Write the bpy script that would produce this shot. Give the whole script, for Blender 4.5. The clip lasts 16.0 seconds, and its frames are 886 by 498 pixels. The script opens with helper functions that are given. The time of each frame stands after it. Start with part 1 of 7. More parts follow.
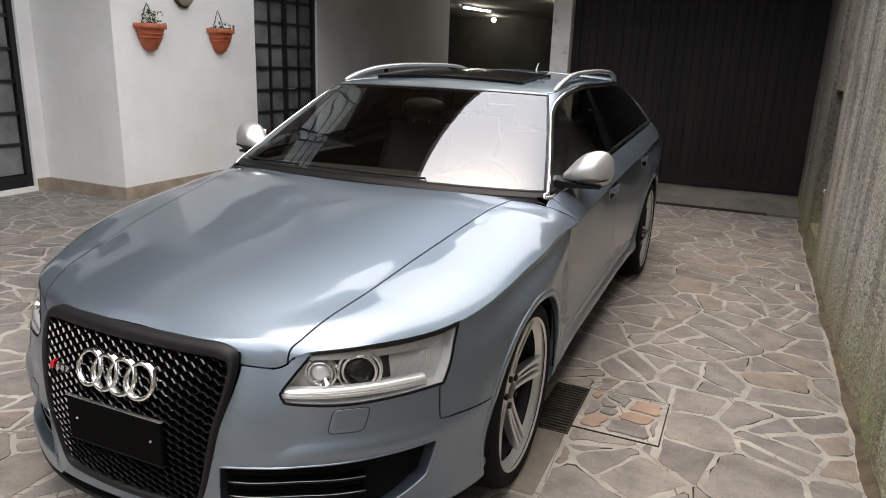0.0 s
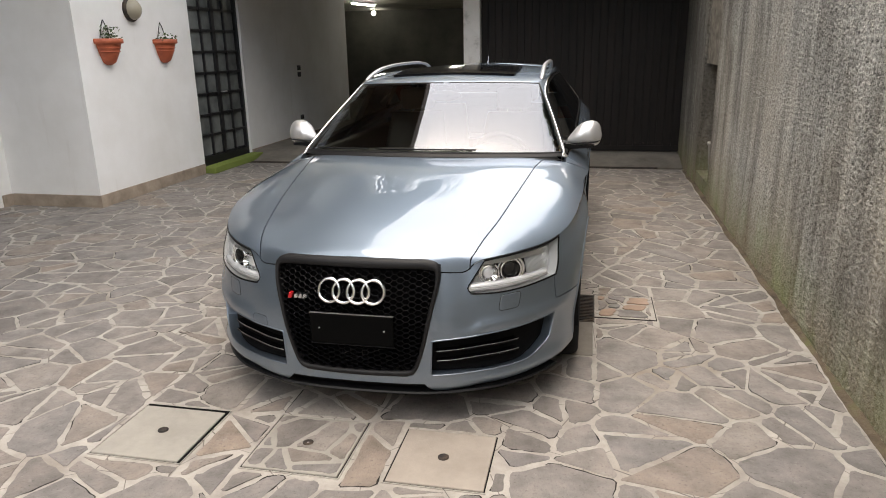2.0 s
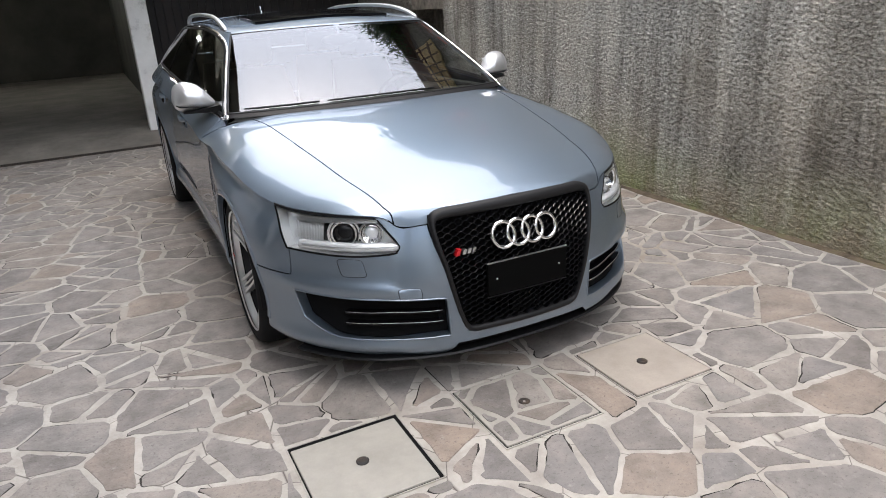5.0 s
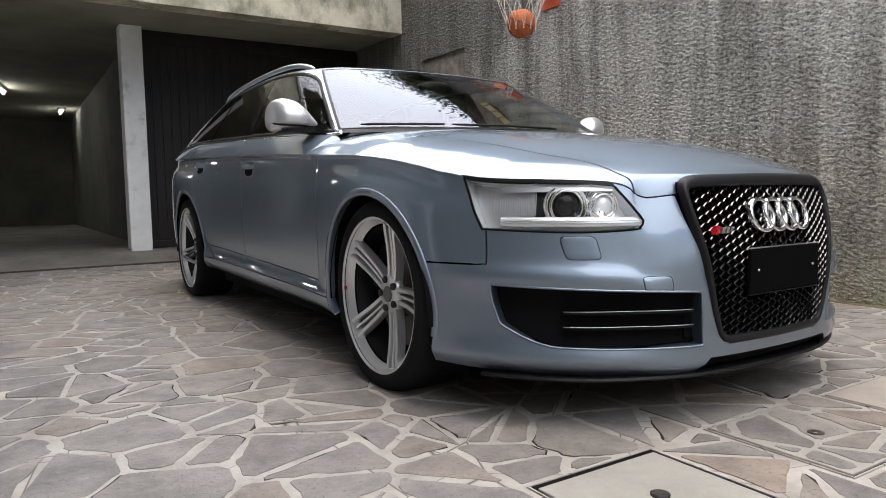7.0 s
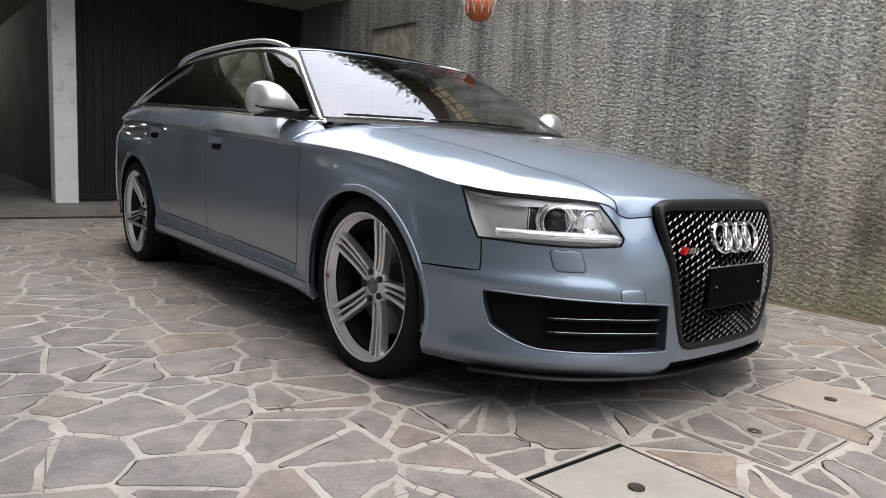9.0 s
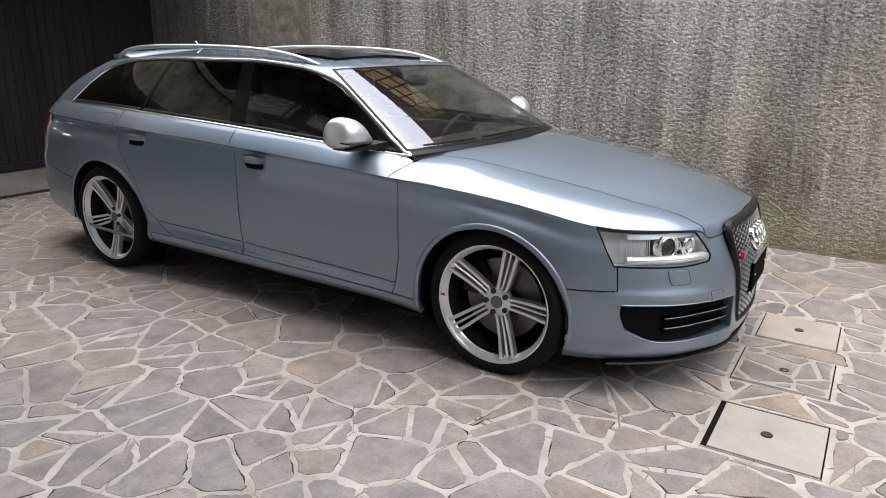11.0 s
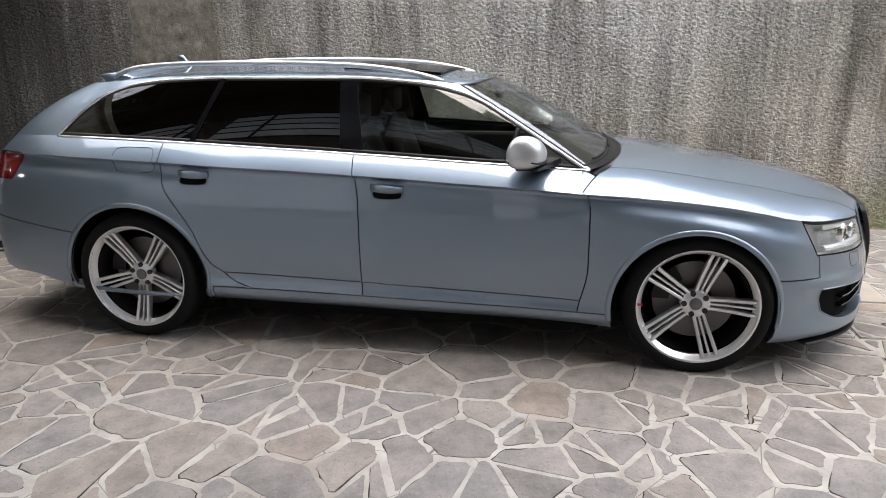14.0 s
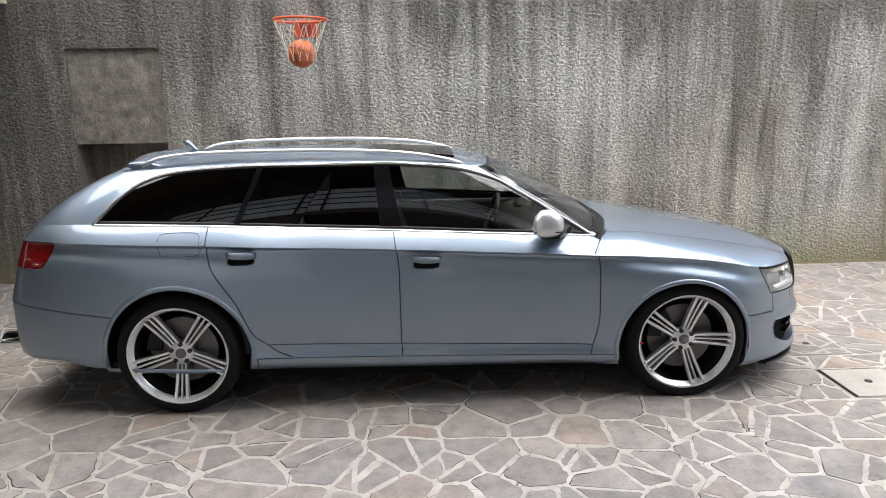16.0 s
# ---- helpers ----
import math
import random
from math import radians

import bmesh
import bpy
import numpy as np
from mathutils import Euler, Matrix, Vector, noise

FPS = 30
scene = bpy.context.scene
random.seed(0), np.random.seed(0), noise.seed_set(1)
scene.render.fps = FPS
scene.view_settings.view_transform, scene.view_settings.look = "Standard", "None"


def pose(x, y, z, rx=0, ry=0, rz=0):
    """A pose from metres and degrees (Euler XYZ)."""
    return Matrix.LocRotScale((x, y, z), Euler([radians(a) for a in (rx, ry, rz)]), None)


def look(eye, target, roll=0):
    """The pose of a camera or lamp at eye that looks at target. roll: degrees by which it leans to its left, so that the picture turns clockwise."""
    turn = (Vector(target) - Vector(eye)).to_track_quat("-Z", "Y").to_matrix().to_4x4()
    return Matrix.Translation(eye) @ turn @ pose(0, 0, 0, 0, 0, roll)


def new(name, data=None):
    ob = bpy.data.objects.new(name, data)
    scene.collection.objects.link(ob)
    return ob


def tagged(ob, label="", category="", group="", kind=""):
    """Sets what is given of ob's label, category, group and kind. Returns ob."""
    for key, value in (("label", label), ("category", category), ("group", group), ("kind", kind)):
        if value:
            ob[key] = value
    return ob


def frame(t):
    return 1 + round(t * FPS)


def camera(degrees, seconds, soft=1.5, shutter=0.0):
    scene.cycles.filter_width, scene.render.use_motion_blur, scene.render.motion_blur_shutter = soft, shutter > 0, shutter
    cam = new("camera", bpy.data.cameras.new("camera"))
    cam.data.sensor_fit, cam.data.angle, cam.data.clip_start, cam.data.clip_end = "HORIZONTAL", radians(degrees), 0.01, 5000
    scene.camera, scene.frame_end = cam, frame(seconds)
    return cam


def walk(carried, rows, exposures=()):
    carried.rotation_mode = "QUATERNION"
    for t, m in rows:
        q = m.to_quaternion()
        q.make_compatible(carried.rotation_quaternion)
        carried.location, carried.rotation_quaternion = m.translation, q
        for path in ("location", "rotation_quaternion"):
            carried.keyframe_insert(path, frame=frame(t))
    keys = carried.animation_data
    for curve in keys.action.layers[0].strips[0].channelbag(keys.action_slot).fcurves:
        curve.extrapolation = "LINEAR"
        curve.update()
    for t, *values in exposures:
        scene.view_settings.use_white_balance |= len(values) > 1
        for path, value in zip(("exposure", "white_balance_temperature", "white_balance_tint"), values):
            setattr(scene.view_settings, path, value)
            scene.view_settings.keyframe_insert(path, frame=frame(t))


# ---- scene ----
cam = camera(65.7, 16.0, 0.95)
EXPOSE = 1.68
PATH = [
    (0, (1.501, -2.166, 1.471), (0.736, -0.397, 0.936), 2.1),
    (0.5, (1.459, -2.492, 1.483), (0.83, -0.67, 0.951), 3.2),
    (1, (1.408, -2.85, 1.496), (0.809, -1.049, 0.865), 3.4),
    (1.5, (1.202, -3.259, 1.513), (0.751, -1.433, 0.832), 3.9),
    (2, (0.924, -3.439, 1.546), (0.519, -1.563, 0.983), -1.1),
    (2.5, (0.486, -3.539, 1.575), (0.153, -1.651, 1.006), -0.6),
    (3, (0.025, -3.665, 1.593), (-0.013, -1.754, 1.004), -3.1),
    (3.2, (-0.112, -3.643, 1.602), (-0.038, -1.743, 0.982), -3.1),
    (5.3, (-1.516, -2.815, 1.383), (-0.664, -1.137, 0.707), -4.3),
    (5.5, (-1.619, -2.661, 1.342), (-0.757, -0.957, 0.748), -5.5),
    (6, (-1.836, -2.311, 1.185), (-0.958, -0.59, 0.669), -4.4),
    (6.5, (-1.953, -2.14, 0.883), (-0.997, -0.401, 0.636), -4.1),
    (7, (-1.982, -2.151, 0.678), (-0.918, -0.465, 0.519), -1.1),
    (7.5, (-1.986, -2.164, 0.607), (-0.866, -0.509, 0.516), -0.1),
    (8, (-1.986, -2.157, 0.579), (-0.847, -0.519, 0.447), 1.2),
    (8.2, (-1.997, -2.15, 0.584), (-0.856, -0.512, 0.462), 2.3),
    (10.3, (-2.993, -1.756, 1.353), (-1.584, -0.477, 0.738), 3.6),
    (10.5, (-3.097, -1.643, 1.381), (-1.667, -0.39, 0.761), 4.0),
    (11, (-3.452, -1.349, 1.432), (-1.83, -0.324, 0.868), 0.5),
    (11.5, (-3.62, -0.987, 1.44), (-2.004, 0.033, 0.85), 0.3),
    (12, (-3.737, -0.66, 1.455), (-2.035, 0.201, 0.855), 1.2),
    (12.5, (-3.899, -0.363, 1.463), (-2.121, 0.317, 0.848), 0.3),
    (13, (-3.969, -0.048, 1.486), (-2.151, 0.557, 0.916), -2.4),
    (13.5, (-3.987, 0.266, 1.46), (-2.12, 0.736, 0.919), -0.4),
    (14, (-4.038, 0.623, 1.491), (-2.15, 0.968, 0.929), -0.5),
    (14.5, (-4.075, 0.969, 1.494), (-2.221, 1.195, 0.779), -1.1),
    (15, (-4.223, 1.259, 1.526), (-2.312, 1.43, 0.962), -3.4),
    (15.5, (-4.367, 1.414, 1.696), (-2.398, 1.348, 1.349), -4.1),
    (16, (-4.542, 1.499, 1.706), (-2.59, 1.433, 1.275), -1.0),
]
walk(cam, [(t, look(eye, target, roll)) for t, eye, target, roll in PATH], [(0.0, EXPOSE - .12, 6950, 10), (1.5, EXPOSE - .08, 7150, 10), (3.2, EXPOSE - .07, 6750, 10), (5.3, EXPOSE - .04, 6400, 10), (8.2, EXPOSE - .03, 6520, 10), (10.3, EXPOSE + .13, 6520, 10), (12.0, EXPOSE + .25, 6480, 10), (13.0, EXPOSE + .32, 6440, 10), (14.5, EXPOSE + .32, 6460, 10), (15.4, EXPOSE + .36, 6450, 10), (16.0, EXPOSE + .50, 6430, 10)])

# ---- world and light ----
world = bpy.data.worlds.new("sky")
scene.world = world
world.use_nodes = True
_wn = world.node_tree.nodes
_sky = _wn.new("ShaderNodeTexSky")
_sky.sky_type = "NISHITA"
_sky.sun_disc = False
_sky.sun_elevation = radians(87)
_sky.sun_rotation = radians(270)
_sky.air_density = 1.0
_sky.dust_density = 4.0
_sky.ozone_density = 1.0
_wn["Background"].inputs["Strength"].default_value = 0.08
world.node_tree.links.new(_sky.outputs["Color"], _wn["Background"].inputs["Color"])
_sun = new("sun", bpy.data.lights.new("sun", "SUN"))
_sun.data.energy = 2.3
_sun.data.angle = radians(130)
_sun.data.color = (1.0, 0.985, 0.96)
_sun.matrix_world = look((-0.45, 0.0, 8.8), (0, 0, 0))


# ---- materials ----
def material(name, colour, rough=0.5, metal=0.0, coat=0.0):
    m = bpy.data.materials.new(name)
    m.use_nodes = True
    b = m.node_tree.nodes["Principled BSDF"]
    b.inputs["Base Color"].default_value = (*colour, 1)
    b.inputs["Roughness"].default_value = rough
    b.inputs["Metallic"].default_value = metal
    b.inputs["Coat Weight"].default_value = coat
    b.inputs["Coat Roughness"].default_value = 0.03
    return m


class Nodes:
    """A short way to wire a material's nodes."""

    def __init__(self, m):
        self.t = m.node_tree
        self.b = self.t.nodes["Principled BSDF"]
        self.geo = self.t.nodes.new("ShaderNodeTexCoord").outputs["Object"]

    def link(self, a, b):
        self.t.links.new(a, b)

    def mapping(self, scale, source=None):
        n = self.t.nodes.new("ShaderNodeMapping")
        n.inputs["Scale"].default_value = scale
        self.link(source or self.geo, n.inputs["Vector"])
        return n.outputs["Vector"]

    def noise(self, scale, detail=4.0, rough=0.6, source=None, distort=0.0):
        n = self.t.nodes.new("ShaderNodeTexNoise")
        n.inputs["Scale"].default_value = scale
        n.inputs["Detail"].default_value = detail
        n.inputs["Roughness"].default_value = rough
        n.inputs["Distortion"].default_value = distort
        self.link(source or self.geo, n.inputs["Vector"])
        return n.outputs["Fac"]

    def voronoi(self, scale, feature="F1", source=None):
        n = self.t.nodes.new("ShaderNodeTexVoronoi")
        n.feature = feature
        n.inputs["Scale"].default_value = scale
        self.link(source or self.geo, n.inputs["Vector"])
        return n.outputs["Distance"]

    def ramp(self, value, *stops):
        n = self.t.nodes.new("ShaderNodeValToRGB")
        e = n.color_ramp.elements
        while len(e) < len(stops):
            e.new(0.5)
        for el, (p, c) in zip(e, stops):
            el.position = p
            el.color = (*c, 1) if len(c) == 3 else c
        self.link(value, n.inputs["Fac"])
        return n.outputs["Color"]

    def mix(self, a, b, fac, kind="MIX"):
        n = self.t.nodes.new("ShaderNodeMix")
        n.data_type, n.blend_type = "RGBA", kind
        for v, i in ((a, 6), (b, 7)):
            if isinstance(v, tuple):
                n.inputs[i].default_value = (*v, 1)
            else:
                self.link(v, n.inputs[i])
        if isinstance(fac, float):
            n.inputs[0].default_value = fac
        else:
            self.link(fac, n.inputs[0])
        return n.outputs[2]

    def maths(self, op, a, b=0.0):
        n = self.t.nodes.new("ShaderNodeMath")
        n.operation = op
        for v, i in ((a, 0), (b, 1)):
            if isinstance(v, (int, float)):
                n.inputs[i].default_value = v
            else:
                self.link(v, n.inputs[i])
        return n.outputs[0]

    def axis(self, name, source=None):
        n = self.t.nodes.new("ShaderNodeSeparateXYZ")
        self.link(source or self.geo, n.inputs[0])
        return n.outputs[name]

    def random(self):
        return self.t.nodes.new("ShaderNodeObjectInfo").outputs["Random"]

    def island(self):
        return self.t.nodes.new("ShaderNodeNewGeometry").outputs["Random Per Island"]

    def bump(self, height, strength=0.5, distance=0.01):
        n = self.t.nodes.new("ShaderNodeBump")
        n.inputs["Strength"].default_value = strength
        n.inputs["Distance"].default_value = distance
        self.link(height, n.inputs["Height"])
        self.link(n.outputs["Normal"], self.b.inputs["Normal"])

    def colour(self, c):
        self.link(c, self.b.inputs["Base Color"])

    def rough(self, v):
        self.link(v, self.b.inputs["Roughness"])


def glass(name, tint, ior=1.5, sheen=(1, 1, 1)):
    """A thin pane: tinted see-through, with a mirror gloss that grows at grazing angles."""
    m = bpy.data.materials.new(name)
    m.use_nodes = True
    t = m.node_tree
    t.nodes.clear()
    out = t.nodes.new("ShaderNodeOutputMaterial")
    mixer = t.nodes.new("ShaderNodeMixShader")
    clear = t.nodes.new("ShaderNodeBsdfTransparent")
    gloss = t.nodes.new("ShaderNodeBsdfGlossy")
    face = t.nodes.new("ShaderNodeLayerWeight")
    power, fres = t.nodes.new("ShaderNodeMath"), t.nodes.new("ShaderNodeMath")
    clear.inputs["Color"].default_value = (*tint, 1)
    gloss.inputs["Roughness"].default_value = 0.0
    gloss.inputs["Color"].default_value = (*sheen, 1)
    base = ((ior - 1) / (ior + 1)) ** 2
    face.inputs["Blend"].default_value = 0.5
    power.operation, fres.operation = "POWER", "MULTIPLY_ADD"
    power.inputs[1].default_value = 5.0
    fres.inputs[1].default_value = 1 - base
    fres.inputs[2].default_value = base
    t.links.new(face.outputs["Facing"], power.inputs[0])
    t.links.new(power.outputs[0], fres.inputs[0])
    t.links.new(fres.outputs[0], mixer.inputs[0])
    t.links.new(clear.outputs[0], mixer.inputs[1])
    t.links.new(gloss.outputs[0], mixer.inputs[2])
    t.links.new(mixer.outputs[0], out.inputs["Surface"])
    return m


PAINT = material("blue_silver_paint", (0.22, 0.27, 0.34), 0.26, 0.92, 1.0)
_n = Nodes(PAINT)
_n.b.inputs["Specular Tint"].default_value = (0.9, 0.93, 0.96, 1)
_flake = _n.noise(900.0, 2.0)
_n.colour(_n.mix((0.176, 0.228, 0.292), (0.258, 0.316, 0.388), _n.ramp(_flake, (0.35, (0, 0, 0)), (0.68, (1, 1, 1)))))
_n.rough(_n.maths("ADD", _n.maths("MULTIPLY", _n.noise(2.5, 3.0), 0.04), 0.45))
_n.b.inputs["Coat IOR"].default_value = 1.64
_n.b.inputs["Coat Roughness"].default_value = 0.012
SILVER = material("satin_aluminium", (0.64, 0.65, 0.66), 0.28, 1.0)
_n = Nodes(SILVER)
_n.rough(_n.maths("ADD", _n.maths("MULTIPLY", _n.noise(30.0), 0.08), 0.34))
MIRRORCAP = material("satin_silver_cap", (0.64, 0.645, 0.655), 0.38, 0.8, 0.2)
CHROME = material("bright_chrome", (0.86, 0.87, 0.88), 0.08, 1.0)
RIM = material("silver_rim_lacquer", (0.74, 0.75, 0.76), 0.32, 0.7, 0.6)
RIMDARK = material("rim_barrel", (0.03, 0.03, 0.032), 0.5, 0.6)
CAPGREY = material("grey_cap", (0.16, 0.165, 0.17), 0.4, 0.5)
RUBBER = material("tyre_rubber", (0.010, 0.010, 0.011), 0.85)
RUBBER.node_tree.nodes["Principled BSDF"].inputs["Specular IOR Level"].default_value = 0.15
_n = Nodes(RUBBER)
_n.bump(_n.noise(220.0, 3.0), 0.2, 0.002)
BLACK = material("black_plastic", (0.010, 0.010, 0.011), 0.42)
BLACK.node_tree.nodes["Principled BSDF"].inputs["Specular IOR Level"].default_value = 0.22
_n = Nodes(BLACK)
_n.bump(_n.noise(420.0, 2.0), 0.12, 0.001)
GLOSSBLACK = material("gloss_black", (0.005, 0.005, 0.006), 0.12)
GLOSSBLACK.node_tree.nodes["Principled BSDF"].inputs["Specular IOR Level"].default_value = 0.18
PLATE = material("plate_black", (0.003, 0.003, 0.003), 0.9)
PLATE.node_tree.nodes["Principled BSDF"].inputs["Specular IOR Level"].default_value = 0.05
MESHBLACK = material("gloss_black_mesh", (0.006, 0.006, 0.007), 0.20, 0.0, 1.0)
MATTBLACK = material("matt_black_frame", (0.008, 0.008, 0.009), 0.5)
MATTBLACK.node_tree.nodes["Principled BSDF"].inputs["Specular IOR Level"].default_value = 0.3
DEEP = material("underbody_black", (0.006, 0.006, 0.0065), 0.8)
DEEP.node_tree.nodes["Principled BSDF"].inputs["Specular IOR Level"].default_value = 0.08
LEATHER = material("dark_seat_leather", (0.022, 0.021, 0.020), 0.55)
_n = Nodes(LEATHER)
_n.bump(_n.voronoi(180.0), 0.2, 0.002)
REDLENS = material("red_lamp_lens", (0.13, 0.003, 0.004), 0.10, 0.0, 0.3)
REDBADGE = material("red_badge", (0.45, 0.01, 0.015), 0.3)
DISC = material("brake_disc_steel", (0.14, 0.135, 0.13), 0.45, 0.8)
LAMPHOUSE = material("lamp_housing", (0.62, 0.63, 0.64), 0.34, 0.35)
LAMPINNER = material("lamp_reflector", (0.74, 0.75, 0.77), 0.22, 0.4)
WINDSHIELD = glass("windshield_glass", (0.74, 0.76, 0.70), 2.4, (0.905, 0.93, 1.0))
SIDEGLASS = glass("front_side_glass", (0.54, 0.58, 0.56), 1.62)
DARKGLASS = glass("dark_privacy_glass", (0.02, 0.021, 0.022), 1.62)
LENS = glass("lamp_lens_clear", (0.97, 0.98, 0.98), 1.58)


def render_wall():
    m = material("weathered_roughcast", (0.3, 0.3, 0.28), 0.92)
    n = Nodes(m)
    flat = n.mapping((1.0, 1.0, 1.5))
    grit = n.noise(34.0, 5.0, 0.72, flat)
    fleck = n.noise(78.0, 3.0, 0.7, flat)
    streak = n.noise(1.0, 6.0, 0.65, n.mapping((3.4, 3.4, 0.34)), 0.9)
    cloud = n.noise(0.75, 6.0, 0.62)
    warm_at = n.noise(0.55, 5.0, 0.6, n.mapping((1.0, 1.3, 0.8)))
    base = n.ramp(n.maths("ADD", n.maths("MULTIPLY", grit, 0.62), n.maths("MULTIPLY", fleck, 0.38)),
                  (0.38, (0.11, 0.107, 0.097)), (0.475, (0.43, 0.421, 0.386)), (0.56, (0.66, 0.65, 0.605)), (0.66, (0.67, 0.66, 0.62)))
    warm = n.mix(base, (0.422, 0.352, 0.256), n.ramp(warm_at, (0.46, (0, 0, 0)), (0.70, (0.5, 0.5, 0.5))))
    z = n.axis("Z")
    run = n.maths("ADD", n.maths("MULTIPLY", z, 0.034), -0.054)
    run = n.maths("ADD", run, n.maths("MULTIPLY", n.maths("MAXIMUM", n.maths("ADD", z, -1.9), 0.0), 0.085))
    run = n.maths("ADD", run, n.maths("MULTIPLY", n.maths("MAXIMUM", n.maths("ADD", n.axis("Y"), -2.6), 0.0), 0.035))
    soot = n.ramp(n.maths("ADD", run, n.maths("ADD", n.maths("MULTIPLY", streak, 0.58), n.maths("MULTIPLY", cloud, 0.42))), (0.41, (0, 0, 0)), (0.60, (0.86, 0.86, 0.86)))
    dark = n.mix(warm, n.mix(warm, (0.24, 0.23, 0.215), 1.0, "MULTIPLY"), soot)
    drip = n.ramp(n.maths("ADD", n.noise(1.0, 5.0, 0.6, n.mapping((9.0, 9.0, 0.30)), 0.5), n.maths("MULTIPLY", run, 0.6)), (0.50, (0, 0, 0)), (0.68, (0.46, 0.46, 0.46)))
    dark = n.mix(dark, n.mix(dark, (0.40, 0.37, 0.33), 1.0, "MULTIPLY"), drip)
    low = n.ramp(n.maths("ADD", z, n.maths("MULTIPLY", cloud, 0.8)), (0.42, (1, 1, 1)), (1.15, (0, 0, 0)))
    mossy = n.mix((0.243, 0.198, 0.115), (0.218, 0.243, 0.077), n.ramp(n.noise(3.0, 5.0), (0.42, (0, 0, 0)), (0.62, (1, 1, 1))))
    n.colour(n.mix(dark, mossy, n.maths("MULTIPLY", low, 0.75)))
    n.bump(n.maths("ADD", n.maths("MULTIPLY", grit, 1.0), fleck), 1.0, 0.014)
    return m


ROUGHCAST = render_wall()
PATCH = material("brown_patched_render", (0.2, 0.17, 0.13), 0.9)
_n = Nodes(PATCH)
_n.colour(_n.ramp(_n.noise(7.0, 8.0, 0.7), (0.33, (0.085, 0.078, 0.064)), (0.52, (0.215, 0.192, 0.158)), (0.72, (0.360, 0.335, 0.292))))
_n.bump(_n.noise(60.0, 5.0), 0.7, 0.012)
CONCRETE = material("stained_concrete", (0.4, 0.38, 0.34), 0.85)
_n = Nodes(CONCRETE)
_n.colour(_n.mix(_n.ramp(_n.noise(2.2, 8.0, 0.65), (0.35, (0.320, 0.290, 0.200)), (0.55, (0.700, 0.650, 0.500)), (0.75, (0.840, 0.820, 0.670))), (0.130, 0.124, 0.070), _n.ramp(_n.noise(5.0, 6.0, 0.7, _n.mapping((1.0, 1.0, 0.5))), (0.50, (0, 0, 0)), (0.70, (0.75, 0.75, 0.75)))))
_n.bump(_n.noise(45.0, 6.0), 0.5, 0.008)
WHITEWALL = material("white_wall_paint", (0.84, 0.835, 0.81), 0.85)
_n = Nodes(WHITEWALL)
_n.colour(_n.mix(_n.ramp(_n.noise(1.3, 7.0, 0.6), (0.3, (0.770, 0.764, 0.743)), (0.7, (0.880, 0.880, 0.875))), (0.550, 0.517, 0.462), _n.ramp(_n.noise(1.0, 6.0, 0.7, _n.mapping((5.0, 5.0, 0.7))), (0.60, (0, 0, 0)), (0.86, (0.45, 0.45, 0.45)))))
_n.bump(_n.noise(90.0, 4.0), 0.25, 0.004)
PLINTH = material("brown_plinth_tile", (0.30, 0.24, 0.185), 0.6)
_n = Nodes(PLINTH)
_n.colour(_n.ramp(_n.noise(6.0, 6.0), (0.3, (0.240, 0.192, 0.150)), (0.7, (0.432, 0.354, 0.282))))
MORTAR = material("pale_joint_mortar", (0.45, 0.42, 0.38), 0.9)
_n = Nodes(MORTAR)
_crk = _n.ramp(_n.voronoi(3.2, "DISTANCE_TO_EDGE"), (0.0, (1, 1, 1)), (0.006, (0, 0, 0)))
_n.colour(_n.mix(_n.mix(_n.ramp(_n.noise(5.0, 8.0, 0.7), (0.3, (0.262, 0.240, 0.214)), (0.7, (0.462, 0.434, 0.398))), (0.213, 0.173, 0.133), _n.ramp(_n.noise(1.1, 5.0), (0.52, (0, 0, 0)), (0.72, (0.7, 0.7, 0.7)))), (0.080, 0.067, 0.060), _crk))
_n.bump(_n.noise(70.0, 5.0), 0.6, 0.006)


def stone_material(name, by_island):
    m = material(name, (0.18, 0.16, 0.15), 0.7)
    n = Nodes(m)
    rnd = n.island() if by_island else n.random()
    tone = n.ramp(rnd, (0.0, (0.163, 0.148, 0.140)), (0.30, (0.226, 0.207, 0.195)), (0.55, (0.198, 0.186, 0.181)), (0.78, (0.246, 0.222, 0.204)), (0.92, (0.222, 0.192, 0.171)), (1.0, (0.252, 0.206, 0.172)))
    blot = n.ramp(n.noise(6.0, 7.0, 0.65), (0.30, (0.62, 0.61, 0.60)), (0.50, (0.95, 0.95, 0.94)), (0.70, (1.26, 1.22, 1.17)))
    c = n.mix(tone, blot, 1.0, "MULTIPLY")
    c = n.mix(c, (0.333, 0.313, 0.293), n.ramp(n.noise(26.0, 6.0, 0.7), (0.58, (0, 0, 0)), (0.76, (0.60, 0.60, 0.60))))
    c = n.mix(c, (0.075, 0.066, 0.060), n.ramp(n.noise(75.0, 4.0, 0.7), (0.56, (0, 0, 0)), (0.72, (0.75, 0.75, 0.75))))
    n.colour(c)
    n.rough(n.ramp(n.noise(11.0, 5.0), (0.3, (0.52, 0.52, 0.52)), (0.7, (0.82, 0.82, 0.82))))
    n.bump(n.maths("ADD", n.noise(28.0, 7.0, 0.65), n.maths("MULTIPLY", n.noise(140.0, 3.0), 0.3)), 0.8, 0.008)
    return m


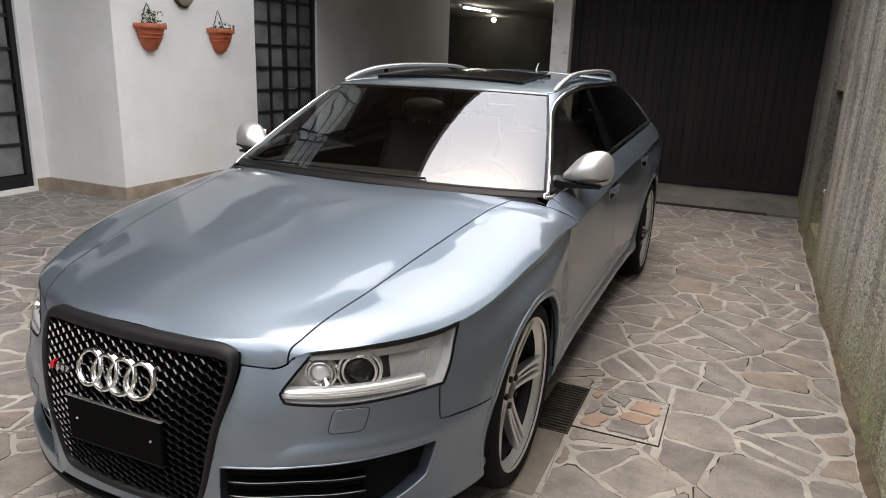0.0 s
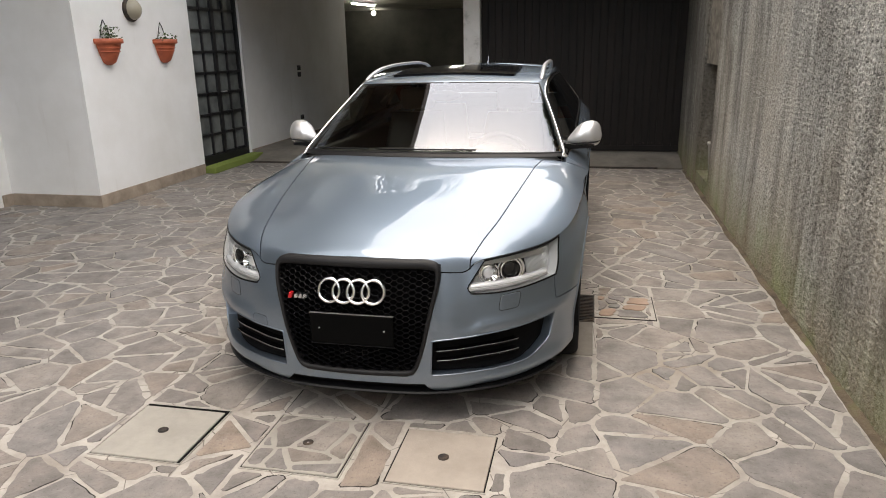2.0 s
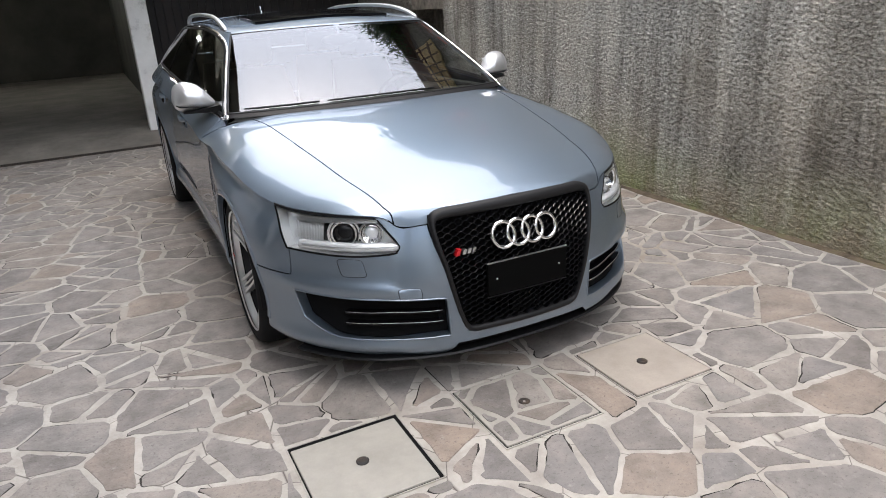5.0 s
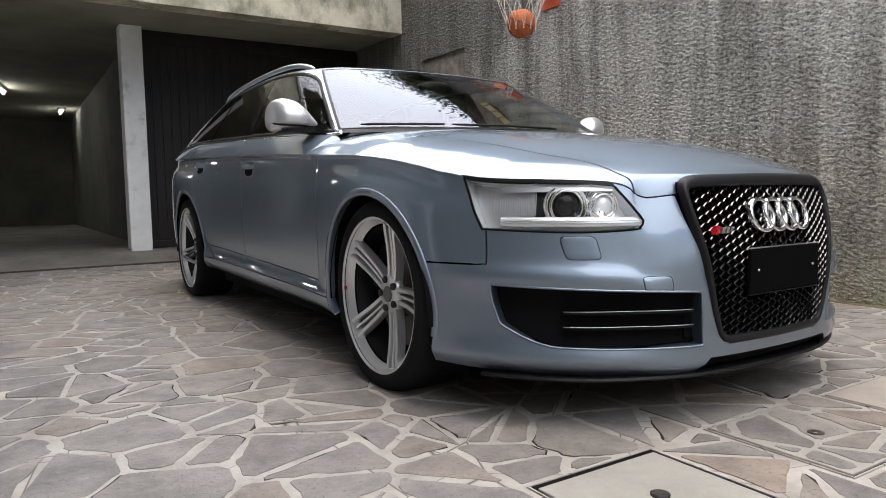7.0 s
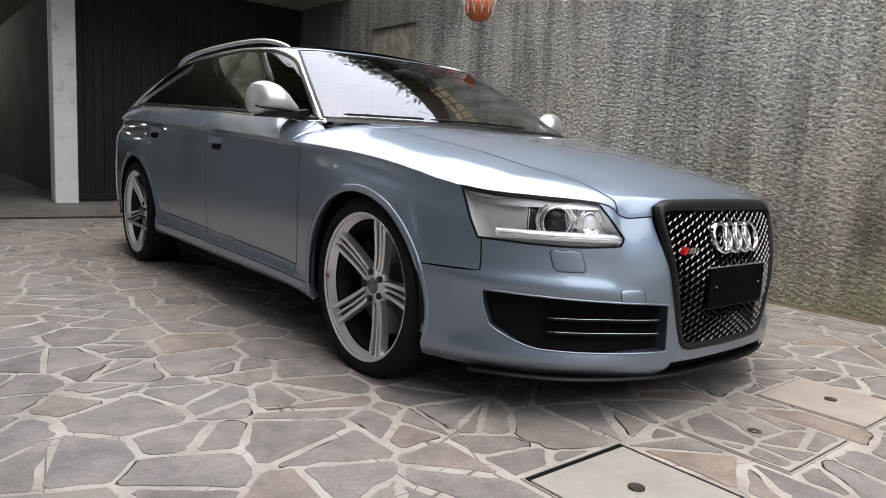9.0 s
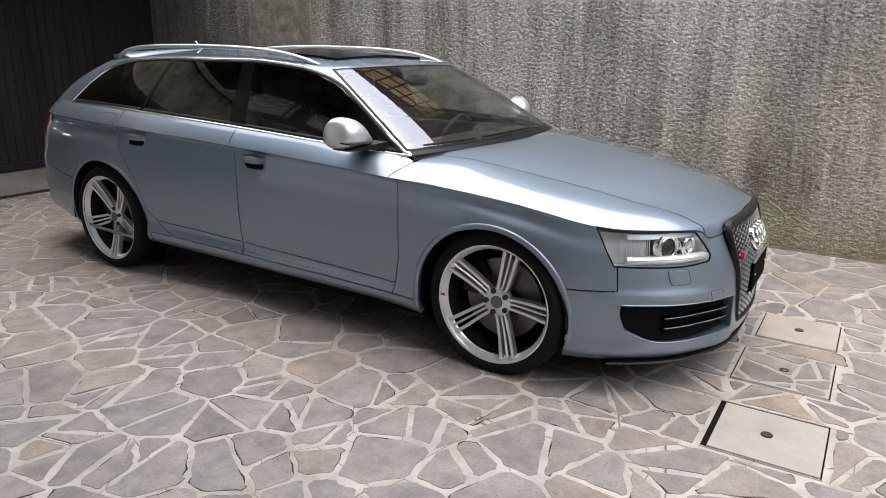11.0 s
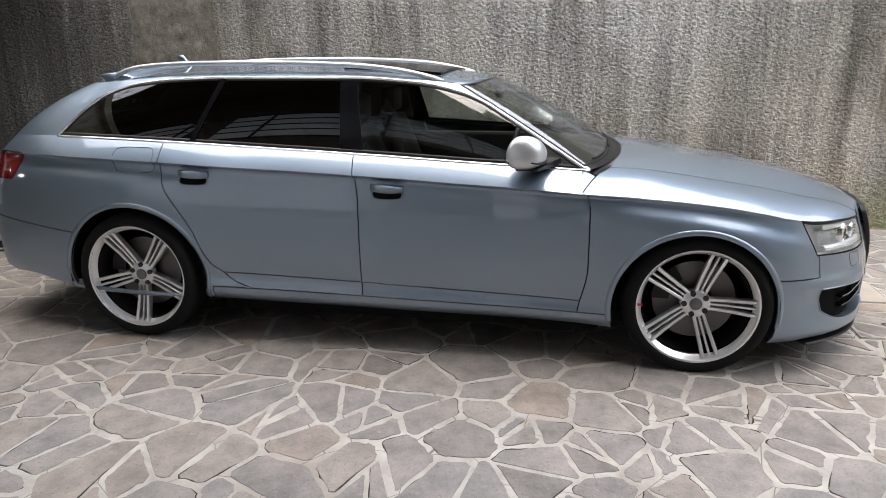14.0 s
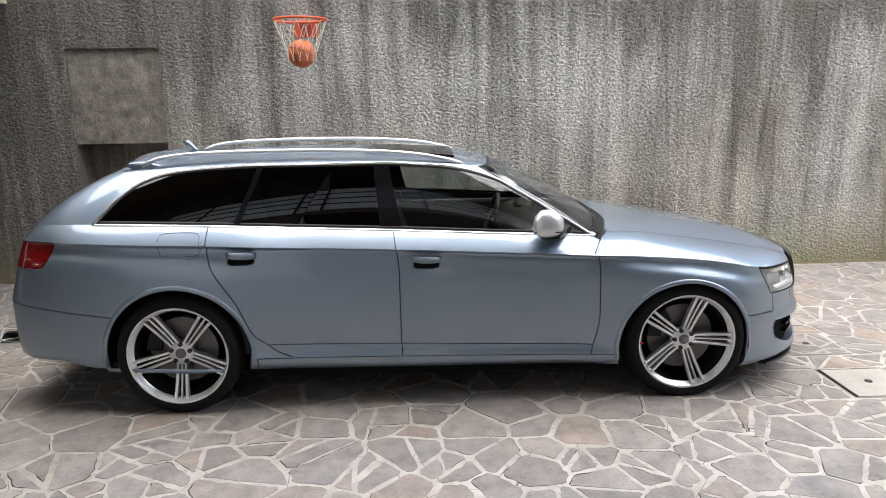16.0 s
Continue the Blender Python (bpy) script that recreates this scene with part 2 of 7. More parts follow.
STONE = stone_material("porphyry_stone", False)
STONES = stone_material("porphyry_stones", True)
APRON = material("dirty_apron_concrete", (0.25, 0.23, 0.2), 0.85)
_n = Nodes(APRON)
_n.colour(_n.ramp(_n.noise(2.0, 8.0, 0.7), (0.3, (0.112, 0.100, 0.085)), (0.7, (0.250, 0.227, 0.196))))
_n.bump(_n.noise(60.0, 5.0), 0.4, 0.005)
DIRT = material("mossy_dirt", (0.10, 0.08, 0.05), 0.95)
_n = Nodes(DIRT)
_n.colour(_n.ramp(_n.noise(6.0, 8.0, 0.7), (0.32, (0.050, 0.038, 0.025)), (0.52, (0.117, 0.090, 0.059)), (0.70, (0.108, 0.113, 0.045))))
_n.bump(_n.noise(60.0, 6.0), 0.8, 0.01)
COVERGREY = material("pale_cover_concrete", (0.42, 0.40, 0.355), 0.85)
_n = Nodes(COVERGREY)
_n.colour(_n.ramp(_n.noise(4.0, 8.0, 0.7), (0.3, (0.256, 0.243, 0.216)), (0.7, (0.360, 0.341, 0.307))))
_n.bump(_n.noise(110.0, 5.0), 0.4, 0.004)
COVERPINK = material("pinkish_cover_concrete", (0.42, 0.34, 0.275), 0.85)
_n = Nodes(COVERPINK)
_n.colour(_n.ramp(_n.noise(4.0, 8.0, 0.7), (0.3, (0.270, 0.237, 0.206)), (0.7, (0.367, 0.326, 0.285))))
_n.bump(_n.noise(110.0, 5.0), 0.4, 0.004)
CRACK = material("dark_joint_crack", (0.018, 0.015, 0.013), 0.95)
BRICKRED = material("orange_brown_stone", (0.36, 0.20, 0.125), 0.8)
_n = Nodes(BRICKRED)
_n.colour(_n.ramp(_n.noise(9.0, 7.0, 0.7), (0.3, (0.250, 0.176, 0.132)), (0.7, (0.370, 0.265, 0.200))))
IRON = material("rusty_iron", (0.055, 0.047, 0.042), 0.65, 0.5)
_n = Nodes(IRON)
_n.colour(_n.ramp(_n.noise(20.0, 6.0), (0.4, (0.03, 0.028, 0.027)), (0.75, (0.10, 0.07, 0.05))))
GATE = material("dark_brown_gate_paint", (0.015, 0.012, 0.011), 0.55)
GATE.node_tree.nodes["Principled BSDF"].inputs["Specular IOR Level"].default_value = 0.25
_n = Nodes(GATE)
_n.colour(_n.ramp(_n.noise(1.0, 5.0, 0.6, _n.mapping((9.0, 9.0, 0.6))), (0.3, (0.010, 0.0085, 0.008)), (0.7, (0.021, 0.017, 0.015))))
COLUMN = material("chipped_white_column", (0.6, 0.6, 0.57), 0.8)
_n = Nodes(COLUMN)
_n.colour(_n.ramp(_n.noise(5.0, 8.0, 0.7), (0.25, (0.433, 0.427, 0.402)), (0.42, (0.783, 0.778, 0.747)), (0.7, (0.865, 0.860, 0.834))))
_n.bump(_n.noise(40.0, 5.0), 0.3, 0.005)
# near-black walls: the dimness inside the garage is put into the plaster colour
DARKWALL = material("shade_dark_plaster", (0.05, 0.048, 0.04), 0.9)
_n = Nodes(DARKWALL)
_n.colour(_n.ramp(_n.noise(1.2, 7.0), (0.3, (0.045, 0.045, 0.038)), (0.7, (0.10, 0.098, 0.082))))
# olive, paler than the walls: daylight bounced onto the ceiling is painted in
GARAGETOP = material("bounce_lit_ceiling_plaster", (0.12, 0.12, 0.09), 0.8)
_n = Nodes(GARAGETOP)
_n.colour(_n.ramp(_n.noise(1.0, 6.0), (0.3, (0.198, 0.198, 0.144)), (0.7, (0.360, 0.356, 0.279))))
TERRACOTTA = material("terracotta_plastic", (0.50, 0.13, 0.055), 0.5)
_n = Nodes(TERRACOTTA)
_n.colour(_n.ramp(_n.noise(14.0, 5.0), (0.3, (0.380, 0.088, 0.042)), (0.7, (0.540, 0.140, 0.064))))
SOIL = material("potting_soil", (0.04, 0.028, 0.02), 0.95)
LEAF = material("dark_green_leaf", (0.055, 0.10, 0.03), 0.5)
_n = Nodes(LEAF)
_n.colour(_n.ramp(_n.island(), (0.0, (0.035, 0.07, 0.02)), (1.0, (0.10, 0.14, 0.045))))
BARK = material("grey_bark", (0.10, 0.08, 0.06), 0.9)
_n = Nodes(BARK)
_n.bump(_n.noise(18.0, 6.0, 0.7, _n.mapping((3.0, 3.0, 0.5))), 0.8, 0.02)
ORANGE = material("orange_hoop_paint", (0.62, 0.10, 0.03), 0.4)
BALL = material("basketball_rubber", (0.50, 0.13, 0.035), 0.55)
_n = Nodes(BALL)
_n.colour(_n.ramp(_n.noise(10.0, 5.0), (0.3, (0.480, 0.102, 0.030)), (0.7, (0.696, 0.204, 0.060))))
_n.bump(_n.voronoi(260.0), 0.5, 0.003)
CORD = material("white_net_cord", (0.62, 0.58, 0.50), 0.8)
DOORIRON = material("black_door_iron", (0.016, 0.016, 0.018), 0.45, 0.3)
DOORGLASS = material("frosted_door_glass", (0.33, 0.355, 0.35), 0.22, 0.0, 0.4)
_n = Nodes(DOORGLASS)
_n.colour(_n.ramp(_n.noise(1.7, 4.0), (0.3, (0.07, 0.078, 0.078)), (0.7, (0.22, 0.235, 0.23))))
MAT = material("green_door_mat", (0.20, 0.26, 0.055), 0.95)
_n = Nodes(MAT)
_n.bump(_n.noise(300.0, 2.0), 0.8, 0.01)
BOXGREY = material("grey_socket_plastic", (0.05, 0.05, 0.05), 0.5)
BULKHEAD = material("aged_lamp_glass", (0.36, 0.325, 0.25), 0.35)
FENCEWOOD = material("dark_brown_fence_board", (0.07, 0.04, 0.025), 0.7)
_n = Nodes(FENCEWOOD)
_n.colour(_n.ramp(_n.noise(2.0, 6.0, 0.6, _n.mapping((8.0, 8.0, 0.7))), (0.3, (0.045, 0.026, 0.016)), (0.7, (0.13, 0.066, 0.036))))
YELLOWBOARD = material("yellow_painted_board", (0.72, 0.55, 0.24), 0.7)
_n = Nodes(YELLOWBOARD)
_n.colour(_n.ramp(_n.noise(3.0, 6.0, 0.6), (0.3, (0.58, 0.42, 0.17)), (0.7, (0.80, 0.62, 0.30))))
ROOFTILE = material("eave_timber", (0.09, 0.06, 0.04), 0.7)
BUCKET = material("old_white_plastic", (0.42, 0.40, 0.37), 0.6)
TUBE = material("fluorescent_tube", (0.9, 0.9, 0.9), 0.4)
TUBE.node_tree.nodes["Principled BSDF"].inputs["Emission Color"].default_value = (1.0, 0.98, 0.93, 1)
TUBE.node_tree.nodes["Principled BSDF"].inputs["Emission Strength"].default_value = 22.0


# ---- mesh helpers ----
def thing(name, label, category, at=(0, 0, 0), group="", kind=""):
    e = new(name)
    e.location = at
    e.empty_display_size = 0.1
    return tagged(e, label, category, group, kind)


def part(name, bm, mat, parent=None, label="", smooth=False):
    me = bpy.data.meshes.new(name)
    bm.normal_update()
    bm.to_mesh(me)
    bm.free()
    me.materials.append(mat)
    if smooth:
        me.polygons.foreach_set("use_smooth", [True] * len(me.polygons))
    ob = new(name, me)
    if parent is not None:
        ob.parent = parent
    if label:
        tagged(ob, label)
    return ob


def solid(name, bm, mat, label="", category="", group="", kind="", smooth=False):
    return tagged(part(name, bm, mat, None, "", smooth), label, category, group, kind)


def box(bm, x0, x1, y0, y1, z0, z1, bevel=0.0):
    v = [bm.verts.new((x, y, z)) for x in (x0, x1) for y in (y0, y1) for z in (z0, z1)]
    fs = [bm.faces.new([v[i] for i in q]) for q in ((0, 1, 3, 2), (4, 6, 7, 5), (0, 4, 5, 1), (2, 3, 7, 6), (0, 2, 6, 4), (1, 5, 7, 3))]
    if bevel:
        es = list({e for f in fs for e in f.edges})
        bmesh.ops.bevel(bm, geom=es, offset=bevel, segments=2, affect="EDGES", profile=0.5)
    return bm


def block(x0, x1, y0, y1, z0, z1, bevel=0.0):
    return box(bmesh.new(), x0, x1, y0, y1, z0, z1, bevel)


def rings(bm, loops, closed=True, cap=(False, False)):
    """Skin rows of points; closed: each row is a loop."""
    rows = [[bm.verts.new(p) for p in row] for row in loops]
    n = len(rows[0])
    for a, b in zip(rows[:-1], rows[1:]):
        for i in range(n if closed else n - 1):
            j = (i + 1) % n
            bm.faces.new((a[i], a[j], b[j], b[i]))
    if cap[0]:
        bm.faces.new(rows[0][::-1])
    if cap[1]:
        bm.faces.new(rows[-1])
    return bm


def lathe(bm, profile, centre=(0, 0, 0), axis="z", seg=48, cap=(False, False)):
    """Turn a profile of (radius, height) round an axis."""
    def put(r, h, a):
        c, s = r * math.cos(a), r * math.sin(a)
        p = {"z": (c, s, h), "x": (h, c, s), "y": (s, h, c)}[axis]
        return tuple(p[i] + centre[i] for i in range(3))
    return rings(bm, [[put(r, h, 2 * math.pi * k / seg) for k in range(seg)] for r, h in profile], True, cap)


def sweep(bm, path, radius, seg=8, closed=False, flat=1.0):
    """A tube along a path; radius may be a list; flat squeezes it upright."""
    pts = [Vector(p) for p in path]
    n = len(pts)
    loops = []
    for i, p in enumerate(pts):
        a = pts[(i - 1) % n] if closed or i else pts[0]
        b = pts[(i + 1) % n] if closed or i < n - 1 else pts[-1]
        d = (b - a).normalized()
        side = d.cross(Vector((0, 0, 1)))
        if side.length < 1e-3:
            side = d.cross(Vector((1, 0, 0)))
        side.normalize()
        up = side.cross(d)
        r = radius[i] if isinstance(radius, (list, tuple)) else radius
        loops.append([p + side * (r * math.cos(t)) + up * (r * flat * math.sin(t)) for t in (2 * math.pi * k / seg for k in range(seg))])
    if closed:
        loops.append(loops[0])
    rings(bm, loops, True, (not closed, not closed))
    if closed:
        bmesh.ops.remove_doubles(bm, verts=bm.verts[:], dist=1e-6)
    return bm


def ball(bm, centre, radius, seg=20, scale=(1, 1, 1)):
    got = bmesh.ops.create_uvsphere(bm, u_segments=seg, v_segments=max(6, seg // 2), radius=radius)
    for v in got["verts"]:
        v.co = Vector((v.co.x * scale[0], v.co.y * scale[1], v.co.z * scale[2])) + Vector(centre)
    return bm


def pchip(xs, ys, x):
    """Smooth interpolation without overshoot."""
    xs, ys, x = np.asarray(xs, float), np.asarray(ys, float), np.clip(np.asarray(x, float), xs[0], xs[-1])
    h, d = np.diff(xs), np.diff(ys) / np.diff(xs)
    m = np.zeros(len(xs))
    m[0], m[-1] = d[0], d[-1]
    for i in range(1, len(xs) - 1):
        if d[i - 1] * d[i] > 0:
            w1, w2 = 2 * h[i] + h[i - 1], h[i] + 2 * h[i - 1]
            m[i] = (w1 + w2) / (w1 / d[i - 1] + w2 / d[i])
    k = np.clip(np.searchsorted(xs, x) - 1, 0, len(h) - 1)
    t = (x - xs[k]) / h[k]
    return (ys[k] * (1 + 2 * t) * (1 - t) ** 2 + h[k] * m[k] * t * (1 - t) ** 2 + ys[k + 1] * t * t * (3 - 2 * t) + h[k] * m[k + 1] * t * t * (t - 1))


def spline(ts, ps, t):
    """Natural cubic spline through rows ps at knots ts."""
    ts, ps, t = np.asarray(ts, float), np.asarray(ps, float), np.asarray(t, float)
    n, h = len(ts), np.diff(ts)
    a, r = np.zeros((n, n)), np.zeros((n, ps.shape[1]))
    a[0, 0] = a[-1, -1] = 1
    for i in range(1, n - 1):
        a[i, i - 1 : i + 2] = h[i - 1], 2 * (h[i - 1] + h[i]), h[i]
        r[i] = 6 * ((ps[i + 1] - ps[i]) / h[i] - (ps[i] - ps[i - 1]) / h[i - 1])
    m = np.linalg.solve(a, r)
    k = np.clip(np.searchsorted(ts, t) - 1, 0, n - 2)
    u, w, hk = (t - ts[k])[:, None], (ts[k + 1] - t)[:, None], h[k][:, None]
    return (m[k] * w**3 + m[k + 1] * u**3) / (6 * hk) + (ps[k] / hk - m[k] * hk / 6) * w + (ps[k + 1] / hk - m[k + 1] * hk / 6) * u


def chord(ps):
    ps = np.asarray(ps, float)
    return np.r_[0, np.cumsum(np.linalg.norm(np.diff(ps, axis=0), axis=1))]


def curve(ps, n):
    """n points evenly along a smooth curve through ps."""
    t = chord(ps)
    return spline(t, ps, np.linspace(0, t[-1], n))


# ---- the car's skin: smooth shells, cut along the shut lines into panels ----
OUTLINE = [(0, -.935), (.2, -.928), (.34, -.905), (.5, -.845), (.62, -.775), (.72, -.68), (.808, -.56), (.876, -.42), (.920, -.25),
           (.935, -.05), (.942, .1), (.935, .3), (.915, .55), (.905, .9), (.905, 1.5), (.908, 2.1), (.925, 2.45), (.945, 2.75),
           (.945, 3.0), (.925, 3.3), (.885, 3.55), (.81, 3.74), (.68, 3.835), (.45, 3.90), (.2, 3.915), (0, 3.92)]
KNOTS = chord(OUTLINE)


def knot(k):
    return np.interp(k, range(len(KNOTS)), KNOTS)


def plan(k):
    """Outline points and outward normals at outline numbers k (half a car, x above zero)."""
    k = np.asarray(k, float)
    p = spline(KNOTS, OUTLINE, knot(k))
    d = spline(KNOTS, OUTLINE, knot(k) + 1e-3) - spline(KNOTS, OUTLINE, knot(k) - 1e-3)
    d /= np.linalg.norm(d, axis=1)[:, None]
    n = np.stack([d[:, 1], -d[:, 0]], 1)
    n[k == 0], n[k == 25] = (0, -1), (0, 1)
    p[:, 0][(k == 0) | (k == 25)] = 0
    return p, n


TOPK = [0, 1, 1.6, 1.9, 2.05, 2.16, 2.4, 2.75, 2.92, 3.1, 3.3, 3.6, 5, 6, 6.4, 6.9, 7.4, 8, 9, 10, 11, 12, 13, 14, 15, 16, 17, 18, 19, 20, 21, 22, 23, 25]
TOPZ = [.722, .718, .712, .700, .680, .666, .661, .657, .664, .686, .697, .704, .714, .720, .725, .736, .752, .775, .806, .823, .837, .853, .874, .905, .931, .945,
        .957, .966, .976, .98, .975, .96, .95, .945]
LOWK = [0, 2, 6, 8, 9, 11, 12, 15, 17, 19, 20, 22, 25]
LOWZ = [.142, .145, .150, .16, .19, .20, .205, .222, .25, .272, .31, .29, .22]
# how far the skin lies inside the outline, by height, for stretches of the outline
SECTIONS = {
    0: [(0, .03), (.07, .0), (.2, .0), (.45, -.008), (.62, .0), (.8, .028), (.92, .055), (1, .075)],
    2.2: [(0, .03), (.07, .0), (.2, .0), (.45, .0), (.6, .004), (.75, .02), (.88, .04), (1, .062)],
    3.4: [(0, .05), (.05, .015), (.10, .0), (.2, .012), (.36, .018), (.44, .010), (.49, .0), (.53, .002), (.575, .014), (.64, .022), (.78, .034), (1, .07)],
    6: [(0, .05), (.05, .015), (.10, .0), (.2, .012), (.36, .016), (.44, .009), (.49, .0), (.53, .002), (.575, .012), (.64, .019), (.80, .030), (1, .062)],
    7.5: [(0, .04), (.08, .012), (.3, .006), (.5, .0), (.65, .003), (.82, .022), (.92, .045), (1, .052)],
    9: [(0, .03), (.15, .01), (.5, .0), (.76, .0), (.82, .003), (.855, .009), (.88, .019), (.905, .034), (.93, .042), (.955, .044), (.978, .043), (1, .040)],
    11: [(0, .03), (.15, .01), (.5, .003), (.78, .003), (.84, .006), (.875, .011), (.90, .019), (.92, .028), (.94, .033), (.96, .034), (.98, .032), (1, .030)],
    12.2: [(0, .045), (.03, .02), (.07, .006), (.12, .006), (.14, .012), (.18, .020), (.32, .012), (.52, .006), (.72, .007), (.9, .012), (.95, .012), (.975, .004), (.99, -.012), (1, -.019)],
    15.3: [(0, .045), (.03, .02), (.07, .006), (.12, .006), (.14, .012), (.18, .020), (.32, .012), (.52, .006), (.72, .007), (.9, .012), (.95, .012), (.975, .004), (.99, -.012), (1, -.019)],
    17: [(0, .03), (.1, .01), (.4, .0), (.74, .0), (.81, .004), (.86, .015), (.90, .034), (.93, .048), (.965, .046), (1, .024)],
    19: [(0, .03), (.1, .01), (.4, .0), (.72, .0), (.80, .005), (.86, .017), (.90, .035), (.93, .048), (.965, .046), (1, .030)],
    21: [(0, .04), (.06, .01), (.3, .0), (.5, .0), (.6, .012), (.8, .04), (1, .085)],
    23: [(0, .06), (.06, .015), (.3, .0), (.45, .0), (.6, .02), (.8, .08), (1, .165)],
    25: [(0, .06), (.06, .015), (.3, .0), (.45, .0), (.6, .02), (.8, .08), (1, .165)],
}


def outline_steps():
    per = [9, 12, 14, 12, 9, 9, 9, 9, 9, 9, 8, 9, 10, 14, 14, 10, 9, 8, 9, 9, 8, 7, 6, 5, 4]
    out = [0.0]
    for i, n in enumerate(per):
        out += [i + (j + 1) / n for j in range(n)]
    return np.array(out)


KS = outline_steps()
VS = np.unique(np.r_[np.linspace(0, .16, 17), np.linspace(.16, .94, 34), np.linspace(.94, 1, 25)])


def lower_point(ks, vs):
    p, n = plan(ks)
    top, low = pchip(TOPK, TOPZ, ks), pchip(LOWK, LOWZ, ks)
    cols = sorted(SECTIONS)
    rows = np.array([pchip(*zip(*SECTIONS[c]), vs) for c in cols])
    inset = np.array([pchip(cols, rows[:, j], ks) for j in range(len(vs))]).T
    step = np.interp(ks, [6.6, 7.4, 10.5, 12.0, 19.5, 20.5], [0, .25, .25, 1, 1, 0])
    inset = inset + step[:, None] * np.interp(vs, [.93, .955, .978, .9875, 1], [0, .003, .0085, 0, 0])[None]
    out = np.empty((len(ks), len(vs), 3))
    out[..., :2] = p[:, None] - n[:, None] * inset[..., None]
    out[..., 2] = low[:, None] + (top - low)[:, None] * vs
    out[ks == 0, :, 0] = 0
    out[ks == 25, :, 0] = 0
    return out


LOWER = lower_point(KS, VS)
TOPLINE = LOWER[:, -1]


def normals(g):
    a, b = np.gradient(g, axis=0), np.gradient(g, axis=1)
    n = np.cross(a, b)
    n /= np.linalg.norm(n, axis=2)[..., None] + 1e-12
    return n


class Skin:
    """A sheet of polygons whose points carry place, normal, outline number and height share."""

    def __init__(self, g, ks, vs, outward):
        n = normals(g)
        mid = n[g.shape[0] // 2, g.shape[1] // 2]
        flip = np.dot(mid, outward) < 0
        n = -n if flip else n
        kk, vv = np.meshgrid(ks, vs, indexing="ij")
        self.v = np.concatenate([g, n, kk[..., None], vv[..., None]], 2).reshape(-1, 8).tolist()
        w = g.shape[1]
        self.f = []
        for i in range(g.shape[0] - 1):
            for j in range(w - 1):
                q = [i * w + j, (i + 1) * w + j, (i + 1) * w + j + 1, i * w + j + 1]
                self.f.append(q[::-1] if flip else q)

    def cut(self, fn):
        a = np.array(self.v)
        val = fn(a[:, 0], a[:, 1], a[:, 2], a[:, 6], a[:, 7])
        val = np.where(np.abs(val) < 1e-6, 1e-6, val)
        new_at, out = {}, []
        val = val.tolist()
        for f in self.f:
            s = [val[i] > 0 for i in f]
            if all(s) or not any(s):
                out.append(f)
                continue
            pos, neg = [], []
            for i, j in zip(f, f[1:] + f[:1]):
                (pos if val[i] > 0 else neg).append(i)
                if (val[i] > 0) != (val[j] > 0):
                    key = (min(i, j), max(i, j))
                    if key not in new_at:
                        t = val[i] / (val[i] - val[j])
                        new_at[key] = len(self.v)
                        self.v.append([x + (y - x) * t for x, y in zip(self.v[i], self.v[j])])
                    pos.append(new_at[key])
                    neg.append(new_at[key])
            out += [p for p in (pos, neg) if len(p) > 2]
        self.f = out
        return self

    def sort(self, fn):
        """Groups of polygons by the name that fn gives each one's middle."""
        a = np.array(self.v)
        groups = {}
        for f in self.f:
            c = a[f].mean(0)
            groups.setdefault(fn(c[0], c[1], c[2], c[6], c[7]), []).append([self.v[i] for i in f])
        return groups


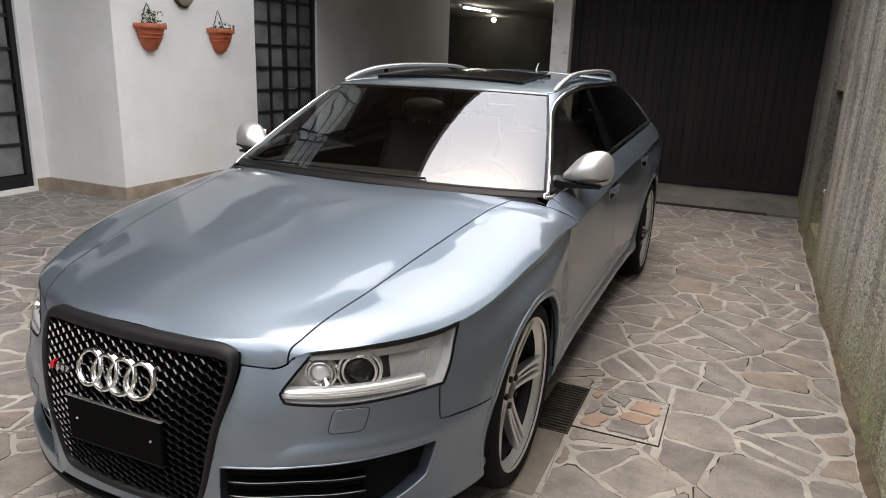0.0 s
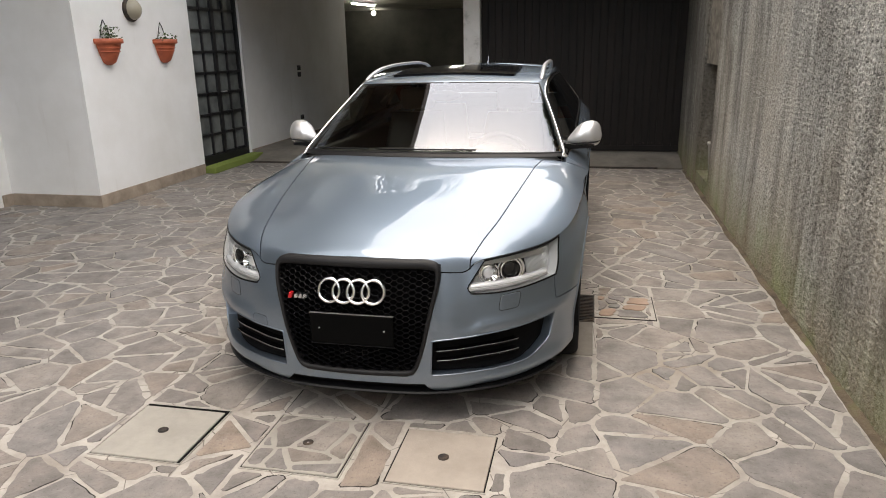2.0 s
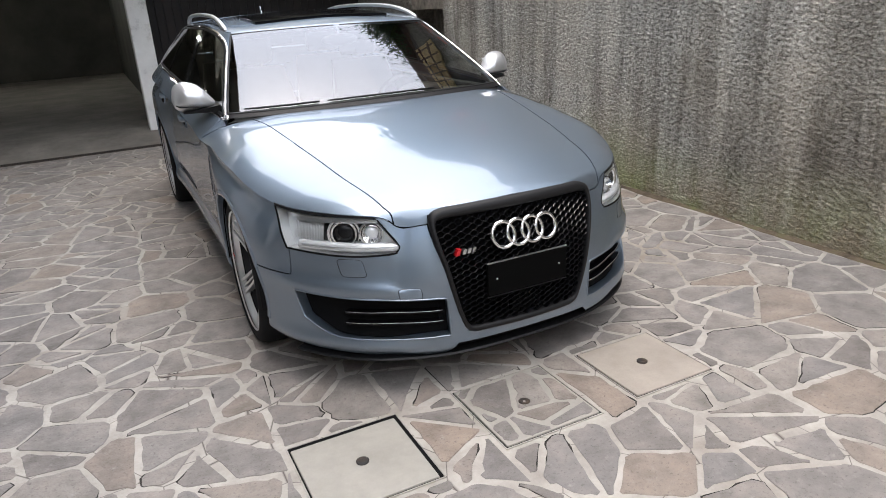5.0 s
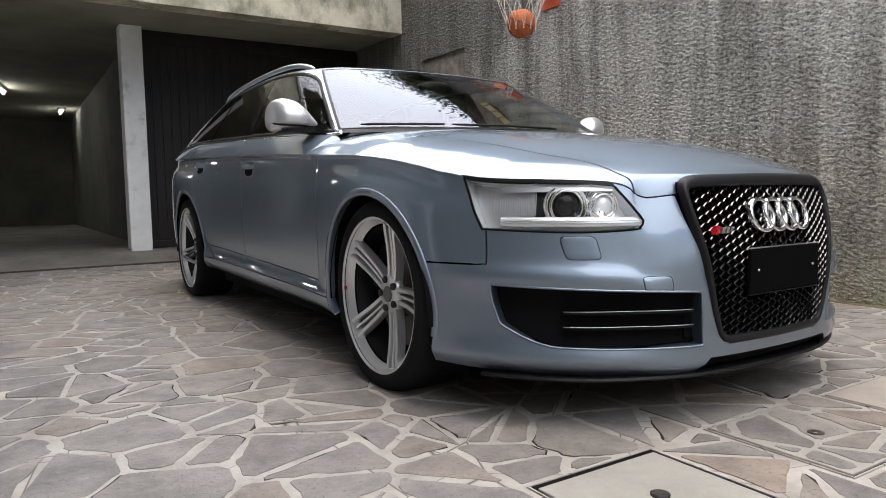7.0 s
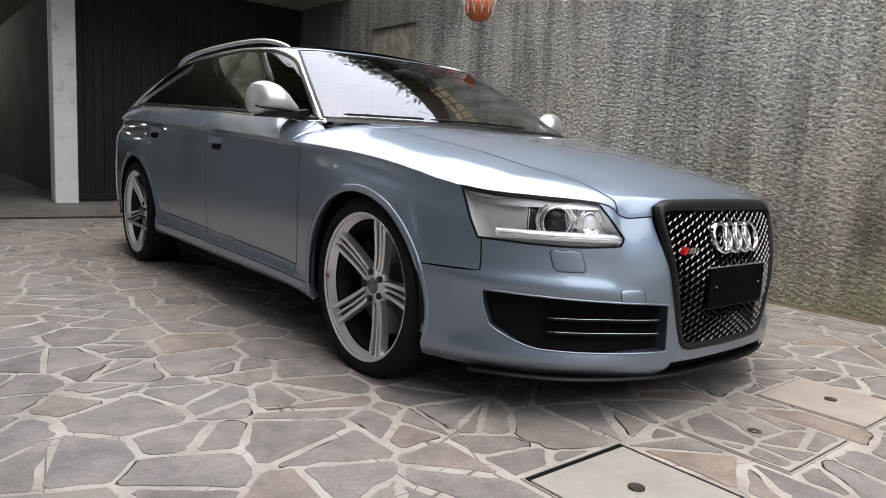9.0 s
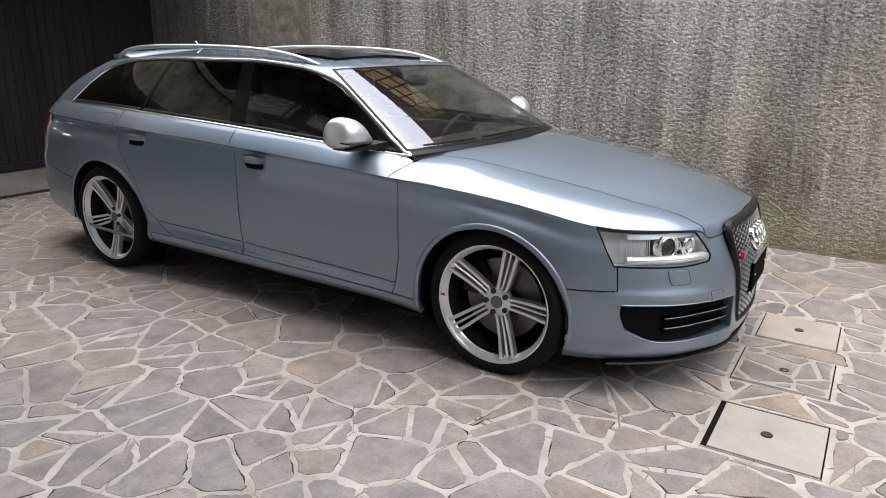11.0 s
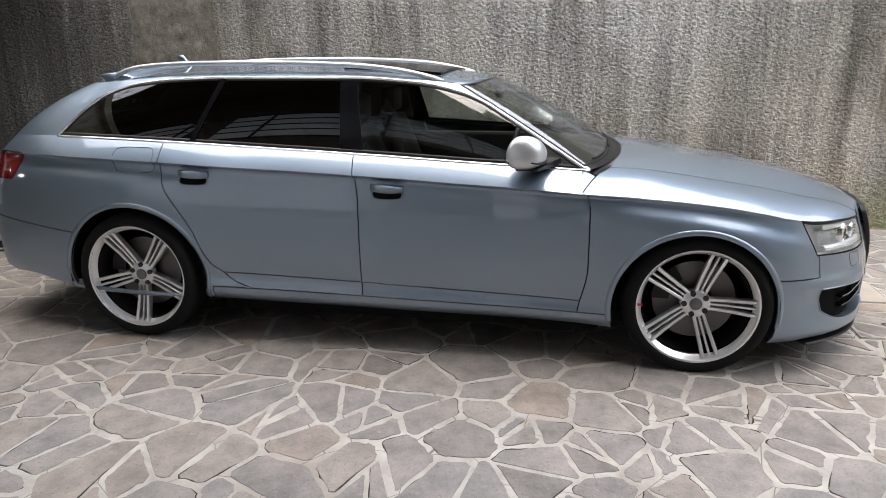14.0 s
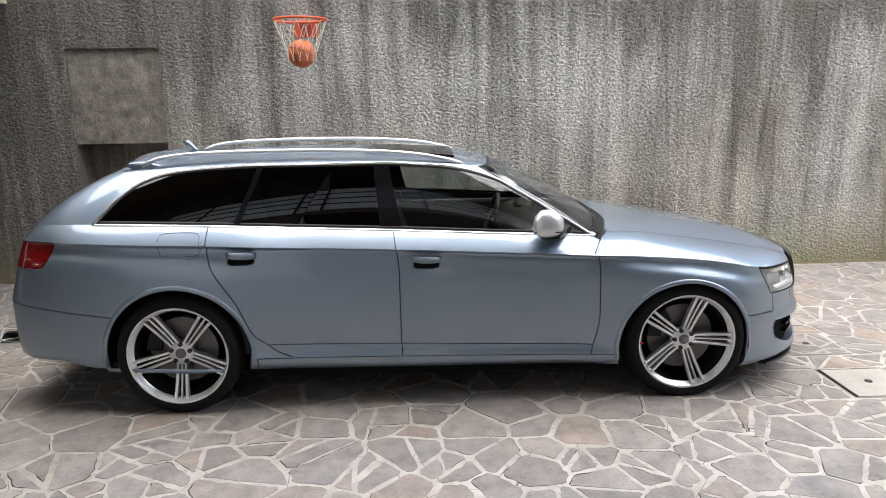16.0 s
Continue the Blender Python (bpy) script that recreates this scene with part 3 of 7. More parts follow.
def panel(name, polys, mat, parent, sides=(-1, 1), gap=0.0027, depth=0.014, lift=0.0, label="", flange=True):
    """One body panel from polygons of the half skin; sides: which halves it takes in."""
    verts, index, faces, loops = [], {}, [], []
    for sgn in sides:
        for poly in polys:
            order = poly if sgn > 0 else poly[::-1]
            ids, nrm = [], []
            for p in order:
                n = (p[3] * sgn, p[4], p[5])
                q = (p[0] * sgn + n[0] * lift, p[1] + n[1] * lift, p[2] + n[2] * lift)
                key = (round(p[0] * sgn, 4), round(p[1], 4), round(p[2], 4))
                if key not in index:
                    index[key] = len(verts)
                    verts.append(Vector(q))
                if not ids or ids[-1] != index[key]:
                    ids.append(index[key])
                    nrm.append(n)
            if len(ids) > 2 and ids[0] == ids[-1]:
                ids.pop(), nrm.pop()
            if len(set(ids)) == len(ids) > 2:
                faces.append(ids)
                loops += nrm
    edges = {}
    for fi, f in enumerate(faces):
        for a, b in zip(f, f[1:] + f[:1]):
            edges.setdefault((min(a, b), max(a, b)), []).append((a, b, fi))
    rim = [v[0] for v in edges.values() if len(v) == 1]
    vn = {}
    at = 0
    for f in faces:
        for i in f:
            vn[i] = vn.get(i, Vector()) + Vector(loops[at])
            at += 1
    push = {}
    for a, b, fi in rim:
        mid = sum((verts[i] for i in faces[fi]), Vector()) / len(faces[fi])
        e = (verts[b] - verts[a]).normalized()
        w = mid - verts[a]
        w = w - e * w.dot(e)
        if w.length > 1e-9:
            for i in (a, b):
                push[i] = push.get(i, Vector()) + w.normalized()
    for i, w in push.items():
        if w.length > 1e-6:
            verts[i] = verts[i] + w.normalized() * gap
    if flange:
        low = {}
        for a, b, fi in rim:
            for i in (a, b):
                if i not in low:
                    low[i] = len(verts)
                    verts.append(verts[i] - vn[i].normalized() * depth)
            q = (b, a, low[a], low[b])
            n = (verts[a] - verts[b]).cross(verts[low[a]] - verts[a])
            n = n.normalized() if n.length > 1e-12 else Vector((0, 0, 1))
            faces.append(list(q))
            loops += [tuple(n)] * 4
    me = bpy.data.meshes.new(name)
    me.from_pydata([tuple(v) for v in verts], [], faces)
    me.polygons.foreach_set("use_smooth", [True] * len(me.polygons))
    me.materials.append(mat)
    me.normals_split_custom_set([tuple(n) for n in loops])
    ob = new(name, me)
    ob.parent = parent
    if label:
        tagged(ob, label)
    return ob


def border(name, polys, mat, parent, sides, inner=0.0, outer=0.012, lift=0.003, keep=None, label=""):
    """A raised strip along the rim of a group of polygons."""
    out = None
    for sgn in sides:
        pos, edges = {}, {}
        nrm = {}
        for poly in polys:
            keys = [(round(p[0], 4), round(p[1], 4), round(p[2], 4)) for p in poly]
            mid = sum((Vector(p[:3]) for p in poly), Vector()) / len(poly)
            for k, p in zip(keys, poly):
                pos[k], nrm[k] = Vector(p[:3]), Vector(p[3:6])
            for a, b in zip(keys, keys[1:] + keys[:1]):
                if a != b:
                    edges.setdefault((min(a, b), max(a, b)), []).append((a, b, mid))
        rim = [v[0] for v in edges.values() if len(v) == 1]
        if keep:
            rim = [r for r in rim if keep(*((pos[r[0]] + pos[r[1]]) / 2))]
        push = {}
        for a, b, mid in rim:
            e = (pos[b] - pos[a]).normalized()
            w = pos[a] - mid
            w = w - e * w.dot(e)
            if w.length > 1e-9:
                for k in (a, b):
                    push[k] = push.get(k, Vector()) + w.normalized()
        bm = bmesh.new()
        made = {}
        for k, w in push.items():
            w = w.normalized() if w.length > 1e-6 else Vector((0, 0, 1))
            n, p = nrm[k].normalized(), pos[k]
            row = [p - w * inner - n * 0.004, p - w * inner + n * lift * .8, p + w * (outer - inner) / 2 + n * lift * 1.4, p + w * outer + n * lift * .8, p + w * outer - n * 0.004]
            made[k] = [bm.verts.new((q.x * sgn, q.y, q.z)) for q in row]
        for a, b, mid in rim:
            if a in made and b in made:
                for i in range(4):
                    q = (made[a][i], made[b][i], made[b][i + 1], made[a][i + 1])
                    try:
                        bm.faces.new(q if sgn > 0 else q[::-1])
                    except ValueError:
                        pass
        out = part(name, bm, mat, parent, label, True)
    return out


def tab(xs, ys):
    return lambda q: pchip(xs, ys, q)


# bonnet deck: a patch between the nose, the fender crease, the cowl and the middle line
COWL_K = 12.0
ib = int(np.where(np.isclose(KS, COWL_K))[0][0])


def patch(c0, c1, d0, d1):
    """A patch from its four edges: rows c0 (start) to c1 (end), sides d0 and d1."""
    u = chord(c0) / chord(c0)[-1]
    r = chord(d1) / chord(d1)[-1]
    c1 = spline(chord(c1), c1, u * chord(c1)[-1])
    d0 = spline(chord(d0), d0, r * chord(d0)[-1])
    uu, rr = u[:, None, None], r[None, :, None]
    g = (1 - rr) * c0[:, None] + rr * c1[:, None] + (1 - uu) * d0[None] + uu * d1[None]
    return g - ((1 - uu) * (1 - rr) * c0[0] + uu * (1 - rr) * c0[-1] + (1 - uu) * rr * c1[0] + uu * rr * c1[-1])


nose, cowl_end = TOPLINE[0], TOPLINE[ib]
middle_line = np.array([tuple(nose), (0, -.83, .745), (0, -.78, .766), (0, -.66, .809), (0, -.45, .857), (0, -.2, .896), (0, 0, .925), (0, .2, .945), (0, .33, .951)])
cowl_line = np.array([(0, .33, .957), (.35, .352, .956), (.58, .405, .953), (.72, .46, .946), (.80, .515, .928), (.86, .54, .895), tuple(cowl_end)])
_dk = KS[: ib + 1]
_du = np.r_[np.linspace(0, .76, 30), np.linspace(.78, 1, 18)]
_edge = TOPLINE[: ib + 1]
_cy = pchip([0, 2.3, 4, 6, 8, 10, 11, 12], [nose[1], -.820, -.745, -.58, -.30, .02, .16, .33], _dk)
_cz = pchip(middle_line[:, 1], middle_line[:, 2], _cy)
_pw = pchip([0, 2.3, 4, 6, 8, 10, 12], [1.8, 1.8, 1.8, 2.05, 2.2, 3.0, 6.0], _dk)
_rim = np.maximum(pchip([0, 1, 1.6, 2.0, 2.5, 3, 3.6, 5, 6, 7], [.722, .720, .718, .716, .713, .711, .712, .718, .724, .73], np.minimum(_dk, 7)), _edge[:, 2])
_rim = np.where(_dk > 6.6, _edge[:, 2], _rim)
DECK = np.empty((len(_dk), len(_du), 3))
DECK[..., 0] = _edge[:, None, 0] * _du
DECK[..., 1] = _cy[:, None] + (_edge[:, 1] - _cy)[:, None] * _du**2.2
DECK[..., 2] = _rim[:, None] + (_cz - _rim)[:, None] * (1 - _du[None] ** _pw[:, None])
_s = np.clip((_du - .60) / .40, 0, 1)
DECK[..., 2] += pchip([0, 3.5, 5.5, 11, 12], [0, 0, .015, .013, 0], _dk)[:, None] * (_s**2 * (1 - _s) * 6.75)[None]
DECK[..., 2] -= (_rim - _edge[:, 2])[:, None] * np.clip((_du - .78) / .22, 0, 1)[None] ** 2.6

# greenhouse: from the belt to the edge of the roof
GK = [8.0, 9.0, 10.0, 11.0, 12.0, 12.2, 12.5, 13, 14, 15, 16, 17, 18, 19, 20, 21, 22, 23, 24, 25]
BELT = [(0, .355, .95), (.35, .38, .948), (.6, .43, .945), (.735, .48, .943), (.80, .545, .942), (.807, .616, .9455), (.818, .722, .954), (.832, .9, .964), (.838, 1.5, .996), (.838, 2.1, 1.024),
        (.837, 2.45, 1.040), (.834, 2.75, 1.052), (.828, 3.0, 1.060), (.812, 3.28, 1.066), (.79, 3.46, 1.065), (.735, 3.58, 1.06), (.62, 3.66, 1.055),
        (.42, 3.70, 1.05), (.2, 3.715, 1.05), (0, 3.72, 1.05)]
EAVE = [(0, 1.08, 1.337), (.22, 1.085, 1.336), (.42, 1.105, 1.332), (.545, 1.135, 1.328), (.60, 1.19, 1.326), (.610, 1.228, 1.331), (.620, 1.285, 1.338), (.632, 1.38, 1.346), (.642, 1.70, 1.368),
        (.642, 2.1, 1.374), (.638, 2.45, 1.370), (.63, 2.72, 1.360), (.618, 2.92, 1.345), (.60, 3.08, 1.332), (.575, 3.16, 1.327), (.53, 3.20, 1.33),
        (.44, 3.225, 1.335), (.3, 3.235, 1.34), (.15, 3.24, 1.343), (0, 3.24, 1.343)]
GT = chord(BELT) + chord(EAVE)


def gt(k):
    return np.interp(k, GK, GT)


GKS = np.unique(np.r_[np.linspace(8, 12, 49), KS[KS >= 12]])
belt_pts, eave_pts = spline(GT, BELT, gt(GKS)), spline(GT, EAVE, gt(GKS))
belt_pts[[0, -1], 0] = 0
eave_pts[[0, -1], 0] = 0
GVS = np.linspace(0, 1, 31)
GREEN = belt_pts[:, None] * (1 - GVS[None, :, None]) + eave_pts[:, None] * GVS[None, :, None]
_out = np.gradient(GREEN[:, 15], axis=0)
_out = np.stack([_out[:, 1], -_out[:, 0]], 1)
_out /= np.linalg.norm(_out, axis=1)[:, None]
_out[[0, -1], 0] = 0
_bow = (GVS * (1 - GVS) * 4)[None, :] * np.interp(GKS, [8, 12, 13, 19, 21, 25], [.03, .008, .008, .008, .03, .04])[:, None]
GREEN[..., :2] += _out[:, None] * _bow[..., None]
GREEN[..., 2] += _bow * .45

# shoulder: from the crease to the belt
SKS = KS[KS >= COWL_K]
sh_low, sh_top = TOPLINE[ib:], GREEN[[int(np.argmin(abs(GKS - k))) for k in SKS], 0]
SVS = np.linspace(0, 1, 9)
SHOULDER = sh_low[:, None] * (1 - SVS[None, :, None]) + sh_top[:, None] * SVS[None, :, None]
_sb = (SVS * (1 - SVS) * 4)[None, :] * 0.005
_, _sn = plan(SKS)
SHOULDER[..., :2] += _sn[:, None] * _sb[..., None]

# roof
ja, jb = int(np.argmin(abs(GKS - 12))), int(np.argmin(abs(GKS - 21)))
roof_mid = np.array([(0, 1.08, 1.337), (0, 1.3, 1.372), (0, 1.6, 1.398), (0, 2.0, 1.415), (0, 2.4, 1.42), (0, 2.8, 1.408), (0, 3.1, 1.376), (0, 3.24, 1.343)])
ROOF = patch(eave_pts[: ja + 1], eave_pts[jb:][::-1], curve(roof_mid, 60), eave_pts[ja : jb + 1])
ROOF[0, :, 0] = 0

# the corner where fender, door and windshield pillar meet
_row = DECK[-1]
_cx = SHOULDER[0, :, 0]
_join = np.stack([_cx, np.interp(_cx, _row[:, 0], _row[:, 1]), np.interp(_cx, _row[:, 0], _row[:, 2])], 1)
_join[0] = SHOULDER[0, 0] - np.array([0, .002, 0])
CORNER = np.stack([_join, (_join + SHOULDER[0]) / 2, SHOULDER[0] + np.array([0, .006, 0])], 0)

lower = Skin(LOWER, KS, VS, (1, 0, 0))
deck = Skin(DECK, np.arange(DECK.shape[0]), np.arange(DECK.shape[1]), (0, 0, 1))
shoulder = Skin(SHOULDER, SKS, SVS, (1, 0, .3))
green = Skin(GREEN, GKS, GVS, (1, 0, .3))
roof = Skin(ROOF, np.arange(ROOF.shape[0]), np.arange(ROOF.shape[1]), (0, 0, 1))

# shut lines, as signed functions of place
ARCH_F, ARCH_R = (.02, .308, .378), (2.842, .332, .394)
arch_f = lambda x, y, z, k, v: np.hypot(y - ARCH_F[0], z - ARCH_F[1]) - ARCH_F[2]
arch_r = lambda x, y, z, k, v: np.hypot(y - ARCH_R[0], z - ARCH_R[1]) - ARCH_R[2]
lamp_in = lambda x, y, z, k, v: x - (.447 + (z - .573) * .62 + .034 * np.exp(-((z - .568) / .016) ** 2))
lamp_out = lambda x, y, z, k, v: y - (-.508 + (z - .582) * .55)
lamp_low = lambda x, y, z, k, v: z - (.574 - .010 * np.cos(np.clip((x - .62) / .18, -1, 1) * 1.57))
fend_low = lambda x, y, z, k, v: z - .472
fend_front = lambda x, y, z, k, v: y - (-.535 + (z - .472) * .12)
bump_back = lambda x, y, z, k, v: y + .345
door_front = lambda x, y, z, k, v: y - pchip([.2, .274, .5, .76, .856, 1.0], [.56, .548, .506, .508, .526, .575], z)
door_mid = lambda x, y, z, k, v: y - pchip([.2, .4, .79, .915, 1.1], [1.606, 1.616, 1.618, 1.632, 1.66], z)
door_low = lambda x, y, z, k, v: z - (.274 + (y - .548) * .0175)
trim_low = lambda x, y, z, k, v: z - (.330 + (y - .57) * .030)
door_rear = lambda x, y, z, k, v: y - pchip([.28, .305, .34, .397, .425, .622, .847, .93, 1.08], [2.10, 2.20, 2.30, 2.372, 2.412, 2.505, 2.63, 2.648, 2.645], z)
rear_bump = lambda x, y, z, k, v: z - (.585 + (y - 3.275) * .12)
tail_front = lambda x, y, z, k, v: y - pchip([.80, .84, .93, 1.0], [3.62, 3.545, 3.485, 3.46], z)
tail_low = lambda x, y, z, k, v: z - .835
tail_in = lambda x, y, z, k, v: x - .60
GRILLE_W = tab([.20, .226, .232, .245, .285, .34, .5, .64, .68, .706, .718], [-.10, -.02, .222, .252, .272, .290, .326, .354, .356, .341, .30])
grille = lambda x, y, z, k, v: np.where(k < 4, GRILLE_W(z) - x, -1.0)
vent_top = lambda x, y, z, k, v: z - (.383 + (x - .32) * .055)
vent_low = lambda x, y, z, k, v: z - (.238 + np.clip(x - .45, 0, 1) ** 2 * .10 + np.clip(x - .68, 0, 1) ** 2 * 5.0)
vent_in = lambda x, y, z, k, v: x - (.325 - (z - .24) * -.05)
vent_out = lambda x, y, z, k, v: x - (.776 + (z - .26) * .19)
lip_side = lambda x, y, z, k, v: x - (.285 + (.20 - z) * .9)
lip_top = lambda x, y, z, k, v: z - .192
LAMP_TOP = lambda x, y, z, k, v: v - .985
bonnet = lambda x, y, z, k, v: x - pchip([-.95, -.78, -.74, -.5, -.1, .25, .46, .6], [.46, .468, .483, .54, .603, .65, .685, .70], y)
glass_top = lambda x, y, z, k, v: pchip([.40, .54, .66, .76, .87, 1.0, 1.14, 1.37, 1.737, 2.384, 2.636, 2.888, 3.02, 3.137, 3.259, 3.40], [.80, .946, 1.022, 1.085, 1.152, 1.222, 1.280, 1.329, 1.352, 1.352, 1.343, 1.318, 1.282, 1.205, 1.07, .90], y) - z
glass_low = lambda x, y, z, k, v: v - .014
pillar_b0 = lambda x, y, z, k, v: y - (1.592 + (z - .99) * .21)
pillar_b1 = lambda x, y, z, k, v: y - (1.712 + (z - .99) * .115)
pillar_c = lambda x, y, z, k, v: y - (2.488 - (z - 1.022) * .385)
pillar_c2 = lambda x, y, z, k, v: y - (2.520 - (z - 1.022) * .385)
pillar_a = lambda x, y, z, k, v: k - 11.93
screen_side = lambda x, y, z, k, v: k - 11.7
screen_low = lambda x, y, z, k, v: v - .045
screen_top = lambda x, y, z, k, v: v - .975
rear_gate = lambda x, y, z, k, v: k - 21.4
rear_glass = lambda x, y, z, k, v: np.minimum(k - 21.9, np.minimum(v - .16, .93 - v) * 10)
sun_glass = lambda x, y, z, k, v: np.minimum(np.minimum(y - 1.285, 1.80 - y), .42 - x)

for fn in (arch_f, arch_r, lamp_in, lamp_out, lamp_low, LAMP_TOP, fend_low, fend_front, bump_back, door_front, door_mid, door_low, trim_low, door_rear,
           rear_bump, tail_front, tail_low, tail_in, grille, vent_top, vent_low, vent_in, vent_out, lip_side, lip_top):
    lower.cut(fn)
deck.cut(bonnet)
for fn in (door_front, door_mid, door_rear, rear_gate):
    shoulder.cut(fn)
for fn in (pillar_a, glass_top, glass_low, pillar_b0, pillar_b1, pillar_c, pillar_c2, screen_side, screen_low, screen_top, rear_gate, rear_glass):
    green.cut(fn)
roof.cut(sun_glass)


def one(fn, *a):
    return float(fn(*(np.array([q], float) for q in a))[0]) > 0


def lower_name(*a):
    x, y, z, k, v = a
    if not one(arch_f, *a) or not one(arch_r, *a):
        return "wheel_opening"
    if k < 4 and one(grille, *a):
        return "grille_opening"
    if y < -.34 and k < 8.5:
        if one(lamp_in, *a) and not one(lamp_out, *a) and one(lamp_low, *a):
            return "headlight" if v < .985 else "lamp_lid"
        if one(fend_low, *a) and one(fend_front, *a):
            return "fender"
        if one(vent_in, *a) and not one(vent_out, *a) and one(vent_low, *a) and not one(vent_top, *a) and y < -.3:
            return "vent"
        if z < .192 and not one(lip_side, *a):
            return "front_lip"
        return "front_bumper"
    if y < 0 and z < .472:
        return "front_bumper"
    if y < .25 or not one(door_front, *a):
        return "fender" if one(door_low, *a) else "sill"
    if y > 3.1 and not one(rear_bump, *a):
        return "rear_bumper"
    if k > 19.3 and one(tail_front, *a) and one(tail_low, *a) and one(tail_in, *a):
        return "tail_light"
    if k > 21.2 and x < .63:
        return "tailgate"
    if not one(door_low, *a) and y < 2.43:
        return "sill"
    if one(door_rear, *a):
        return "body_side"
    d = "front_door" if not one(door_mid, *a) else "rear_door"
    return d if one(trim_low, *a) else d + "_trim"


def shoulder_name(*a):
    if not one(door_front, *a):
        return "fender"
    if one(rear_gate, *a):
        return "tailgate"
    if one(door_rear, *a):
        return "body_side"
    return "rear_door" if one(door_mid, *a) else "front_door"


def green_name(*a):
    x, y, z, k, v = a
    if k < 11.7:
        return "windshield" if .045 < v < .975 else ("header" if v > .5 else "cowl_edge")
    if one(rear_gate, *a):
        return "rear_window" if one(rear_glass, *a) else "tailgate"
    if k > 11.93 and one(glass_top, *a):
        if v < .014:
            return "belt"
        if not one(pillar_b0, *a):
            return "pane_front"
        if not one(pillar_b1, *a):
            return "b_pillar"
        if not one(pillar_c, *a):
            return "pane_rear"
        return "pane_quarter" if one(pillar_c2, *a) else "c_pillar"
    return "body_side" if v > .014 or y > 3.2 or y < .5 else "belt"


P = {}
for skin_, namer in ((lower, lower_name), (shoulder, shoulder_name), (green, green_name)):
    for key_, polys_ in skin_.sort(namer).items():
        P.setdefault(key_, []).extend(polys_)
for key_, polys_ in deck.sort(lambda *a: "fender" if one(bonnet, *a) else "bonnet").items():
    P.setdefault(key_, []).extend(polys_)
corner = Skin(CORNER, np.arange(3), SVS, (1, 0, .5))
P["fender"].extend(corner.sort(lambda *a: "x")["x"])
for key_, polys_ in roof.sort(lambda *a: "sunroof" if one(sun_glass, *a) else "roof").items():
    P.setdefault(key_, []).extend(polys_)

car = thing("car", "blue-silver metallic estate car with black honeycomb grille, parked", "car")
panel("bonnet", P["bonnet"], PAINT, car)
panel("front_bumper", P["front_bumper"], PAINT, car, depth=.045)
panel("front_lip", P["front_lip"], DEEP, car, lift=-.022, label="black recessed front lip")
panel("roof", P["roof"] + P["header"], PAINT, car)
panel("sunroof", P["sunroof"], GLOSSBLACK, car, lift=.014, depth=.02, label="dark glass sunroof panel")
panel("windshield", P["windshield"], WINDSHIELD, car, gap=0, flange=False, label="raked windshield reflecting the sky")
border("windshield_seal", P["windshield"], BLACK, car, (-1, 1), inner=.008, outer=.004, lift=.001, keep=lambda x, y, z: x > .01, label="black windshield seal")
panel("cowl_edge", P["cowl_edge"], BLACK, car, gap=0, flange=False, label="black cowl strip under the windshield")
panel("tailgate", P["tailgate"], PAINT, car)
panel("rear_window", P["rear_window"], DARKGLASS, car, gap=0, flange=False)
panel("rear_bumper", P["rear_bumper"], PAINT, car, depth=.03)
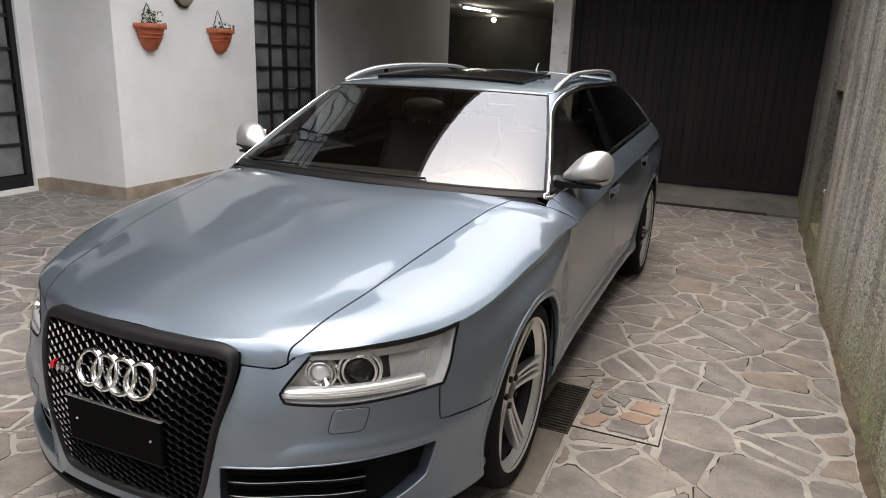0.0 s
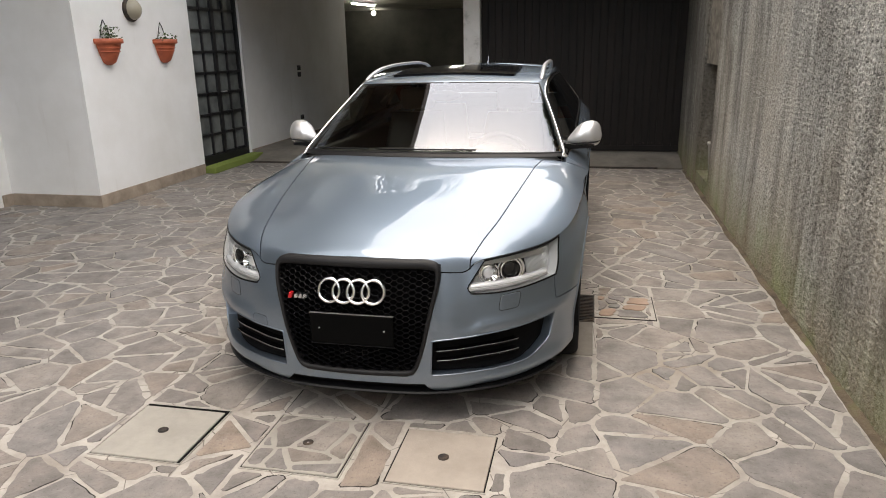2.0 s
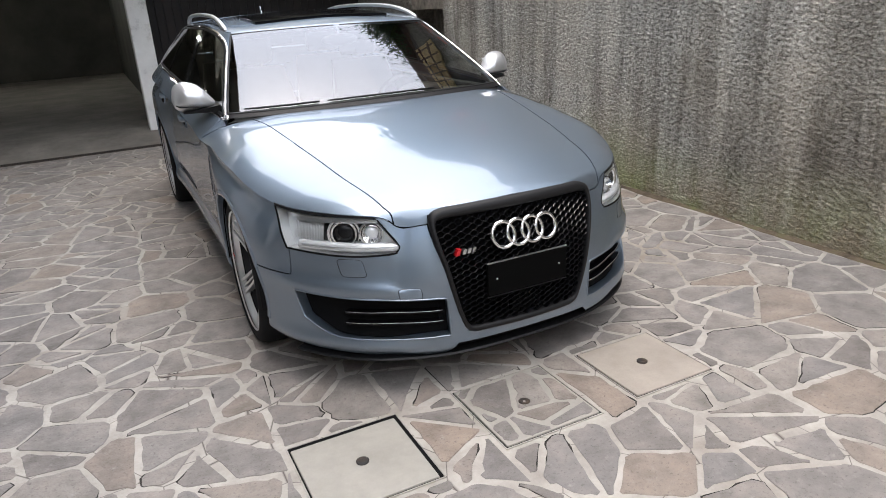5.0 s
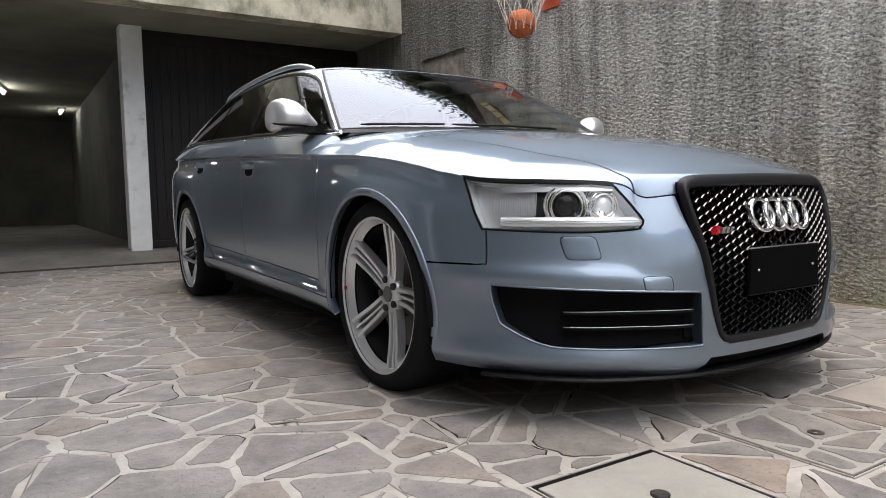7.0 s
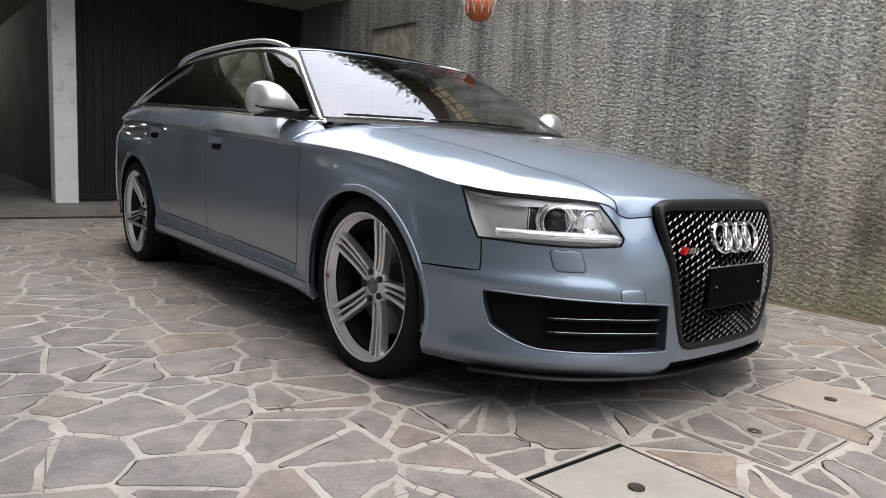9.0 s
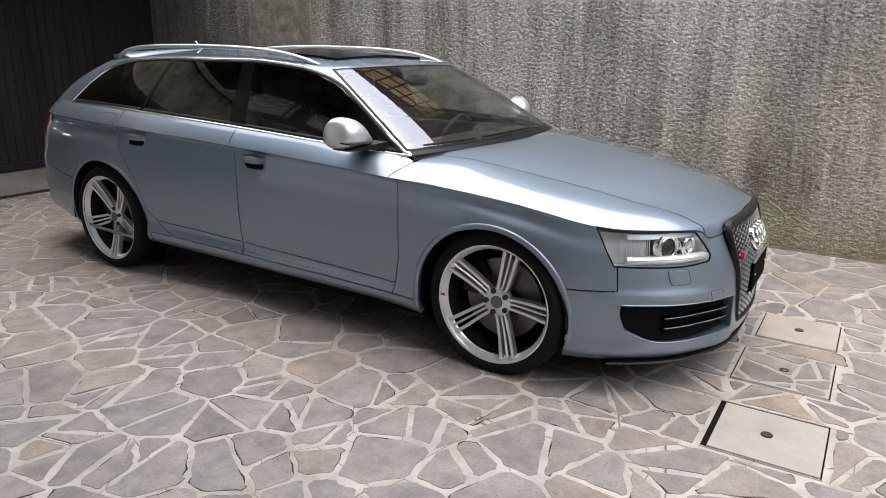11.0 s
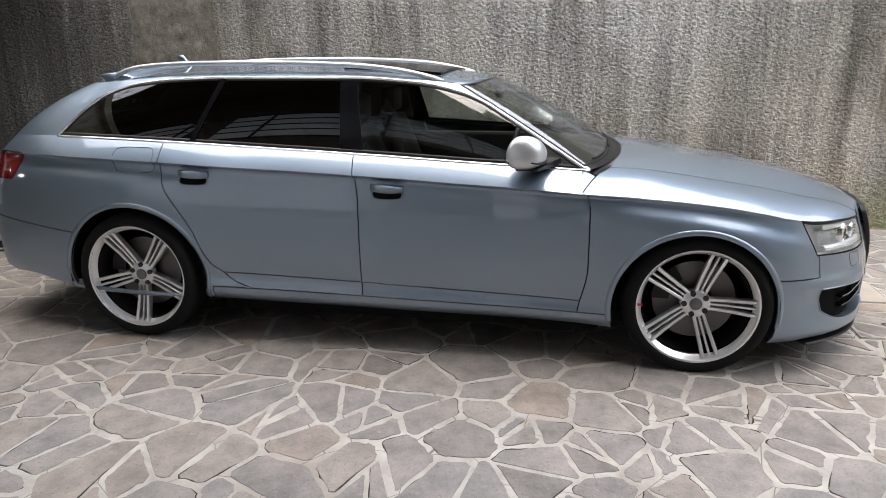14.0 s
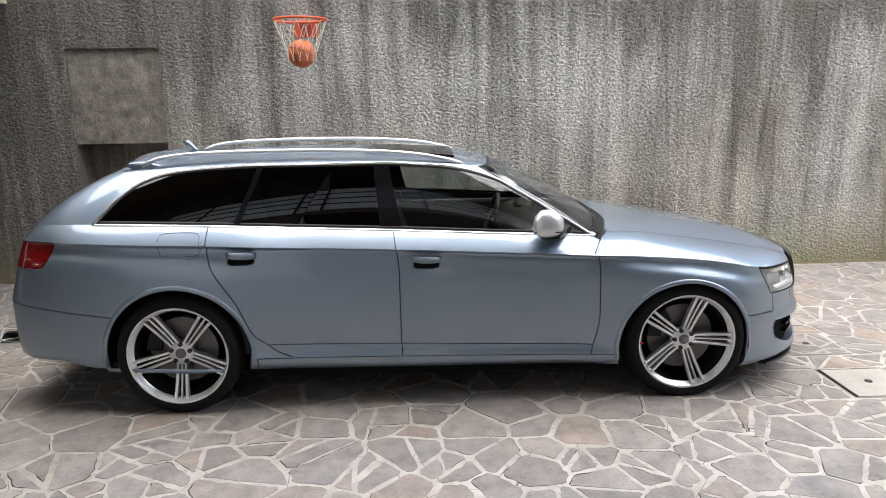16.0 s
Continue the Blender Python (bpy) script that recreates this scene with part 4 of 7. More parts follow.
for sgn_ in (-1, 1):
    one_side = (sgn_,)
    panel("fender", P["fender"], PAINT, car, one_side, depth=.03)
    fd = panel("front_door", P["front_door"], PAINT, car, one_side)
    panel("lower_trim", P["front_door_trim"], PAINT, fd, one_side)
    rd = panel("rear_door", P["rear_door"], PAINT, car, one_side)
    panel("lower_trim", P["rear_door_trim"], PAINT, rd, one_side)
    panel("side_sill", P["sill"], PAINT, car, one_side, depth=.03)
    panel("body_side", P["body_side"], PAINT, car, one_side, depth=.02)
    panel("window_pane", P["pane_front"], SIDEGLASS, fd, one_side, gap=0, flange=False, label="lightly tinted window pane")
    panel("window_pane", P["pane_rear"], DARKGLASS, rd, one_side, gap=0, flange=False, label="dark tinted window pane")
    panel("quarter_window", P["pane_quarter"], DARKGLASS, car, one_side, gap=0, flange=False, label="dark tinted rear quarter window")
    panel("pillar_cover", P["b_pillar"], GLOSSBLACK, car, one_side, gap=.001, lift=.001, label="gloss black pillar cover")
    panel("pillar_cover", P["c_pillar"], GLOSSBLACK, car, one_side, gap=0, lift=.002, label="thin black window divider")
    panel("belt_seal", P["belt"], BLACK, car, one_side, gap=0, label="black window base seal")
    dlo = P["pane_front"] + P["pane_rear"] + P["pane_quarter"] + P["b_pillar"] + P["c_pillar"] + P["belt"]
    border("window_trim", dlo, CHROME, car, one_side, inner=.004, outer=.012, lift=.004, label="bright chrome window surround")
    border("window_gasket", P["pane_front"] + P["pane_rear"] + P["pane_quarter"] + P["b_pillar"] + P["c_pillar"], BLACK, car, one_side, inner=.016, outer=.001, lift=.001, label="black window gasket")
    panel("tail_light", P["tail_light"], REDLENS, car, one_side, label="red tail light")
    vent = panel("air_intake", P["vent"], DEEP, car, one_side, gap=0, lift=-.045, flange=False, label="black bumper air intake")
    border("intake_rim", P["vent"], PAINT, vent, one_side, inner=-.002, outer=.008, lift=.003)
    for hub_y in (0, 2.84):
        border("arch_lip", P["wheel_opening"], PAINT, car, one_side, inner=.006, outer=.020, lift=.0025, keep=lambda x, y, z: z > .24 and abs(y - hub_y) < .6)
    # headlight: clear lens over a bright reflector
    hl = panel("headlight", P["headlight"] , LENS, car, one_side, gap=.004, flange=False, label="clear headlight with bright reflector")
    panel("lamp_lid", P["lamp_lid"], BLACK, hl, one_side, gap=0)
    panel("reflector", P["headlight"], LAMPHOUSE, hl, one_side, gap=.004, lift=-.05, depth=-.046, label="bright lamp reflector")
    border("lamp_seal", P["headlight"], DEEP, hl, one_side, inner=.002, outer=.003, lift=.001, label="black lamp seal")

# ---- lamps, grille and front details of the car ----
def front_at(x, z, out=0.0):
    """A place on the bumper skin at the half width x and height z."""
    k = np.interp(x, [q[0] for q in OUTLINE[:8]], range(8))
    top, low = float(pchip(TOPK, TOPZ, [k])[0]), float(pchip(LOWK, LOWZ, [k])[0])
    v = min(max((z - low) / (top - low), 0), 1)
    g = lower_point(np.array([k]), np.array([v]))[0, 0]
    _, n = plan([k])
    return Vector((g[0] + n[0, 0] * out, g[1] + n[0, 1] * out, z))


for sgn_ in (-1, 1):
    lamp = [o for o in car.children if o.name.startswith("headlight")][0 if sgn_ < 0 else 1]

    def mirrored(p, s=sgn_):
        return (p[0] * s, p[1], p[2])

    for cx, r, nm, lab in ((.676, .039, "projector_lens", "dark projector lens in a chrome ring"), (.580, .028, "high_beam_bowl", "chrome high beam bowl")):
        c = front_at(cx, .637, -.040)
        _, n = plan([np.interp(cx, [q[0] for q in OUTLINE[:8]], range(8))])
        ax = Vector((n[0, 0], n[0, 1] - .6, 0)).normalized()
        turn = ax.to_track_quat("Z", "Y").to_matrix()
        bm = lathe(bmesh.new(), [(r * 1.25, -.02), (r * 1.28, .012), (r * 1.18, .018), (r * 1.05, .012), (r, -.004)], seg=32)
        for v in bm.verts:
            v.co = Vector(mirrored(turn @ v.co + c))
        part("lamp_ring", bm, CHROME, lamp, "chrome lamp ring", True)
        bm = ball(bmesh.new(), (0, 0, 0), r, 24, (1, 1, .55))
        for v in bm.verts:
            v.co = Vector(mirrored(turn @ v.co + c))
        part(nm, bm, GLOSSBLACK if nm == "projector_lens" else LAMPINNER, lamp, lab, True)
        # bright bezel plates on both flanks of the bowl
        for side in (-1, 1):
            bm = bmesh.new()
            rows_ = []
            for a in np.linspace(-1.0, 1.0, 9):
                ca, sa = side * math.cos(a), math.sin(a)
                rows_.append([(q * r * ca, q * r * sa, h) for q, h in ((1.36, .004), (1.48, .016), (1.62, .012), (1.66, -.012))])
            rings(bm, rows_, closed=False)
            for v in bm.verts:
                v.co = Vector(mirrored(turn @ v.co + c))
            part("lamp_bezel", bm, CHROME, lamp, "curved chrome bezel", True)
    bm = bmesh.new()
    rings(bm, [[mirrored(front_at(x, z, -.044)) for x in np.linspace(.612, .742, 14)] for z in (.606, .625, .645, .665, .678)], closed=False)
    part("lamp_surround", bm, BLACK, lamp, "dark surround behind the projector", True)
    c = front_at(.580, .637, -.030)
    for i in range(14):
        a0, a1 = 2 * math.pi * i / 14, 2 * math.pi * (i + .62) / 14
        bm = bmesh.new()
        q = [(c.x + r * math.cos(a), c.y + d, c.z + r * math.sin(a)) for r, d, a in ((.014, .0, a0), (.036, -.012, a0), (.036, -.004, a1), (.014, .004, a1))]
        bm.faces.new([bm.verts.new(mirrored(p)) for p in q])
        part("lamp_facet", bm, CHROME, lamp, "small chrome facet")
    bm = bmesh.new()
    rings(bm, [[mirrored(front_at(x, z + (x - .45) * .01, o)) for x in np.linspace(.475, .80, 24)] for z, o in ((.578, -.010), (.582, -.006), (.598, -.008), (.604, -.014), (.604, -.03))], closed=False)
    bar = part("light_bar", bm, LAMPINNER, lamp, "pale light bar along the lamp's base", True)
    for zz in (.588, .594):
        bm = sweep(bmesh.new(), [mirrored(front_at(x, zz + (x - .45) * .01, -.006)) for x in np.linspace(.485, .79, 24)], .0012, 5)
        part("bar_rib", bm, SILVER, bar, "", True)
    bm = bmesh.new()
    for x in np.linspace(.738, .815, 18):
        sweep(bm, [mirrored(front_at(x, z, -.024)) for z in (.612, .64, .676)], .0016, 5)
    part("turn_signal", bm, LAMPHOUSE, lamp, "ribbed turn signal lens", True)
    bm = bmesh.new()
    rings(bm, [[mirrored(front_at(x, z, -.012)) for x in np.linspace(.515, .80, 20)] for z in (.679, .690, .699)], closed=False)
    part("lamp_brow", bm, SILVER, lamp, "silver brow inside the lamp", True)
    intake = [o for o in car.children if o.name.startswith("air_intake")][0 if sgn_ < 0 else 1]
    for zz in (.292, .336):
        bm = bmesh.new()
        xs = np.linspace(.345, .68, 22)
        for o0, z0, z1 in ((-.012, zz - .006, zz + .002),):
            rings(bm, [[mirrored(front_at(x, z0, -.045)) for x in xs], [mirrored(front_at(x, z0, o0)) for x in xs], [mirrored(front_at(x, z1, o0)) for x in xs], [mirrored(front_at(x, z1, -.045)) for x in xs]], closed=False)
        part("intake_fin", bm, GLOSSBLACK, intake, "horizontal black fin")
        bm = bmesh.new()
        sweep(bm, [mirrored(front_at(x, zz + .002, -.011)) for x in xs], .0011, 6)
        part("fin_edge", bm, SILVER, intake, "thin bright fin edge", True)
    # washer flap and tow flap: shallow raised lids with fine joints
    for nm, (x0, x1, z0, z1, sk) in (("washer_flap", (.595, .672, .488, .552, .016)), ("tow_flap", (.412, .490, .396, .437, .006))):
        if nm == "tow_flap" and sgn_ > 0:
            continue
        edge = []
        for i in range(40):
            a = 2 * math.pi * i / 40
            cx, cz = math.copysign(abs(math.cos(a)) ** .35, math.cos(a)), math.copysign(abs(math.sin(a)) ** .35, math.sin(a))
            z = (z0 + z1) / 2 + cz * (z1 - z0) / 2
            edge.append((( x0 + x1) / 2 + cx * (x1 - x0) / 2 + (z - z0) / (z1 - z0) * sk, z))
        bm = bmesh.new()
        loop0 = [mirrored(front_at(x, z, .0002)) for x, z in edge]
        loop1 = [mirrored(front_at(x, z, .0009)) for x, z in edge]
        mx, mz = sum(e[0] for e in edge) / 40, sum(e[1] for e in edge) / 40
        loop2 = [mirrored(front_at(mx + (x - mx) * .96, mz + (z - mz) * .96, .0012)) for x, z in edge]
        loop3 = [mirrored(front_at(mx + (x - mx) * .5, mz + (z - mz) * .5, .0012)) for x, z in edge]
        rings(bm, [loop0, loop1, loop2, loop3], True, (False, True))
        lid = part(nm, bm, PAINT, car, "", True)
        bm = bmesh.new()
        sweep(bm, [mirrored(front_at(mx + (x - mx) * 1.03, mz + (z - mz) * 1.03, .0000)) for x, z in edge], .0012, 5, True)
        part("flap_joint", bm, BLACK, lid, "dark joint round the flap")

# grille: frame, backing, honeycomb
def grille_y(x, z):
    return -.951 + .30 * x * x + max(z - .45, 0) * .05 + max(z - .45, 0) ** 2 * .70 + max(.40 - z, 0) * .05


def mesh_y(x, z):
    """The honeycomb, bowed forward between the frame's sides."""
    return grille_y(x, z) - .016 * max(0, 1 - (x / .34) ** 2) * max(0, math.sin(math.pi * (z - .225) / .50))


def grille_edge(n=120):
    zs = np.linspace(.232, .718, 60)
    side = [(float(GRILLE_W([z])[0]), z) for z in zs]
    top = [(x, .718 + .004 * (1 - (x / .3) ** 2)) for x in np.linspace(.29, 0, 8)]
    low = [(x, .232 - .002 * (1 - (x / .22) ** 2)) for x in np.linspace(0, .215, 7)]
    half = low + side + top
    loop = half + [(-x, z) for x, z in half[::-1][1:-1]]
    pts = np.array(loop + loop[:1], float)
    t = chord(pts)
    u = np.linspace(0, t[-1], n, endpoint=False)
    return np.stack([np.interp(u, t, pts[:, 0]), np.interp(u, t, pts[:, 1])], 1)


g_edge = grille_edge()
bm = bmesh.new()
loops_ = []
for off, dy in ((.002, .02), (.002, .000), (-.003, -.005), (-.010, -.004), (-.014, .004), (-.016, .05)):
    row = []
    for i, (x, z) in enumerate(g_edge):
        a, b = g_edge[i - 1], g_edge[(i + 1) % len(g_edge)]
        d = np.array([b[1] - a[1], a[0] - b[0]])
        d = d / (np.linalg.norm(d) + 1e-9)
        wide = 1.0 + 1.3 * max(0, (z - .656) / .06) + .5 * max(0, (.27 - z) / .04)
        o = off * (wide if off < 0 else 1)
        q = (x + d[0] * o, z + d[1] * o)
        row.append((q[0], grille_y(q[0], q[1]) + dy, q[1]))
    loops_.append(row)
rings(bm, loops_)
bmesh.ops.recalc_face_normals(bm, faces=bm.faces[:])
frame_ob = part("grille", bm, MATTBLACK, car, "matt black grille frame with honeycomb mesh", True)
bm = bmesh.new()
for q in ([(-.345, -.865, .25), (.345, -.865, .25), (.355, -.835, .70), (-.355, -.835, .70)],):
    bm.faces.new([bm.verts.new(p) for p in q])
part("grille_backing", bm, DEEP, frame_ob)
bm = bmesh.new()
box(bm, -.35, .35, -.872, -.87, .46, .50)
part("crash_bar", bm, DEEP, frame_ob)
PITCH, ROW, FLAT = .050, .0118, .0062     # honeycomb: column pair, half a cell's height, half a level edge
bm = bmesh.new()


def strut(a, b, w=.0018):
    (x0, z0), (x1, z1) = a, b
    d = np.array([z1 - z0, -(x1 - x0)])
    d = d / (np.linalg.norm(d) + 1e-9) * w
    vs_ = []
    for x, z in (a, b):
        for q, dy in ((-1, .022), (-1, .004), (0, .0), (1, .004), (1, .022)):
            vs_.append(bm.verts.new((x + d[0] * q, mesh_y(x, z) + .007 + dy, z + d[1] * q)))
    for i in range(4):
        bm.faces.new([vs_[j] for j in (i, i + 1, i + 6, i + 5)])


for r in range(44):
    for c in range(-8, 9):
        cx, cz = (c + .5 * (r % 2)) * PITCH, .228 + r * ROW
        ends = [(cx - FLAT, cz), (cx + FLAT, cz), (cx + PITCH / 2 - FLAT, cz + ROW), (cx - PITCH / 2 + FLAT, cz + ROW)]
        for a, b in ((ends[0], ends[1]), (ends[1], ends[2]), (ends[0], ends[3])):
            m = ((a[0] + b[0]) / 2, (a[1] + b[1]) / 2)
            if .243 < m[1] < .696 and abs(m[0]) < float(GRILLE_W([m[1]])[0]) - .014:
                strut(a, b)
bmesh.ops.recalc_face_normals(bm, faces=bm.faces[:])
part("honeycomb_mesh", bm, MESHBLACK, frame_ob, "gloss black honeycomb mesh")
# four interlinked chrome rings
for i in range(4):
    cx = -.094 + i * .0627
    bm = bmesh.new()
    rr = []
    for a in range(40):
        t = 2 * math.pi * a / 40
        row = []
        for rad, dy in ((.052, .012), (.052, -.005), (.0495, -.010), (.0425, -.010), (.040, -.005), (.040, .012)):
            x, z = cx + rad * math.cos(t), .600 + rad * math.sin(t)
            row.append((x, mesh_y(x, z) + dy, z))
        rr.append(row)
    rr.append(rr[0])
    rings(bm, rr, closed=False)
    bmesh.ops.remove_doubles(bm, verts=bm.verts[:], dist=1e-6)
    bmesh.ops.recalc_face_normals(bm, faces=bm.faces[:])
    part("badge_ring", bm, CHROME, frame_ob, "chrome badge ring", True)
# small badge beside them: a red slanted block and three silver bars
def slab(x0, x1, z0, z1, slant, y0, y1):
    bm = bmesh.new()
    pts_ = [(x0, z0), (x1, z0), (x1 + slant, z1), (x0 + slant, z1)]
    rings(bm, [[(x, y, z) for x, z in pts_] for y in (y1, y0)], True, (True, True))
    bmesh.ops.recalc_face_normals(bm, faces=bm.faces[:])
    return bm


part("badge_block", slab(-.288, -.273, .549, .573, .009, -.923, -.900), REDBADGE, frame_ob, "red slanted badge block")
for x0 in (-.260, -.240, -.220):
    part("badge_bar", slab(x0, x0 + .013, .551, .568, .005, -.923, -.900), SILVER, frame_ob, "silver badge bar")
# blank number plate panel and sensor cover
part("plate_panel", block(-.178, .178, -.960, -.948, .372, .502, .004), PLATE, frame_ob, "blank black plate panel")
for x in (-.14, .14):
    part("plate_screw", ball(bmesh.new(), (x, -.961, .44), .004, 8), SILVER, frame_ob)
for zz in (.369, .505):
    part("plate_edge", block(-.18, .18, -.960, -.950, zz - .0010, zz + .0010), SILVER if zz > .4 else BLACK, frame_ob, "thin plate edge")
part("sensor_cover", block(-.065, .055, -.918, -.90, .268, .345, .006), GLOSSBLACK, frame_ob, "square black sensor cover")

# splitter blade under the nose
bm = bmesh.new()
ks_ = np.linspace(0, 6.3, 60)
p_, n_ = plan(ks_)
for s in (-1, 1):
    rows_ = []
    for o, z in ((-.05, .150), (-.016, .150), (-.010, .144), (-.016, .138), (-.25, .138)):
        w = np.clip((6.3 - ks_) / 1.2, 0, 1)
        rows_.append([(s * (a[0] + b[0] * o * (w[i] if o > 0 else 1)), a[1] + b[1] * o, z) for i, (a, b) in enumerate(zip(p_, n_))])
    rings(bm, rows_, closed=False)
bmesh.ops.recalc_face_normals(bm, faces=bm.faces[:])
part("splitter", bm, BLACK, car, "thin black splitter blade")

# ---- wheels ----
HUBS = {(-1, 0): (.0, .328), (1, 0): (.0, .328), (-1, 1): (2.846, .340), (1, 1): (2.846, .340)}


def make_wheel(phase):
    """A wheel whose outer face looks to -x, round its hub at x = 0 (the tyre's outer wall)."""
    bm = lathe(bmesh.new(), [(.268, .012), (.276, .006), (.279, .010), (.276, .022), (.262, .030), (.250, .046)], axis="x", seg=72)
    wheel = part("wheel", bm, RIM, None, "silver five-spoke alloy wheel", True)
    bm = lathe(bmesh.new(), [(.262, .270), (.275, .272), (.315, .262), (.335, .25), (.3405, .235), (.342, .20), (.342, .075), (.3405, .045), (.333, .022), (.322, .008),
                             (.305, .001), (.288, .001), (.279, .006), (.270, .016)], axis="x", seg=96)
    part("tyre", bm, RUBBER, wheel, "low-profile black tyre", True)
    bm = lathe(bmesh.new(), [(.255, .262), (.10, .255), (.0, .25)], axis="x", seg=48)
    part("barrel_back", bm, DEEP, wheel)
    bm = lathe(bmesh.new(), [(.245, .05), (.240, .16), (.235, .25)], axis="x", seg=64)
    part("barrel", bm, RIMDARK, wheel, "dark inner rim barrel", True)
    for i in range(5):
        a0 = radians(phase + 72 * i)
        bm = bmesh.new()
        for j in (-1, 0, 1):
            rows_ = []
            for t in np.linspace(0, 1, 9):
                r = .050 + t * (.258 - .050)
                spread = .0205 + .0120 * t
                half = .0074 + .0012 * t if j else .0055
                h = .062 - .043 * t ** 1.6 if t < .92 else .022
                if j == 0:
                    h += .004
                row = []
                for u, hh in ((-1, .034), (-1, .003), (-.55, 0), (.55, 0), (1, .003), (1, .034)):
                    lat = j * spread + u * half
                    y = r * math.cos(a0) - lat * math.sin(a0)
                    z = r * math.sin(a0) + lat * math.cos(a0)
                    row.append((h + hh, -y, z))
                rows_.append(row)
            rings(bm, rows_, closed=False)
        bmesh.ops.recalc_face_normals(bm, faces=bm.faces[:])
        part("spoke", bm, RIM, wheel, "", False)
        b = a0 + radians(36)
        bm = lathe(bmesh.new(), [(.0125, .075), (.0125, .052), (.009, .050), (.0, .052)], (0, -.053 * math.cos(b), .053 * math.sin(b)), "x", 14)
        part("wheel_bolt", bm, IRON, wheel, "dark recessed wheel bolt")
    bm = lathe(bmesh.new(), [(.070, .090), (.068, .066), (.062, .061), (.028, .059)], axis="x", seg=40)
    part("hub_face", bm, RIM, wheel, "", True)
    bm = lathe(bmesh.new(), [(.029, .064), (.029, .055), (.025, .052), (.0, .051)], axis="x", seg=32)
    part("centre_cap", bm, CAPGREY, wheel, "dark grey centre cap", True)
    bm = lathe(bmesh.new(), [(.0, .14), (.085, .14), (.085, .125), (.19, .125), (.19, .155), (.085, .155)], axis="x", seg=48)
    part("brake_disc", bm, DISC, wheel, "steel brake disc", False)
    bm = bmesh.new()
    rows_ = []
    for a in np.linspace(-.5, .5, 8):
        rows_.append([(hh, -r * math.cos(a + 2.6), r * math.sin(a + 2.6)) for r, hh in ((.12, .10), (.20, .10), (.20, .18), (.12, .18))])
    rings(bm, rows_, True, (True, True))
    bmesh.ops.recalc_face_normals(bm, faces=bm.faces[:])
    part("brake_caliper", bm, BLACK, wheel, "black brake caliper")
    return wheel


for (s, back), (y, z) in HUBS.items():
    w = make_wheel(72 if not back else 52)
    w.parent = car
    x = .914 if not back else .938
    w.matrix_basis = pose(s * x, y, z, 0, 0, 0 if s < 0 else 180)
    if s < 0 and not back:
        part("rim_badge", block(.010, .0135, .246, .270, -.006, .006, .001), REDBADGE, w, "small red badge on the rim")
    # liner of the wheel opening
    cy, cz, rr_ = ARCH_R if back else ARCH_F
    bm = bmesh.new()
    rows_ = []
    for a in np.linspace(-.10, math.pi + .10, 40):
        rows_.append([(s * xx, cy + r * math.cos(a), cz + r * math.sin(a)) for xx, r in ((.930 if back else .908, rr_ - .002), (.895, rr_ + .004), (.55, rr_ + .004), (.55, .02))])
    rings(bm, rows_, closed=False)
    part("wheel_liner", bm, DEEP, car, "black wheel-arch liner", True)

# underbody and cabin
bm = block(-.80, .80, .44, 2.40, .150, .30)
part("underbody", bm, DEEP, car, "black underbody")
part("underbody", block(-.52, .52, -.72, .46, .145, .60), DEEP, car, "black underbody")
part("underbody", block(-.54, .54, 2.38, 3.60, .165, .62), DEEP, car, "black underbody")
part("nose_filler", block(-.40, .40, -.80, -.50, .20, .56), DEEP, car)
for s in (-1, 1):
    part("door_lining", block(s * .80 - .03, s * .80 + .03, .60, 2.55, .30, .93, .02), LEATHER, car, "dark door lining")
part("boot_floor", block(-.70, .70, 2.45, 3.60, .60, .64), DEEP, car)
part("cabin_floor", block(-.78, .78, .5, 2.5, .30, .33), DEEP, car)
bm = bmesh.new()
xs_ = np.linspace(-.74, .74, 20)
rings(bm, [[(x, y, z + .02 * (1 - (x / .74) ** 2)) for x in xs_] for y, z in ((.36, .88), (.55, .925), (.75, .93), (.86, .90), (.90, .80), (.88, .55), (.75, .4))], closed=False)
dash = part("dashboard", bm, LEATHER, car, "dark dashboard", True)
bm = bmesh.new()
ball(bm, (.37, .74, .935), .10, 16, (1.5, .8, .5))
part("dial_hood", bm, LEATHER, dash, "", True)
bm = bmesh.new()
sweep(bm, [(.37 + .185 * math.cos(a), .98 - .05 * math.sin(a), .84 + .175 * math.sin(a)) for a in np.linspace(0, 2 * math.pi, 36, endpoint=False)], .015, 8, True)
wheel_ = part("steering_wheel", bm, LEATHER, car, "dark leather steering wheel", True)
bm = bmesh.new()
ball(bm, (.37, .97, .84), .075, 16, (1, .45, 1))
for a in (0, math.pi, -math.pi / 2):
    sweep(bm, [(.37, .975, .84), (.37 + .18 * math.cos(a), .98, .84 + .17 * math.sin(a))], .014, 6)
part("steering_hub", bm, BLACK, wheel_, "", True)


